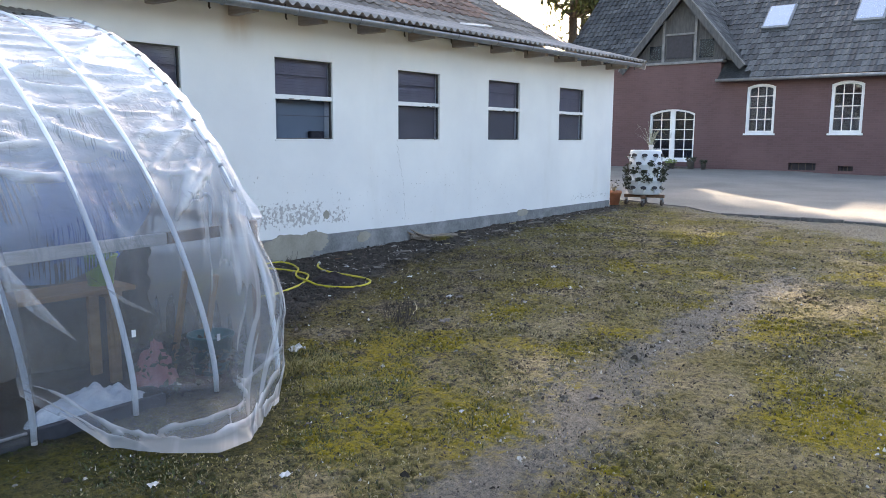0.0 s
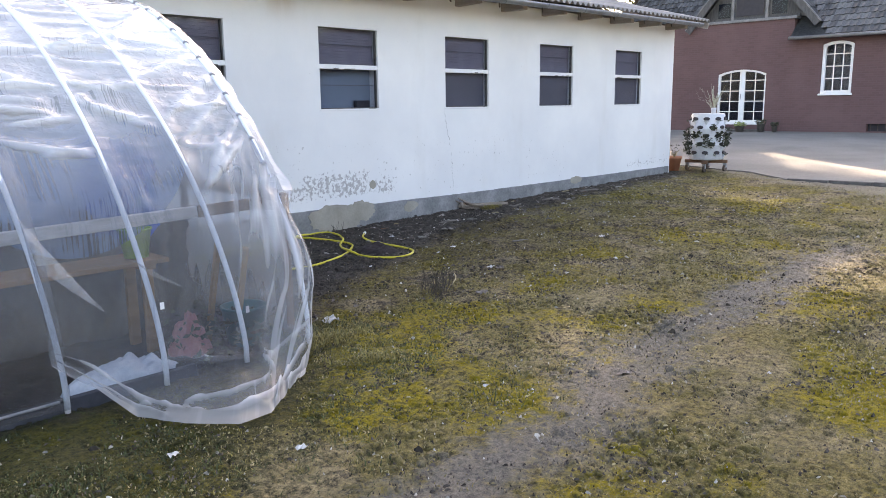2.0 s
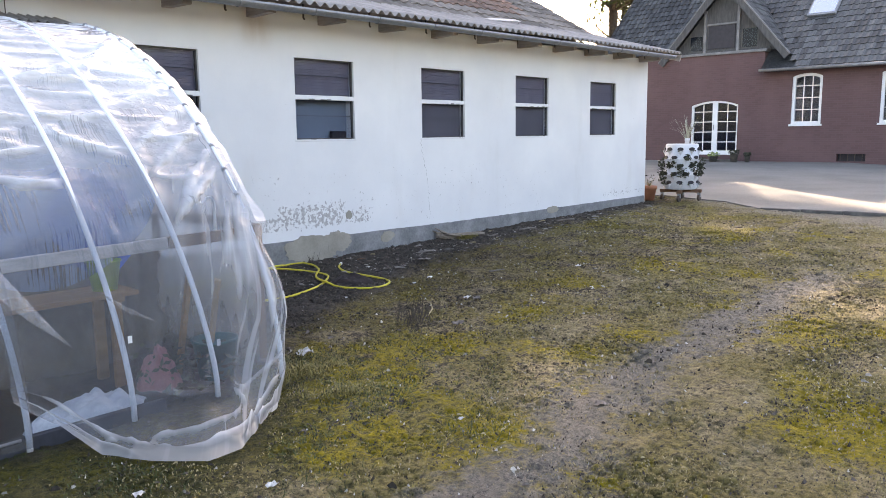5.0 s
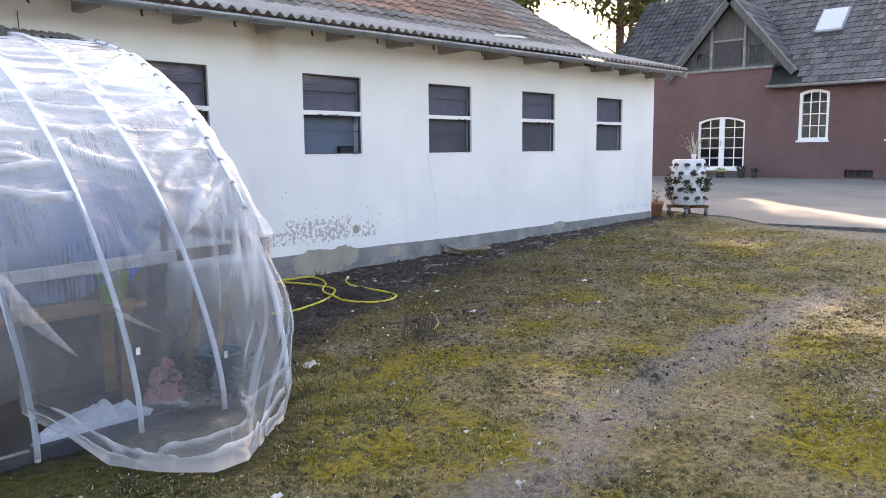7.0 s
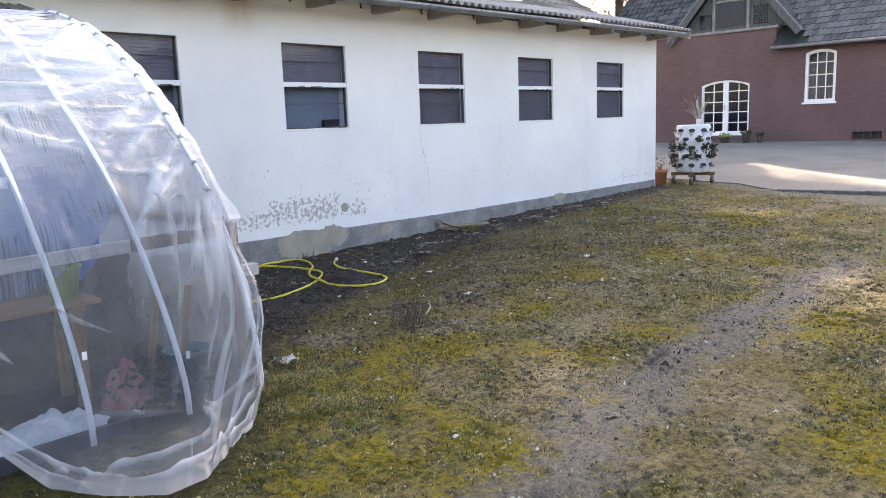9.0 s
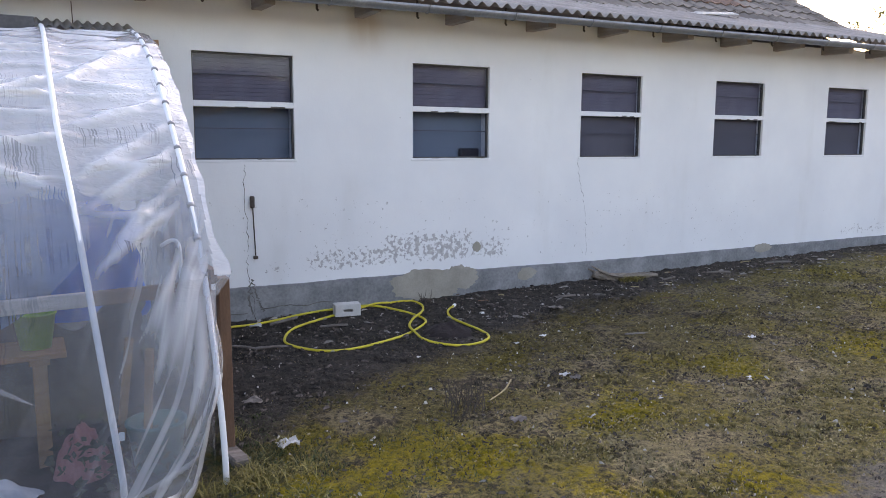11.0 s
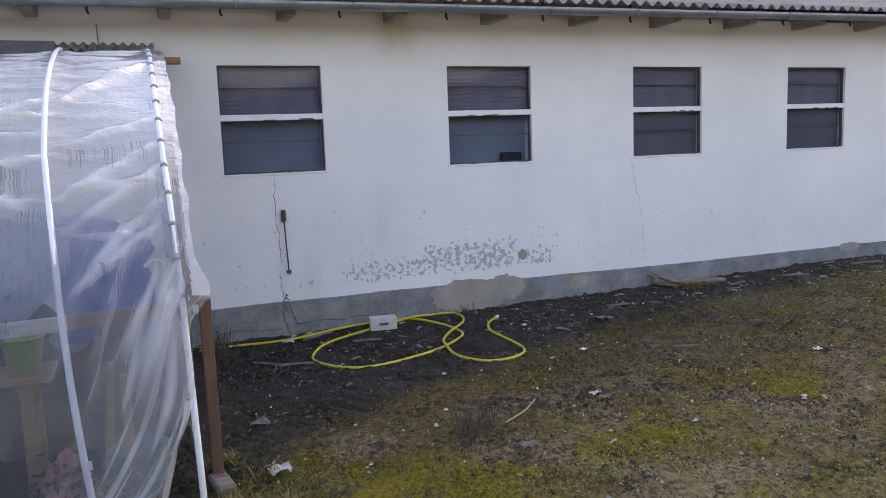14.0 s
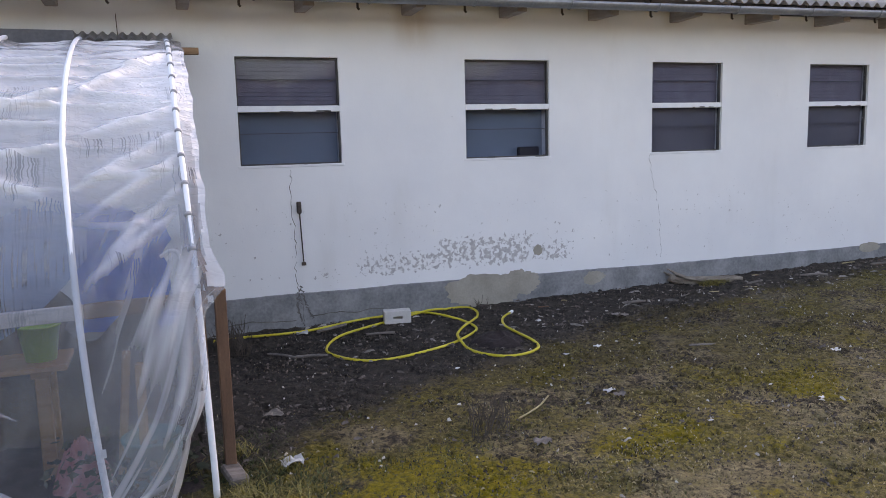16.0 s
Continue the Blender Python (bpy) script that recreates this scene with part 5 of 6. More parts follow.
def fold_field(X, S, seed, near):
    """Tension folds over the sheet: level creases between bows, pulls fanning from the clips, hanging pleats low down."""
    rnd = random.Random(seed)
    D = np.zeros_like(X)

    def ridge(x0, s0, x1, s1, w, A, steep=1.6):
        """A crest from one point of the sheet to another: sharp on its lower flank, sinking towards both ends."""
        a, L = math.atan2(s1 - s0, x1 - x0), math.hypot(x1 - x0, s1 - s0) / 2
        c, sn = math.cos(a), math.sin(a)
        u, v = (X - (x0 + x1) / 2) * c + (S - (s0 + s1) / 2) * sn, -(X - (x0 + x1) / 2) * sn + (S - (s0 + s1) / 2) * c
        v = np.where(v > 0, v * steep, v)
        wide = w * (0.45 + 0.55 * np.clip(1 - (u / (1.3 * L)) ** 2, 0.02, 1))
        return 1.9 * A * np.exp(-np.abs(v / (0.62 * wide)) ** 1.5) * np.exp(-(u / (1.05 * L)) ** 4)

    for i in range(len(ARCH_X) - 1):
        xa, xb = ARCH_X[i] - 0.05, ARCH_X[i + 1] - 0.1
        s0 = 0.35
        while s0 < 2.75:
            s0 += rnd.uniform(0.12, 0.24)
            left = rnd.random() < 0.5
            L = rnd.uniform(0.5, 1.0) * (xa - xb)
            x0 = xb if left else xa - L
            D += ridge(x0, s0 + rnd.gauss(0, 0.025), x0 + L, s0 + rnd.gauss(0, 0.03), rnd.uniform(0.035, 0.07), rnd.uniform(0.007, 0.017) * rnd.choice((1, 1, 1, -0.7)))
    if near:
        # the plain creases of each bay, from one end to the other
        for x0, s0, x1, s1, w, A in ((-2.2, 1.97, -1.71, 1.92, 0.06, 0.024), (-2.2, 2.2, -1.9, 2.24, 0.05, 0.026), (-2.15, 2.31, -1.72, 2.32, 0.05, 0.026), (-2.2, 2.5, -1.78, 2.57, 0.06, 0.02), (-2.1, 2.66, -1.7, 2.6, 0.05, 0.022), (-2.2, 2.76, -1.68, 2.91, 0.07, 0.019)):
            D += ridge(x0, s0, x1, s1, w, A)
        for x0, s0, x1, s1, w, A in ((-1.68, 1.9, -1.17, 1.88, 0.05, 0.02), (-1.66, 2.28, -1.4, 2.34, 0.035, 0.022), (-1.47, 2.35, -1.14, 2.27, 0.04, 0.028), (-1.69, 2.42, -1.25, 2.68, 0.08, 0.02), (-1.6, 1.92, -1.1, 1.64, 0.06, 0.02), (-1.42, 3.14, -1.14, 2.97, 0.03, 0.012)):
            D += ridge(x0, s0, x1, s1, w, A)
        for x0, s0, x1, s1, w, A in ((-1.14, 1.76, -0.54, 1.01, 0.08, 0.024), (-1.1, 1.9, -0.56, 1.86, 0.035, 0.018), (-1.13, 2.3, -0.8, 2.31, 0.035, 0.016), (-1.1, 2.2, -0.56, 1.92, 0.07, 0.02), (-1.1, 2.6, -0.55, 2.16, 0.08, 0.02), (-1.06, 2.8, -0.53, 2.34, 0.07, 0.018), (-0.98, 3.05, -0.53, 2.56, 0.06, 0.016), (-1.04, 3.18, -0.64, 2.82, 0.06, 0.02)):
            D += ridge(x0, s0, x1, s1, w, A, 1.4)
        for k in range(15):
            x0, s0 = rnd.uniform(-0.9, -0.47), rnd.uniform(2.7, 3.2)
            D += ridge(x0, s0, x0 - rnd.uniform(0.08, 0.42), s0 + rnd.uniform(0.5, 1.0), rnd.uniform(0.025, 0.045), rnd.uniform(0.004, 0.011), 1.3)
        for x0, s0, x1, s1, w, A in ((-2.15, 4.2, -1.45, 4.52, 0.035, 0.016), (-2.2, 4.32, -1.6, 4.6, 0.03, 0.014), (-1.7, 4.12, -1.05, 4.22, 0.03, 0.012), (-1.5, 4.42, -0.95, 4.36, 0.035, 0.018), (-1.35, 4.56, -0.75, 4.5, 0.03, 0.02), (-0.95, 4.6, -0.62, 4.2, 0.04, 0.022), (-0.75, 4.62, -0.5, 4.3, 0.035, 0.02), (-1.0, 4.28, -0.5, 4.02, 0.03, 0.014), (-0.62, 4.5, -0.46, 4.1, 0.03, 0.018)):
            D += ridge(x0, s0, x1, s1, w, A, 1.2)
        for k in range(26):
            x0, s0, a = rnd.uniform(-2.1, -0.5), rnd.uniform(4.05, 4.6), rnd.gauss(0.25, 0.7)
            L = rnd.uniform(0.08, 0.26)
            D += ridge(x0, s0, x0 + L * math.cos(a), s0 + L * math.sin(a), rnd.uniform(0.018, 0.03), rnd.uniform(0.006, 0.014), 1.2)
        for k in range(7):
            x0, s0 = rnd.uniform(-2.2, -1.1), rnd.uniform(2.9, 3.3)
            D += ridge(x0, s0, x0 + rnd.uniform(-0.25, 0.25), s0 + rnd.uniform(0.3, 0.8), rnd.uniform(0.03, 0.06), rnd.uniform(0.003, 0.007), 1.5)
    for ax in (0, 1):
        D = 0.25 * np.roll(D, 1, ax) + 0.5 * D + 0.25 * np.roll(D, -1, ax)
    return D


HEM_X = [-2.2, -2.0, -1.75, -1.5, -1.25, -1.05, -0.85, -0.65, -0.43]
HEM = [(-2.22, -3.36, 0.18), (-2.06, -3.44, 0.04), (-1.94, -3.7, -0.1), (-1.82, -3.97, -0.1), (-1.63, -4.19, -0.1), (-1.43, -4.18, -0.1), (-1.28, -4.06, -0.1), (-1.1, -3.92, -0.1), (-0.92, -3.8, -0.1)]
LAY = 0.72                                     # length of sheet that trails out over the ground


def hem_at(x):
    """Where the foot of the sheet comes to lie."""
    return Vector([float(np.interp(x, HEM_X, [h[k] for h in HEM])) for k in range(3)])


def crumple(a, b, seed):
    """Sharp-edged creasing between 0 and about 1."""
    return 0.8 * abs(noise.noise((a * 4.2, b * 3.0, seed))) + 0.4 * abs(noise.noise((a * 9 + b * 3, b * 6 - a * 3, seed + 5))) + 0.1 * abs(noise.noise((a * 19, b * 16, seed + 9)))


def film(name, x0, x1, dx, label, seed, skirt, right_end):
    ds = 0.0135 if skirt else 0.03
    foot = 3.92                                # below this length the near sheet leaves the bows
    ss = np.arange(0.17, foot + LAY if skirt else ARC_L[-1], ds)
    xs = np.arange(x0, x1 + 1e-6, dx)
    nv = len(ss)
    SX, SS = np.meshgrid(xs, ss, indexing="ij")
    folds = fold_field(SX, SS, int(seed), skirt)
    verts = []
    for ix, x in enumerate(xs):
        for js, s in enumerate(ss):
            y, z, ny, nz = arc_point(min(s, foot) if skirt else s)
            near = min(abs(x - bow_x(i, z)) for i in range(4 if skirt else len(ARCH_X)))
            q = math.sin(math.pi * min(near / 0.54, 0.5))
            low = min(max((0.95 - z) / 0.95, 0.0), 1.0)
            d = 0.005 + 0.015 * min(max((1.5 - z) / 0.5, 0.0), 1.0) - 0.022 * min(1.0, q * 1.5)
            d += q * 0.02 * noise.noise((x * 1.3 + seed, s * 2.0 + x * 0.9, 0.0))
            d += folds[ix, js] * min(1.0, q * 2.2)
            d += 0.006 * low * noise.noise((x * 6 + seed, s * 0.9, 2.0)) + 0.0015 * noise.noise((x * 14, s * 9, 5.0))
            px, py, pz = x, y + ny * d, z + nz * d
            if x < -1.1 and s < 0.8:
                pz -= (0.035 + 0.085 * q) * math.exp(-((s / 0.42) ** 2)) * min((-1.1 - x) / 0.15, 1.0)
            if right_end and x > -0.62:
                e = min((x + 0.62) / 0.17, 1.0)
                wob = 0.5 + 0.5 * math.sin(s * 14.6)
                px += e * (0.012 * noise.noise((s * 7, 1.0, 0)) + 0.012 * wob * (1 if z > 0.9 else 0))
                py += e * 0.02 * noise.noise((s * 5, 3.0, 0))
                px += e * 0.07 * math.exp(-((z - 0.95) / 0.1) ** 2)
                px -= e * 0.07 * min(max((0.92 - z) / 0.1, 0.0), 1.0)
                if z < 1.0:
                    px += 0.03 * noise.noise((x * 30, s * 2.0, 4.0)) * e
            if right_end and x > -1.0 and z < 0.6:
                px -= (x + 1.0) / 0.54 * (0.6 - z) ** 2 * 1.3
            if skirt:
                py -= 0.26 * min(max((0.95 - z) / 0.6, 0), 1) * math.exp(-((x + 0.6) / 0.36) ** 2)
                v = max(0.0, (s - foot) / LAY)
                if v > 0:
                    h = hem_at(x)
                    k = v ** 1.15
                    p = Vector((px, py, pz)).lerp(h, k)
                    p.z = pz + (h.z - pz) * (1 - (1 - min(v * 1.25, 1.0)) ** 1.7)
                    c = crumple(0.6 * x, 1.5 * s + 0.8 * x, 3.0) - 0.25
                    edge = min(v * 2.5, 1.0)
                    p.y -= 0.012 * c * edge
                    p.x += 0.02 * edge * noise.noise((x * 4, s * 3, 17.0))
                    p.z += (0.014 * c + 1.5 * folds[ix, js]) * edge + (0.035 * math.exp(-((v - 0.88) / 0.1) ** 2) * (0.8 + 0.4 * noise.noise((x * 2.5, 1, 1))) if x > -2.0 else 0)
                    px, py, pz = p.x, p.y, max(p.z, land(p.x, p.y) + 0.016 + 0.012 * c + 0.6 * abs(folds[ix, js]))
            verts.append((px + 2.5, py + 1.6, pz))
    ob = sheet(name, verts, len(xs), nv, M_FILM, green, label=label)
    uv = ob.data.uv_layers.new(name="cloth")
    index = np.empty(len(ob.data.loops), dtype=np.int32)
    ob.data.loops.foreach_get("vertex_index", index)
    flat = np.stack([SX.ravel()[index], SS.ravel()[index]], axis=1)
    uv.data.foreach_set("uv", flat.ravel().astype(np.float32))
    # crest heights that drive the painted fold highlights
    white = np.clip((folds - 0.01) / 0.025, 0.0, 1.0).ravel()[index]
    crest = ob.data.uv_layers.new(name="crest")
    crest.data.foreach_set("uv", np.stack([white, white], axis=1).ravel().astype(np.float32))
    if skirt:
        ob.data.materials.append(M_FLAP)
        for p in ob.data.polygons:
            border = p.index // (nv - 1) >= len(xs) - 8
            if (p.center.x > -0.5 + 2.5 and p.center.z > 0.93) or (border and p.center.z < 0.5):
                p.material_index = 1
    return ob


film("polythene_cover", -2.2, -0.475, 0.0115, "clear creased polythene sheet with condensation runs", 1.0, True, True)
film("polythene_cover", -4.95, -2.13, 0.03, "clear creased polythene sheet", 6.0, False, False)
# the end of the tunnel is closed by a hanging sheet
ys, zs = np.arange(-3.05, -0.34, 0.03), np.linspace(0, 1, 40)
ev = []
for y in ys:
    th = next(k for k in range(400) if ARC[k][0] <= y)
    top = ARC[th][1] - 0.02
    for k, u in enumerate(zs):
        z = -0.06 + u * (top + 0.06)
        d = 0.02 * noise.noise((y * 8, z * 0.8, 31.0)) + 0.01 * abs(noise.noise((y * 4 + z * 2, z * 3, 33.0)))
        ev.append((-0.54 - 0.035 * min(max(z / 1.7, 0.0), 1.0) + d + 2.5, y + 1.6, z))
sheet("end_sheet", ev, len(ys), len(zs), M_ENDFILM, green, label="milky polythene sheet closing the tunnel end")
# gathered pulls where the sheet is pinched to the bows
for (ax, az), (bx, bz), (tx, tz), sd in (((-2.22, 0.98), (-2.19, 0.7), (-1.88, 0.38), 1.0), ((-1.74, 0.71), (-1.6, 0.55), (-1.38, 0.43), 2.0)):
    pv = []
    for i in range(22):
        for j in range(9):
            u, v = i / 21, j / 8
            x, z = ax + (bx - ax) * v, az + (bz - az) * v
            x, z = x + (tx - x) * u, z + (tz - z) * (u ** 0.85)
            k = next(q for q in range(len(ARC)) if ARC[q][1] <= z)
            fold = 0.03 * math.sin(math.pi * v) * (1 - u) + 0.06 * abs(noise.noise((v * 4.5 + sd, u * 1.2, sd))) * (1 - 0.7 * u)
            pv.append((x + 2.5, ARC[k][0] - 0.035 - fold + 1.6, z))
    sheet("pinched_fold", pv, 22, 9, M_PULL, green, label="bright pinched fold of polythene at a bow")
gpart("base_pipe", tube(bmesh.new(), [(-5.0, -3.36, -0.04), (-2.2, -3.35, -0.03)], 0.009, 8), M_ZINC, smooth=True)
# board coloured near black to stand in for the shaded gap under the film
gpart("base_gap_board", one_box(-5.0, -1.35, -3.25, -3.21, -0.2, -0.06, bevel=0.005), M_DARKGAP)
gpart("wall_board", one_box(-5.0, -1.22, -0.52, -0.49, 2.44, 2.55, bevel=0.004), M_GREYWOOD, "grey weathered board")
gpart("lower_board", one_box(-5.0, -1.25, -0.5, -0.47, 2.37, 2.438, bevel=0.004), M_WINWOOD, "dark board under the grey one")
gpart("board_stick", tube(bmesh.new(), [(-2.24, -0.54, 2.44), (-2.06, -0.54, 2.545)], 0.011, 6), M_BLACKMETAL)
gpart("wall_batten", one_box(-5.0, -0.31, -0.29, -0.23, 2.41, 2.465, bevel=0.004), M_BOARD)
cs = np.arange(-1.3, -0.5, 0.01)
cv = []
for x in cs:
    for y in (-0.42, -0.2, 0.0):
        cv.append((x + 2.5, y + 1.6, 2.5 + (y + 0.42) * 0.25 + 0.014 * math.sin(2 * math.pi * x / 0.076)))
sheet("corrugated_strip", cv, len(cs), 3, M_FIBRE, green, label="small corrugated sheet strip")
bm = bmesh.new()
box(bm, -0.468, -0.408, -2.96, -2.88, -0.15, 0.9, bevel=0.004, m=None)
gpart("end_post", bm, M_POST, "brown timber end post")
gpart("end_post_foot", one_box(-0.05, 0.05, -0.11, 0.09, -0.03, 0.02, bevel=0.01, m=pose(-0.43, -3.02, -0.09, 4, 3, 12)), M_LOG)
gpart("brace_rail", one_box(-1.3, 0.0, -0.02, 0.02, -0.0375, 0.0375, bevel=0.004, m=pose(-1.1, -2.91, 0.837, 0, -1.3, 0)), M_RAIL, "weathered pale wooden rail behind the bows")
gpart("brace_rail", one_box(0.003, 0.6, -0.02, 0.02, -0.0375, 0.0375, bevel=0.004, m=pose(-1.1, -2.91, 0.837, 0, -1.3, 0)), M_POST, "brown end length of the rail")
gpart("end_rail", one_box(-0.5, -0.46, -2.9, -0.02, 0.86, 0.94, bevel=0.004), M_POST)
gpart("end_upright", one_box(-0.5, -0.46, -1.6, -1.54, -0.1, 1.95, bevel=0.004), M_POST)
for tx, tz in ((-1.6, 0.375), (-1.04, 0.24)):
    gpart("tape_tag", one_box(tx, tx + 0.024, -3.345, -3.34, tz - 0.02, tz + 0.022, bevel=0.001, m=None), M_WHITE, "white scrap of tape on a bow")
gpart("pipe_stub", tube(bmesh.new(), spline([(-0.62, -2.7, 0.85), (-0.62, -2.7, 1.05), (-0.66, -2.7, 1.09), (-0.72, -2.7, 1.06)], 4), 0.011, 8), M_PIPE, smooth=True)

# things under the polythene
bench = empty("potting_bench", pose(-1.85, -2.48, land(-1.85, -2.48)), "raw pine potting bench inside the greenhouse", "bench")
zb = land(-1.85, -2.48)
part("bench_top", one_box(-0.95, 0.63, -0.25, 0.12, 0.635, 0.665, bevel=0.004), M_BOARD, bench)
for dx, dy in ((-0.85, -0.18), (0.5, -0.18), (-0.85, 0.08), (0.5, 0.08)):
    part("leg", one_box(dx - 0.035, dx + 0.035, dy - 0.02, dy + 0.02, 0.0, 0.595, bevel=0.004), M_BOARD, bench)
for dx in (-0.85, 0.5):
    part("bearer", one_box(dx - 0.05, dx + 0.05, -0.22, 0.1, 0.597, 0.633, bevel=0.004), M_BOARD, bench)
pot = lathe(bmesh.new(), [(0.075, 0.0), (0.105, 0.19), (0.112, 0.19), (0.112, 0.2), (0.1, 0.2), (0.09, 0.17), (0.0, 0.16)], 28, (-1.36, -2.55, zb + 0.66))
tagged(part("plant_pot", pot, M_GREENPOT, smooth=True), "lime green plastic plant pot on the potting bench", "plant pot")


def tarp(name, x0, x1, y, z0, z1, material, label, seed):
    xs, zs = np.arange(x0, x1, 0.03), np.arange(z0, z1, 0.05)
    v = [(x + 0.12 * noise.noise((z * 5, seed, 3.0)) + 0.05 * noise.noise((z * 13, x * 4, seed)), y + 0.05 * noise.noise((x * 7, z * 1.2, seed)) + 0.02 * noise.noise((x * 19, z * 3, seed)), z + 0.35 * noise.noise((x * 3, seed, 0)) * (z - z0)) for x in xs for z in zs]
    ob = sheet(name, v, len(xs), len(zs), material)
    return tagged(ob, label, "tarpaulin")


tarp("tarpaulin", -1.27, -0.66, -1.5, 0.42, 1.3, M_BLUE, "deep blue tarpaulin hanging inside the greenhouse", 2.0)
# brown backdrop sheet, added so that the greenhouse inside stays dark
tarp("tarpaulin", -2.95, -1.3, -1.75, -0.15, 0.8, M_DUSKSHEET, "dull brown backdrop sheet added to darken the greenhouse inside", 8.0)
xs = np.arange(-2.6, -1.05, 0.025)
sv = []
for x in xs:
    low = min(0.63 + 0.85 * (x + 1.81) ** 2, 1.3)
    for k in range(19):
        z = 1.42 + (low - 1.42) * k / 18
        hang = max(-2.84, next(q[0] for q in ARC if q[1] <= z) + 0.17)
        sv.append((x, hang + 0.02 * noise.noise((x * 9, z * 2, 3.0)) + 0.02 * noise.noise((x * 3, z * 6, 5.0)), z))
tagged(sheet("inner_sheet", sv, len(xs), 19, M_SWAG), "sagging milky blue plastic sheet hung behind the greenhouse rail", "plastic sheet")
for k, (x, y, rx, rz) in enumerate(((-1.0, -2.75, 8, 10), (-0.87, -2.9, 12, -25))):
    tagged(part("stick", one_box(-0.02, 0.02, -0.015, 0.015, 0, 0.75, bevel=0.003, m=pose(x, y, land(x, y) - 0.02, rx, rx * 0.6, rz)), M_BOARD), "raw wooden stick leaning inside the greenhouse", "stick", "leaning sticks")


def heap(name, x, y, rx, ry, h, material, label, cat, seed):
    """A crumpled heap resting on the ground."""
    n = 44
    v = []
    for i in range(n):
        for j in range(n):
            a, b = i / (n - 1) * 2 - 1, j / (n - 1) * 2 - 1
            r = min(math.hypot(a, b), 1.0)
            px, py = x + a * rx, y + b * ry
            z = land(px, py) + 0.012 - 0.05 * r ** 6 + h * (1 - r * r) * max(0.3, 0.8 + 0.5 * noise.noise((a * 2.5 + seed, b * 2.5, seed))) + 0.7 * h * (abs(noise.noise((a * 3.2, b * 3.2, seed + 3))) + 0.5 * abs(noise.noise((a * 8, b * 8, seed)))) * (1 - r) ** 0.7
            v.append((px, py, z))
    return tagged(sheet(name, v, n, n, material), label, cat)


# near-black soil bed added to make the low inside of the greenhouse dark
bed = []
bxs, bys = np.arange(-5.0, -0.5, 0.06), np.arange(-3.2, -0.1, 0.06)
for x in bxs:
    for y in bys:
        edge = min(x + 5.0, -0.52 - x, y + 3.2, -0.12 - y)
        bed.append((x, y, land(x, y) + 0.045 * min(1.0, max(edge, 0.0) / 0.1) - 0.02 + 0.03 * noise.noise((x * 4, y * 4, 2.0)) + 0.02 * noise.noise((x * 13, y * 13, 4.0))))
tagged(sheet("soil_bed", bed, len(bxs), len(bys), M_DARKSOIL), "very dark soil bed added to darken the greenhouse floor", "soil")
# another added backdrop, darkening the view under the bench
tarp("tarpaulin", -2.85, -0.74, -2.12, -0.12, 0.68, M_DUSKSHEET, "dull brown backdrop sheet added low down to darken the greenhouse", 11.0)
heap("fleece_heap", -1.72, -3.02, 0.42, 0.17, 0.13, M_SHEET, "white crumpled garden fleece heaped on the ground", "fleece", 1.0)
heap("fabric_bundle", -1.18, -2.85, 0.16, 0.15, 0.24, M_RED, "faded red fabric bundle on the ground", "fabric", 3.0)
bk = lathe(bmesh.new(), [(0.11, 0.0), (0.15, 0.27), (0.158, 0.27), (0.158, 0.285), (0.14, 0.285), (0.12, 0.05), (0.0, 0.04)], 24, (-0.82, -2.95, land(-0.8, -2.95)))
tagged(part("bucket", bk, M_TEAL, smooth=True), "dark teal plastic bucket inside the greenhouse", "bucket")


def leafy(name, x, y, z, n, spread, height, size, material, seed, parent=None, label="", cat="plant", strap=False):
    rnd = random.Random(seed)
    v, f = [], []
    for k in range(n):
        a = rnd.uniform(0, 2 * math.pi)
        r = spread * rnd.random() ** 0.6
        if strap:
            segs = 5
            L, w = height * rnd.uniform(0.6, 1.1), size * rnd.uniform(0.7, 1.1)
            i = len(v)
            for s in range(segs + 1):
                t = s / segs
                rr = spread * t * (0.4 + 0.6 * t) * 1.1
                zz = z + L * (t - 0.55 * t * t * rnd.uniform(0.6, 1.2))
                c = Vector((x + math.cos(a) * rr, y + math.sin(a) * rr, zz))
                o = Vector((-math.sin(a), math.cos(a), 0)) * w * (1 - t * 0.85)
                v += [c - o, c + o]
            for s in range(segs):
                f.append((i + 2 * s, i + 2 * s + 1, i + 2 * s + 3, i + 2 * s + 2))
        else:
            c = Vector((x + math.cos(a) * r, y + math.sin(a) * r, z + height * rnd.random()))
            d = Vector((rnd.gauss(0, 1), rnd.gauss(0, 1), rnd.gauss(0, 0.6))).normalized()
            w = d.cross(Vector((rnd.gauss(0, 1), rnd.gauss(0, 1), rnd.gauss(0, 1)))).normalized()
            s = size * rnd.uniform(0.6, 1.2)
            i = len(v)
            v += [c - d * s, c + w * s * 0.45, c + d * s, c - w * s * 0.45]
            f.append((i, i + 1, i + 2, i + 3))
    me = bpy.data.meshes.new(name)
    me.from_pydata(v, [], f)
    me.materials.append(material)
    ob = new(name, me)
    if parent is not None:
        ob.parent = parent
        tagged(ob, label, kind="stuff")
    else:
        tagged(ob, label, cat)
    return ob


leafy("seedling_tray_plants", -0.95, -2.9, land(-1, -3), 420, 0.4, 0.26, 0.035, M_LEAFDARK, 5, label="dark leafy plants on the greenhouse floor", cat="plants")["kind"] = "stuff"

# ---- barrel planter by the barn corner ----
PX, PY = 11.75, -0.42
PZ = land(PX, PY)
plant = empty("barrel_planter", pose(PX, PY, PZ), "white plastic barrel planter with leafy pockets on castors", "planter")
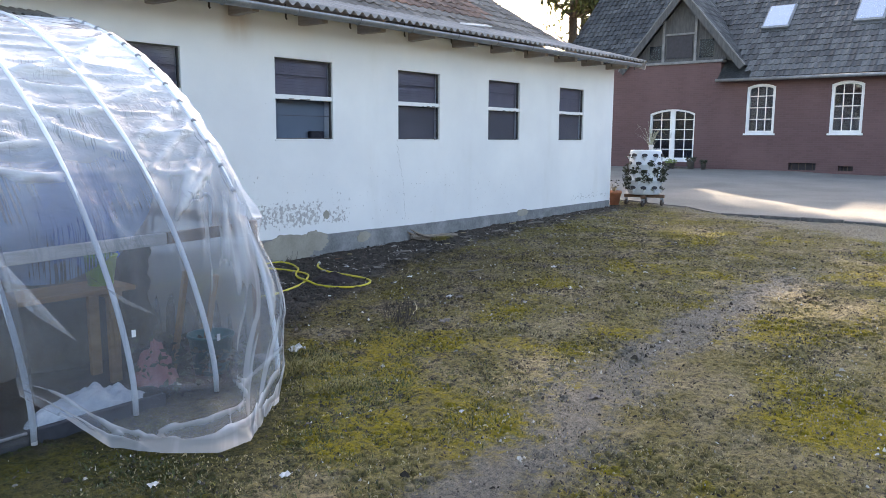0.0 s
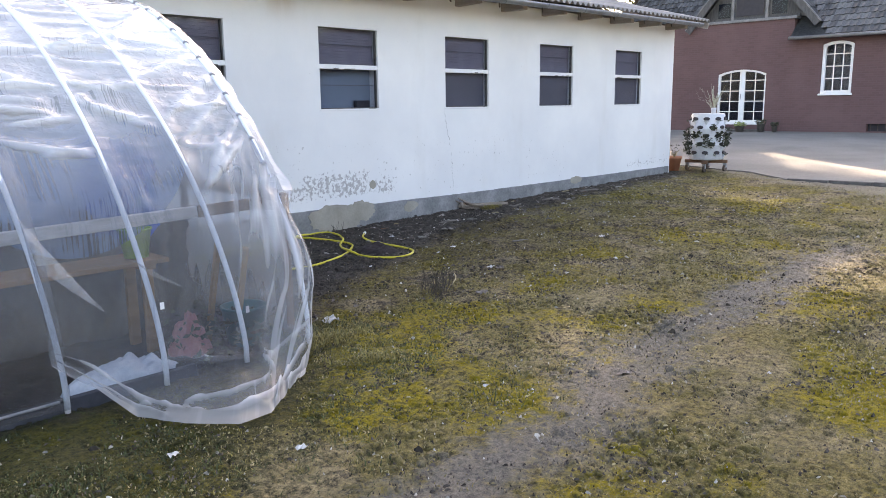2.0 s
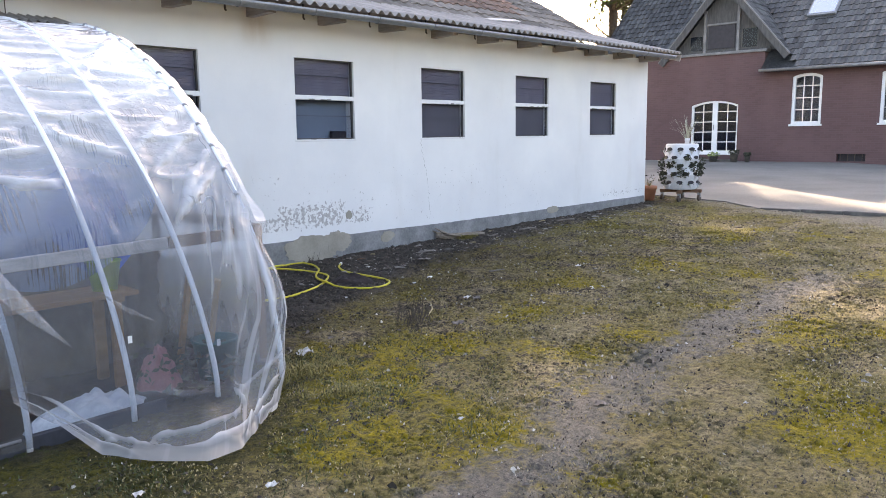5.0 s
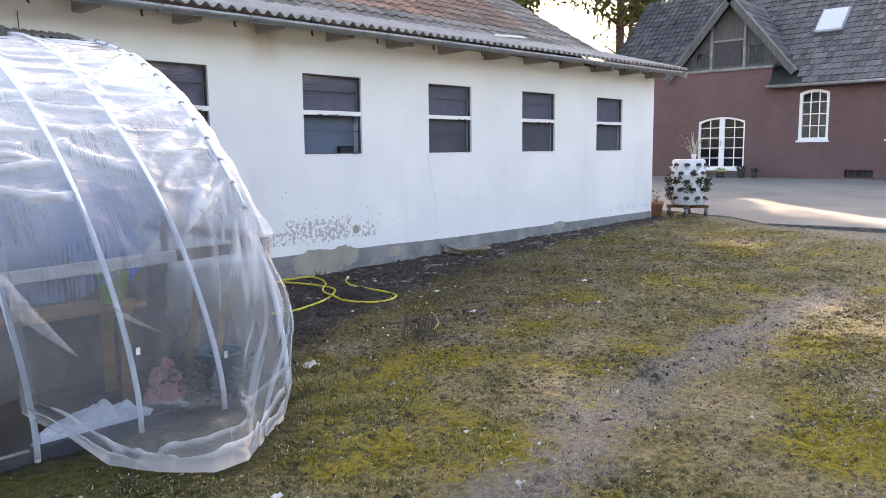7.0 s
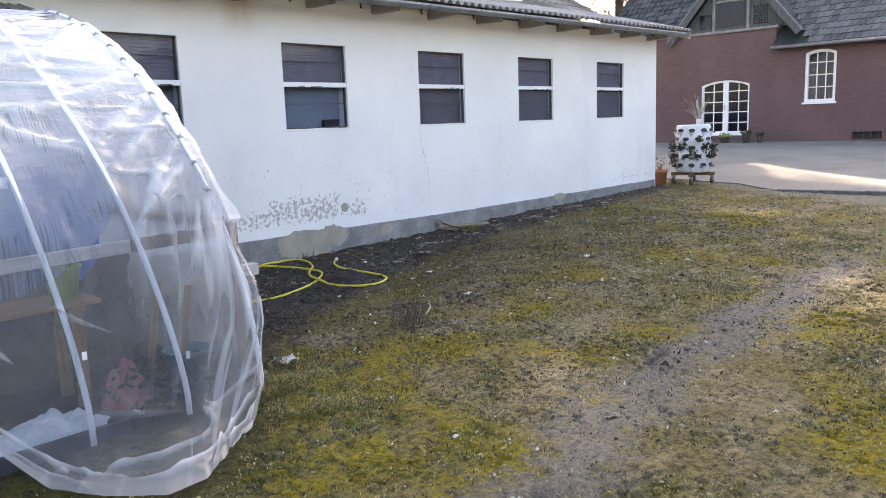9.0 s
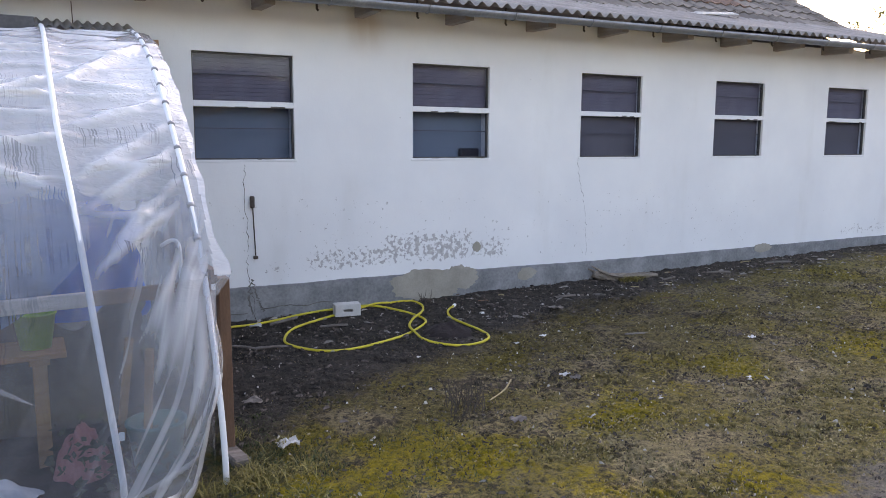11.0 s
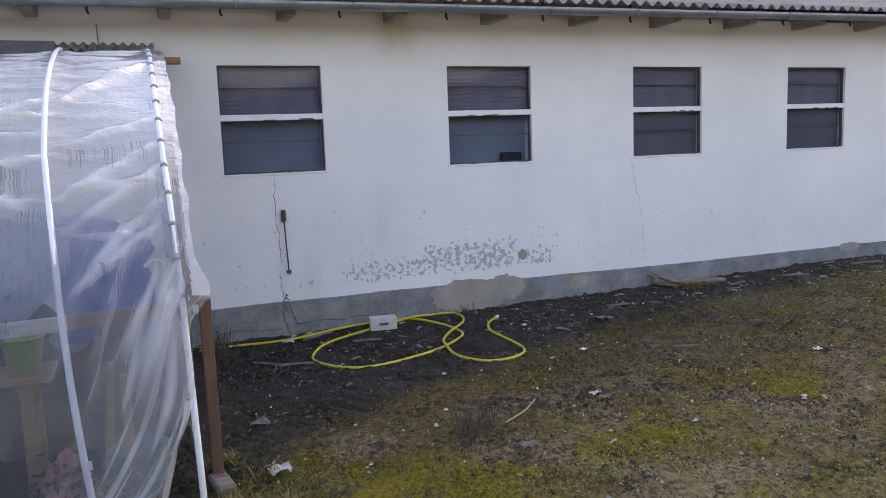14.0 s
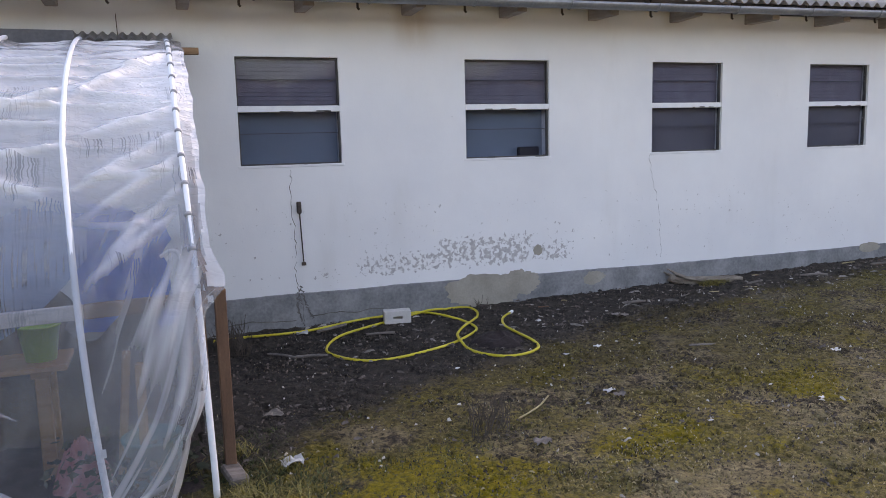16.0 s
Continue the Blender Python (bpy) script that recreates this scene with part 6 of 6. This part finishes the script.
prof = [(0.0, 0.24), (0.3, 0.24), (0.33, 0.27), (0.335, 0.52), (0.345, 0.53), (0.345, 0.55), (0.335, 0.56), (0.335, 0.85), (0.345, 0.86), (0.345, 0.88), (0.335, 0.89), (0.33, 1.14), (0.32, 1.17), (0.3, 1.18), (0.29, 1.15), (0.0, 1.13)]
part("barrel", lathe(bmesh.new(), prof, 32), M_BARREL, plant, smooth=True)
rnd = random.Random(3)
for j in range(5):
    for k in range(9):
        a = 2 * math.pi * (k + 0.5 * (j % 2)) / 9
        z = 0.36 + 0.17 * j
        c, s = math.cos(a), math.sin(a)
        bm = bmesh.new()
        n = 10
        rim = [bm.verts.new((0.33 * c - s * 0.055 * math.cos(math.pi * i / n) + c * 0.055 * math.sin(math.pi * i / n), 0.33 * s + c * 0.055 * math.cos(math.pi * i / n) + s * 0.055 * math.sin(math.pi * i / n), z)) for i in range(n + 1)]
        low = bm.verts.new((0.336 * c, 0.336 * s, z - 0.1))
        for i in range(n):
            bm.faces.new((rim[i], rim[i + 1], low))
        bm.faces.new(rim)
        pk = part("pocket", bm, M_BARREL, plant)
        # solid near-black oval painted on as the shaded mouth of the pocket
        bm = bmesh.new()
        oval = [(0.062 * math.cos(2 * math.pi * i / 12), 0.036 * math.sin(2 * math.pi * i / 12)) for i in range(12)]
        near_, far_ = [[bm.verts.new((r * c - q * s, r * s + q * c, z + 0.034 + h)) for q, h in oval] for r in (0.352, 0.325)]
        bm.faces.new(near_)
        for i in range(12):
            bm.faces.new((near_[i], far_[i], far_[(i + 1) % 12], near_[(i + 1) % 12]))
        part("opening", bm, M_BOX, pk)
        leafy("pocket_plant", 0.365 * c, 0.365 * s, z - 0.015, 64 if j in (1, 2) else 10, 0.065, 0.09 if j in (1, 2) else 0.025, 0.03, M_LEAFDARK, 30 + j * 9 + k, pk)
for k, (a0, z0, n_, r_, h_) in enumerate(((2.0, 0.4, 110, 0.09, 0.45), (2.4, 0.35, 80, 0.08, 0.4), (5.0, 0.55, 110, 0.09, 0.35), (3.6, 0.5, 90, 0.1, 0.2), (3.1, 0.7, 60, 0.08, 0.15), (4.3, 0.62, 70, 0.09, 0.2), (3.9, 0.85, 40, 0.07, 0.12))):
    leafy("trailing_plant", 0.39 * math.cos(a0), 0.39 * math.sin(a0), z0, n_, r_, h_, 0.036, M_LEAFDARK, 80 + k, plant)
leafy("strap_plant", -0.02, -0.12, 1.15, 34, 0.34, 0.95, 0.011, M_DRYLEAF, 91, plant, "pale strappy leaves", strap=True)
part("top_cap", lathe(bmesh.new(), [(0.045, 1.15), (0.045, 1.24), (0.055, 1.25), (0.05, 1.29), (0.0, 1.295)], 16, (-0.05, -0.13, 0)), M_BARREL, plant, smooth=True)
for rz in (20, 110):
    part("trolley_bar", one_box(-0.42, 0.42, -0.05, 0.05, 0.17, 0.235, bevel=0.006, m=pose(0, 0, 0.0 if rz == 20 else 0.002, 0, 0, rz)), M_POST, plant)
for k in range(4):
    a = radians(20 + 90 * k)
    cx, cy = 0.37 * math.cos(a), 0.37 * math.sin(a)
    w = part("castor", tube(bmesh.new(), [(cx, cy - 0.02, 0.065), (cx, cy + 0.02, 0.065)], 0.065, 16), M_BLACKMETAL, plant)
    part("castor_fork", one_box(cx - 0.02, cx + 0.02, cy - 0.035, cy + 0.035, 0.075, 0.17, bevel=0.004), M_ZINC, w)

tp = empty("terracotta_pot", pose(11.22, 0.02, land(11.2, 0.0)), "terracotta pot with dry stalks at the barn corner", "plant pot")
part("pot", lathe(bmesh.new(), [(0.1, 0.0), (0.14, 0.24), (0.155, 0.24), (0.155, 0.3), (0.135, 0.3), (0.12, 0.22), (0.0, 0.2)], 24), M_TERRA, tp, smooth=True)
leafy("stalks", 0, 0, 0.25, 22, 0.2, 0.4, 0.006, M_STRAW, 8, tp, strap=True)
leafy("shoots", 0, 0, 0.3, 30, 0.14, 0.25, 0.03, M_LEAFDARK, 9, tp)

# pots by the house door
for k, (y, r, h, mat, lab) in enumerate(((4.6, 0.22, 0.22, M_LEAFPALE, "pale green leafy plant in a low pot by the door"), (3.8, 0.18, 0.3, M_LEAFDARK, "dark shrubby plant in a pot by the door"), (3.3, 0.13, 0.22, M_LEAFDARK, "small dark plant in a pot by the brick wall"))):
    x = HX - 0.7
    z = land(x, y) + 0.025
    p = empty("door_plant", pose(x, y, z), lab, "potted plant", "potted plants by the house")
    part("pot", lathe(bmesh.new(), [(r * 0.6, 0.0), (r * 0.8, h), (r * 0.86, h), (r * 0.7, h), (0.0, h * 0.9)], 18), M_KERB, p, smooth=True)
    leafy("leaves", 0, 0, h, 90, r * 1.1, 0.15, 0.055, mat, 40 + k, p)

# ---- loose things on the ground ----
heap("soil_mound", 1.94, -1.2, 0.25, 0.27, 0.05, M_DARKSOIL, "dark reddish damp soil mound beside the hose", "soil", 6.0)
HOSE = [(-0.35, -0.2), (-0.12, -0.19), (0.44, -0.23), (1.02, -0.08), (1.52, -0.06), (1.67, -0.1), (1.8, -0.26), (1.91, -0.53), (1.92, -0.79), (1.77, -0.97), (1.47, -1.18), (0.99, -1.33), (0.72, -1.27), (0.54, -1.01), (0.54, -0.79), (0.71, -0.51), (1.02, -0.33), (1.33, -0.21),
        (1.75, -0.1), (1.98, -0.06), (2.13, -0.12), (2.13, -0.32), (1.97, -0.59), (1.78, -0.77), (1.64, -1.04), (1.62, -1.41), (1.76, -1.65), (1.95, -1.69), (2.14, -1.58), (2.2, -1.37), (2.19, -1.07), (2.19, -0.81), (2.28, -0.58), (2.42, -0.44)]
pts = spline([(x, y, land(x, y) + 0.016) for x, y in HOSE], 6)
for i, p in enumerate(pts):
    for q in pts[:max(i - 10, 0)]:
        near = (p.xy - q.xy).length
        if near < 0.16:
            p.z = max(p.z, land(p.x, p.y) + 0.016 + 0.024 * (1 - near / 0.16) ** 0.5)
hose = empty("garden_hose", pose(0, 0, 0), "yellow rubber garden hose looped on the dark soil", "hose")
part("tube", tube(bmesh.new(), pts, 0.0115, 10), M_HOSE, hose, smooth=True)
e = pts[-1]
part("coupling", tube(bmesh.new(), [e, e + (pts[-1] - pts[-3]).normalized() * 0.05], 0.017, 10), M_PIPE, hose)


def holed_block():
    """A sand-lime brick on its long side, with a grip slot through it."""
    L, T, H = 0.25, 0.115, 0.115
    us, vs = [-L / 2, -0.045, 0.045, L / 2], [0, 0.042, 0.068, H]
    bm = pierced(bmesh.new(), us, vs, [(-0.045, 0.045, 0.042, 0.068)], lambda u, v, d: (u, d, v), 0.0, T)
    ob = part("brick", bm, M_BLOCK)
    ob.matrix_basis = pose(1.315, -0.33, land(1.3, -0.3) + 0.012, 2, 0, -8)
    return tagged(ob, "white sand-lime brick with a grip slot, on the soil", "brick")


holed_block()

iron = empty("wall_hook_rod", pose(0.505, 0, 0.55), "dark iron rod with a catch fixed to the barn wall", "rod")
part("rod", tube(bmesh.new(), [(0.01, -0.02, 0.0), (-0.01, -0.022, 0.56)], 0.006, 8), M_BLACKMETAL, iron)
part("catch", one_box(-0.03, 0.01, -0.045, 0.0, 0.47, 0.58, bevel=0.008), M_BLACKMETAL, iron)
part("foot_staple", one_box(-0.01, 0.03, -0.035, 0.0, -0.015, 0.015, bevel=0.004), M_BLACKMETAL, iron)
tagged(part("aerial_wire", tube(bmesh.new(), [(-0.93, -0.02, 2.55), (-0.935, -0.02, 2.76)], 0.004, 6), M_BLACKMETAL), "thin dark wire end on the barn wall", "wire")


def stick(name, a, b, r, material, label, cat, bend=0.03, group=""):
    p, q = Vector((*a, land(*a) + r)), Vector((*b, land(*b) + r))
    mid = p.lerp(q, 0.5) + Vector((bend, -bend, r * 0.5))
    line = spline([p, mid, q], 5)
    bm = tube(bmesh.new(), line, [r * (0.7 + 0.5 * abs(noise.noise((i, r * 50, 1)))) for i in range(len(line))], 7)
    return tagged(part(name, bm, material), label, cat, group)


lg = empty("split_log", pose(4.62, -0.12, land(4.6, -0.1)), "split rotten plank lying by the barn plinth", "log")
bm = tube(bmesh.new(), spline([(-0.05, 0.05, 0.1), (0.02, 0.04, 0.055), (0.25, -0.02, 0.035), (0.5, -0.08, 0.035), (0.78, -0.14, 0.03)], 7), [0.03, 0.04, 0.045, 0.055, 0.055] + [0.055] * 19 + [0.05, 0.045, 0.04, 0.03, 0.02], 9)
for v in bm.verts:
    v.co += Vector((0.02 * noise.noise((v.co.x * 9, v.co.y * 30, v.co.z * 30)), 0.02 * noise.noise((v.co.x * 5, v.co.y * 25, 3.0)), 0.016 * noise.noise((v.co.x * 8, v.co.y * 28, v.co.z * 28 + 5))))
    v.co.z = 0.012 + (v.co.z - 0.02) * 0.85
part("log_body", bm, M_PLANK, lg)
for dx, dy, tip in ((-0.03, 0.02, 0.17), (0.02, -0.05, 0.12), (-0.07, 0.07, 0.14)):
    part("splinter", tube(bmesh.new(), [(dx - 0.05, dy + 0.05, tip), (dx + 0.06, dy, tip * 0.6), (dx + 0.24, dy - 0.05, 0.03)], [0.006, 0.02, 0.016], 5), M_PLANK, lg)
for a, b, r in (((1.31, -2.92), (1.67, -2.63), 0.008), ((3.26, -2.07), (3.45, -2.15), 0.013), ((0.25, -0.95), (0.5, -1.02), 0.018), ((0.95, -0.55), (1.2, -0.6), 0.015), ((0.55, -0.3), (0.85, -0.18), 0.018), ((3.6, -0.6), (3.85, -0.62), 0.018), ((6.1, -0.4), (6.4, -0.5), 0.02), ((7.3, -0.3), (7.7, -0.38), 0.02), ((0.05, -0.75), (0.25, -0.95), 0.014), ((5.3, -0.45), (5.55, -0.4), 0.016)):
    stick("twig", a, b, r, M_LOG if r > 0.01 else M_STRAW, "short weathered twig lying on the soil", "twig", 0.02, "twigs on the ground")


rs = random.Random(61)
for k in range(34):
    x = rs.uniform(2.5, 10.4)
    y = -0.1 - rs.random() ** 1.5 * (1.5 if x < 7 else 0.8)
    a, L = rs.uniform(-0.5, 0.5), rs.uniform(0.05, 0.2)
    stick("twig", (x, y), (x + L * math.cos(a), y + L * math.sin(a)), rs.uniform(0.004, 0.011), rs.choice((M_LOG, M_PLANK, M_STRAW, M_POST)), "short weathered twig lying on the soil", "twig", rs.uniform(-0.01, 0.02), "twigs on the ground")


def scrap(x, y, size, seed, material, label, cat, group):
    rnd = random.Random(seed)
    n = 5
    v = []
    for i in range(n):
        for j in range(n):
            a, b = (i / (n - 1) - 0.5) * size * rnd.uniform(0.8, 1.2), (j / (n - 1) - 0.5) * size * 0.7 * rnd.uniform(0.8, 1.2)
            v.append((x + a, y + b, land(x + a, y + b) + 0.012 + rnd.uniform(0, 0.28) * size))
    ob = sheet("litter_scrap", v, n, n, material, smooth=False)
    return tagged(ob, label, cat, group)


for k, (x, y, s) in enumerate(((-0.12, -3.0, 0.2), (2.08, -2.74, 0.1), (4.15, -2.7, 0.09), (2.59, -1.76, 0.08), (2.25, -1.85, 0.06), (1.34, -1.8, 0.05), (2.32, -3.47, 0.05), (2.54, -0.81, 0.08), (3.22, -3.45, 0.05), (0.42, -0.3, 0.16), (-1.55, -4.6, 0.08), (-2.0, -4.2, 0.07), (0.9, -5.9, 0.05), (-0.35, -4.75, 0.06))):
    scrap(x, y, s * 0.7, 200 + k, M_PAPER, "pale crumpled scrap of litter on the ground", "litter", "litter scraps")
for k, (x, y, s) in enumerate(((1.26, -3.33, 0.1), (2.1, -2.85, 0.08), (-0.11, -2.18, 0.12), (2.48, -5.38, 0.09), (0.35, -5.25, 0.09), (3.3, -1.0, 0.14))):
    scrap(x, y, s, 300 + k, M_LOG, "grey-brown dry leaf lying on the ground", "leaf", "dry leaves")


def scatter(name, n, region, size, material, label, seed, dens, tall=0.25, thin=1.0):
    """Small angular crumbs, one loose cover."""
    rnd = random.Random(seed)
    v, f = [], []
    while n > 0:
        x, y = rnd.uniform(*region[0]), rnd.uniform(*region[1])
        if rnd.random() > dens(x, y):
            continue
        n -= 1
        s = size * min(math.exp(rnd.gauss(-0.35, 0.6)), 2.6)
        a, el = rnd.uniform(0, 6.28), rnd.uniform(1.0, 3.2)
        c, d = math.cos(a), math.sin(a)
        z = land(x, y) + 0.006
        i = len(v)
        h = s * rnd.uniform(0.15, tall * 2)
        for p, q in ((-el, -1), (el, -0.8), (el * 0.8, 1), (-el * 0.9, 0.9)):
            v.append((x + (p * c - q * thin * d) * s * 0.4, y + (p * d + q * thin * c) * s * 0.4, z))
        v.append((x + rnd.uniform(-.2, .2) * s, y, z + h + 0.008))
        v.append((x + el * 0.3 * c * s, y + el * 0.3 * d * s, z + h * 0.8 + 0.008))
        f += [(i, i + 1, i + 5, i + 4), (i + 1, i + 2, i + 5), (i + 2, i + 3, i + 4, i + 5), (i + 3, i, i + 4)]
    me = bpy.data.meshes.new(name)
    me.from_pydata(v, [], f)
    me.materials.append(material)
    return tagged(new(name, me), label, "litter", kind="stuff")


straw_spread = lambda x, y: 0.0 if y > dark_edge(x) - 0.2 or (-2.3 < x < -0.75 and y > -4.25 + 3.5 * (x + 1.42) ** 2) else (0.25 if abs(y + 5.1) < 0.4 else 0.6)
dark_edge = lambda x: -2.4 * math.exp(-0.3 * max(x, -0.8)) - 0.3
scatter("wood_chips", 6500, ((-0.4, 11.0), (-3.0, -0.03)), 0.0135, M_CHIP, "grey wood chips and crumbs on the dark soil", 21, lambda x, y: 1.0 if y > dark_edge(x) + 0.2 * noise.noise((x * 3, y * 3, 0)) else 0.06, 0.2, 0.6)
scatter("pale_stones", 600, ((-3.0, 11.0), (-8.0, -0.2)), 0.0075, M_STONE, "small pale stones and bits scattered over the yard", 22, lambda x, y: 0.35 + 0.65 * (abs(y + 5.1) < 0.5))
scatter("soil_crumbs", 9000, ((-3.5, 9.0), (-8.0, -1.0)), 0.008, M_CHIP, "brown soil crumbs and bark bits on the yard", 23, lambda x, y: max(0.05, 1.6 * noise.noise((x * 2.2, y * 2.2, 4.0))))

scatter("straw_bits", 22000, ((-3.2, 8.0), (-7.6, -1.0)), 0.0062, M_STRAW, "pale dry straw bits lying over the moss", 24, lambda x, y: straw_spread(x, y) * max(0.1, 0.4 + 1.3 * noise.noise((x * 1.5, y * 1.5, 24.0))) * (1.0 if y < -3.6 else 0.22), 0.06, 0.4)
scatter("dark_bits", 18000, ((-3.2, 8.0), (-7.6, -1.0)), 0.0062, M_CHIP, "dark dry bits lying over the moss", 25, lambda x, y: straw_spread(x, y) * max(0.12, 0.25 + 1.3 * noise.noise((x * 1.8, y * 1.8, 14.0))), 0.06, 0.6)

scatter("leaf_fragments", 2200, ((-3.2, 9.5), (-7.6, -0.5)), 0.0095, M_FLAKE, "small pale dry leaf fragments over the yard", 26, lambda x, y: 0.0 if -2.3 < x < -0.75 and y > -4.3 + 3.0 * (x + 1.42) ** 2 else (0.45 + 0.8 * noise.noise((x * 1.3, y * 1.3, 33.0))) * (0.2 if y > dark_edge(x) else 1.0), 0.3, 0.8)
scatter("soil_clods", 800, ((-3.2, 9.0), (-7.6, -1.6)), 0.011, M_CLOD, "dark soil clods lying on the turf", 27, lambda x, y: max(0.05, 0.3 + noise.noise((x * 1.9, y * 1.9, 41.0))) * (0.0 if -2.3 < x < -0.75 and y > -4.3 + 3.0 * (x + 1.42) ** 2 else 1.0), 0.45, 1.0)
scatter("wood_slivers", 420, ((0.3, 10.5), (-1.7, -0.1)), 0.03, M_SLIVER, "grey wood slivers strewn along the barn wall", 28, lambda x, y: 1.0 if y > -0.5 - 0.9 * math.exp(-0.15 * x) else 0.12, 0.12, 0.22)


def lumps(name, n, region, size, material, label, seed, dens):
    """Low uneven cushions of moss and turf."""
    rnd = random.Random(seed)
    v, f = [], []
    while n > 0:
        x, y = rnd.uniform(*region[0]), rnd.uniform(*region[1])
        if rnd.random() > dens(x, y):
            continue
        n -= 1
        r = size * rnd.uniform(0.5, 1.7)
        h = r * rnd.uniform(0.25, 0.6)
        z, i, k, a0 = land(x, y), len(v), 7, rnd.uniform(0, 6.28)
        for ring, up in ((1.0, -0.012), (0.62, 0.75 * h)):
            for q in range(k):
                a = a0 + 6.283 * q / k
                rr = r * ring * rnd.uniform(0.7, 1.3)
                v.append((x + rr * math.cos(a), y + rr * math.sin(a), z + up * rnd.uniform(0.8, 1.2)))
        v.append((x, y, z + h))
        for q in range(k):
            w = (q + 1) % k
            f += [(i + q, i + w, i + k + w, i + k + q), (i + k + q, i + k + w, i + 2 * k)]
    me = bpy.data.meshes.new(name)
    me.from_pydata(v, [], f)
    me.materials.append(material)
    me.polygons.foreach_set("use_smooth", [True] * len(me.polygons))
    return tagged(new(name, me), label, "moss", kind="stuff")


def blades(name, n, region, hgt, material, label, seed, dens):
    rnd = random.Random(seed)
    v, f = [], []
    while n > 0:
        x, y = rnd.uniform(*region[0]), rnd.uniform(*region[1])
        k = dens(x, y)
        if rnd.random() > k:
            continue
        n -= 1
        h = hgt * rnd.uniform(0.5, 1.4)
        a = rnd.uniform(0, 6.28)
        l_ = rnd.uniform(0.5, 2.2) * h
        c, d = math.cos(a), math.sin(a)
        w = 0.0022 + 0.0015 * rnd.random()
        z = land(x, y) - 0.004
        i = len(v)
        v += [(x - d * w, y + c * w, z), (x + d * w, y - c * w, z), (x + c * l_ * 0.4 + d * w * 0.7, y + d * l_ * 0.4 - c * w * 0.7, z + h * 0.75), (x + c * l_ * 0.4 - d * w * 0.7, y + d * l_ * 0.4 + c * w * 0.7, z + h * 0.75), (x + c * l_, y + d * l_, z + h)]
        f += [(i, i + 1, i + 2, i + 3), (i + 3, i + 2, i + 4)]
    me = bpy.data.meshes.new(name)
    me.from_pydata(v, [], f)
    me.materials.append(material)
    return tagged(new(name, me), label, "grass", kind="stuff")


def grassy(x, y):
    k = 0.45 + 0.9 * noise.noise((x * 0.9, y * 0.9, 7.0))
    if y > dark_edge(x) - 0.1:
        k *= 0.03
    if abs(y + 5.1 + 0.17 * max(0, 1 - x)) < 0.3 and x < 6:
        k *= 0.12
    if -2.3 < x < -0.75 and y > -4.25 + 3.5 * (x + 1.42) ** 2:
        return 0.0
    return max(k, 0.01)


lumps("moss_cushions", 15000, ((-3.2, 8.0), (-7.6, -0.4)), 0.024, M_GROUND, "low moss and turf cushions over the yard", 71, lambda x, y: 0.0 if -2.3 < x < -0.75 and y > -4.3 + 3.0 * (x + 1.42) ** 2 else max(0.06, 0.45 + noise.noise((x * 1.7, y * 1.7, 12.0))) * (0.25 if abs(y + 5.1 + 0.17 * max(0, 1 - x)) < 0.3 else 1.0))
blades("grass", 40000, ((-3.0, 5.0), (-7.6, -0.9)), 0.012, M_GRASS, "thin short green grass over the mossy yard", 31, grassy)
blades("grass", 20000, ((5.0, 12.0), (-8.0, -0.2)), 0.016, M_GRASS, "thin short green grass over the mossy yard", 32, lambda x, y: 0.0 if x - 0.6 * y > 12.7 else grassy(x, y))
blades("dry_grass", 34000, ((-3.0, 8.0), (-7.8, -0.9)), 0.009, M_STRAW, "dry straw-coloured grass among the moss", 33, lambda x, y: 0.0 if -2.3 < x < -0.75 and y > -4.25 + 3.5 * (x + 1.42) ** 2 else (0.3 * grassy(x, y) + 0.25 * max(0, noise.noise((x * 1.4, y * 1.4, 3.0))) + 0.03) * (1.0 if y < -3.4 else 0.35))
blades("tall_grass", 1100, ((-2.2, -0.1), (-4.0, -2.6)), 0.055, M_GRASS, "taller grass tufts along the greenhouse edge", 34, lambda x, y: max(0.0, noise.noise((x * 4, y * 4, 5.0))) * (1 if -0.7 < x < -0.1 else 0.0))


blades("lush_grass", 19000, ((-3.0, 1.8), (-5.2, -2.4)), 0.019, M_LUSH, "dark green grass along the greenhouse edge", 36, lambda x, y: 0.0 if -2.3 < x < -0.5 and y > -4.25 + 2.2 * (x + 1.42) ** 2 else max(0.0, 0.45 + 0.9 * noise.noise((x * 1.6, y * 1.6, 44.0))) * math.exp(-max(0.0, x + 0.2) / 0.7) * math.exp(-max(0.0, -y - 4.0) / 0.5))
blades("tall_grass", 500, ((4.75, 5.25), (-0.42, -0.12)), 0.05, M_GRASS, "green grass tuft beside the split plank", 35, lambda x, y: max(0.0, 1 - math.hypot((x - 5.0) / 0.22, (y + 0.27) / 0.14)))


def weed(x, y, h, n, seed):
    rnd = random.Random(seed)
    e = empty("dry_weed", pose(x, y, land(x, y)), "thin dark dry weed stalks in the soil", "weed", "dry weeds")
    for k in range(n):
        a, L = rnd.uniform(0, 6.28), h * rnd.uniform(0.5, 1.0)
        p = Vector((rnd.uniform(-.12, .12), rnd.uniform(-.12, .12), -0.01))
        q = p + Vector((math.cos(a) * L * 0.35, math.sin(a) * L * 0.35, L))
        part("stalk", tube(bmesh.new(), [p, p.lerp(q, 0.5) + Vector((0.02, 0, 0)), q], [0.003, 0.0025, 0.0015], 4), M_BARK, e)


weed(1.05, -2.98, 0.24, 46, 1)
weed(-0.2, -0.62, 0.24, 70, 2)
weed(-0.24, -0.35, 0.26, 60, 3)
weed(2.2, -0.08, 0.16, 12, 4)
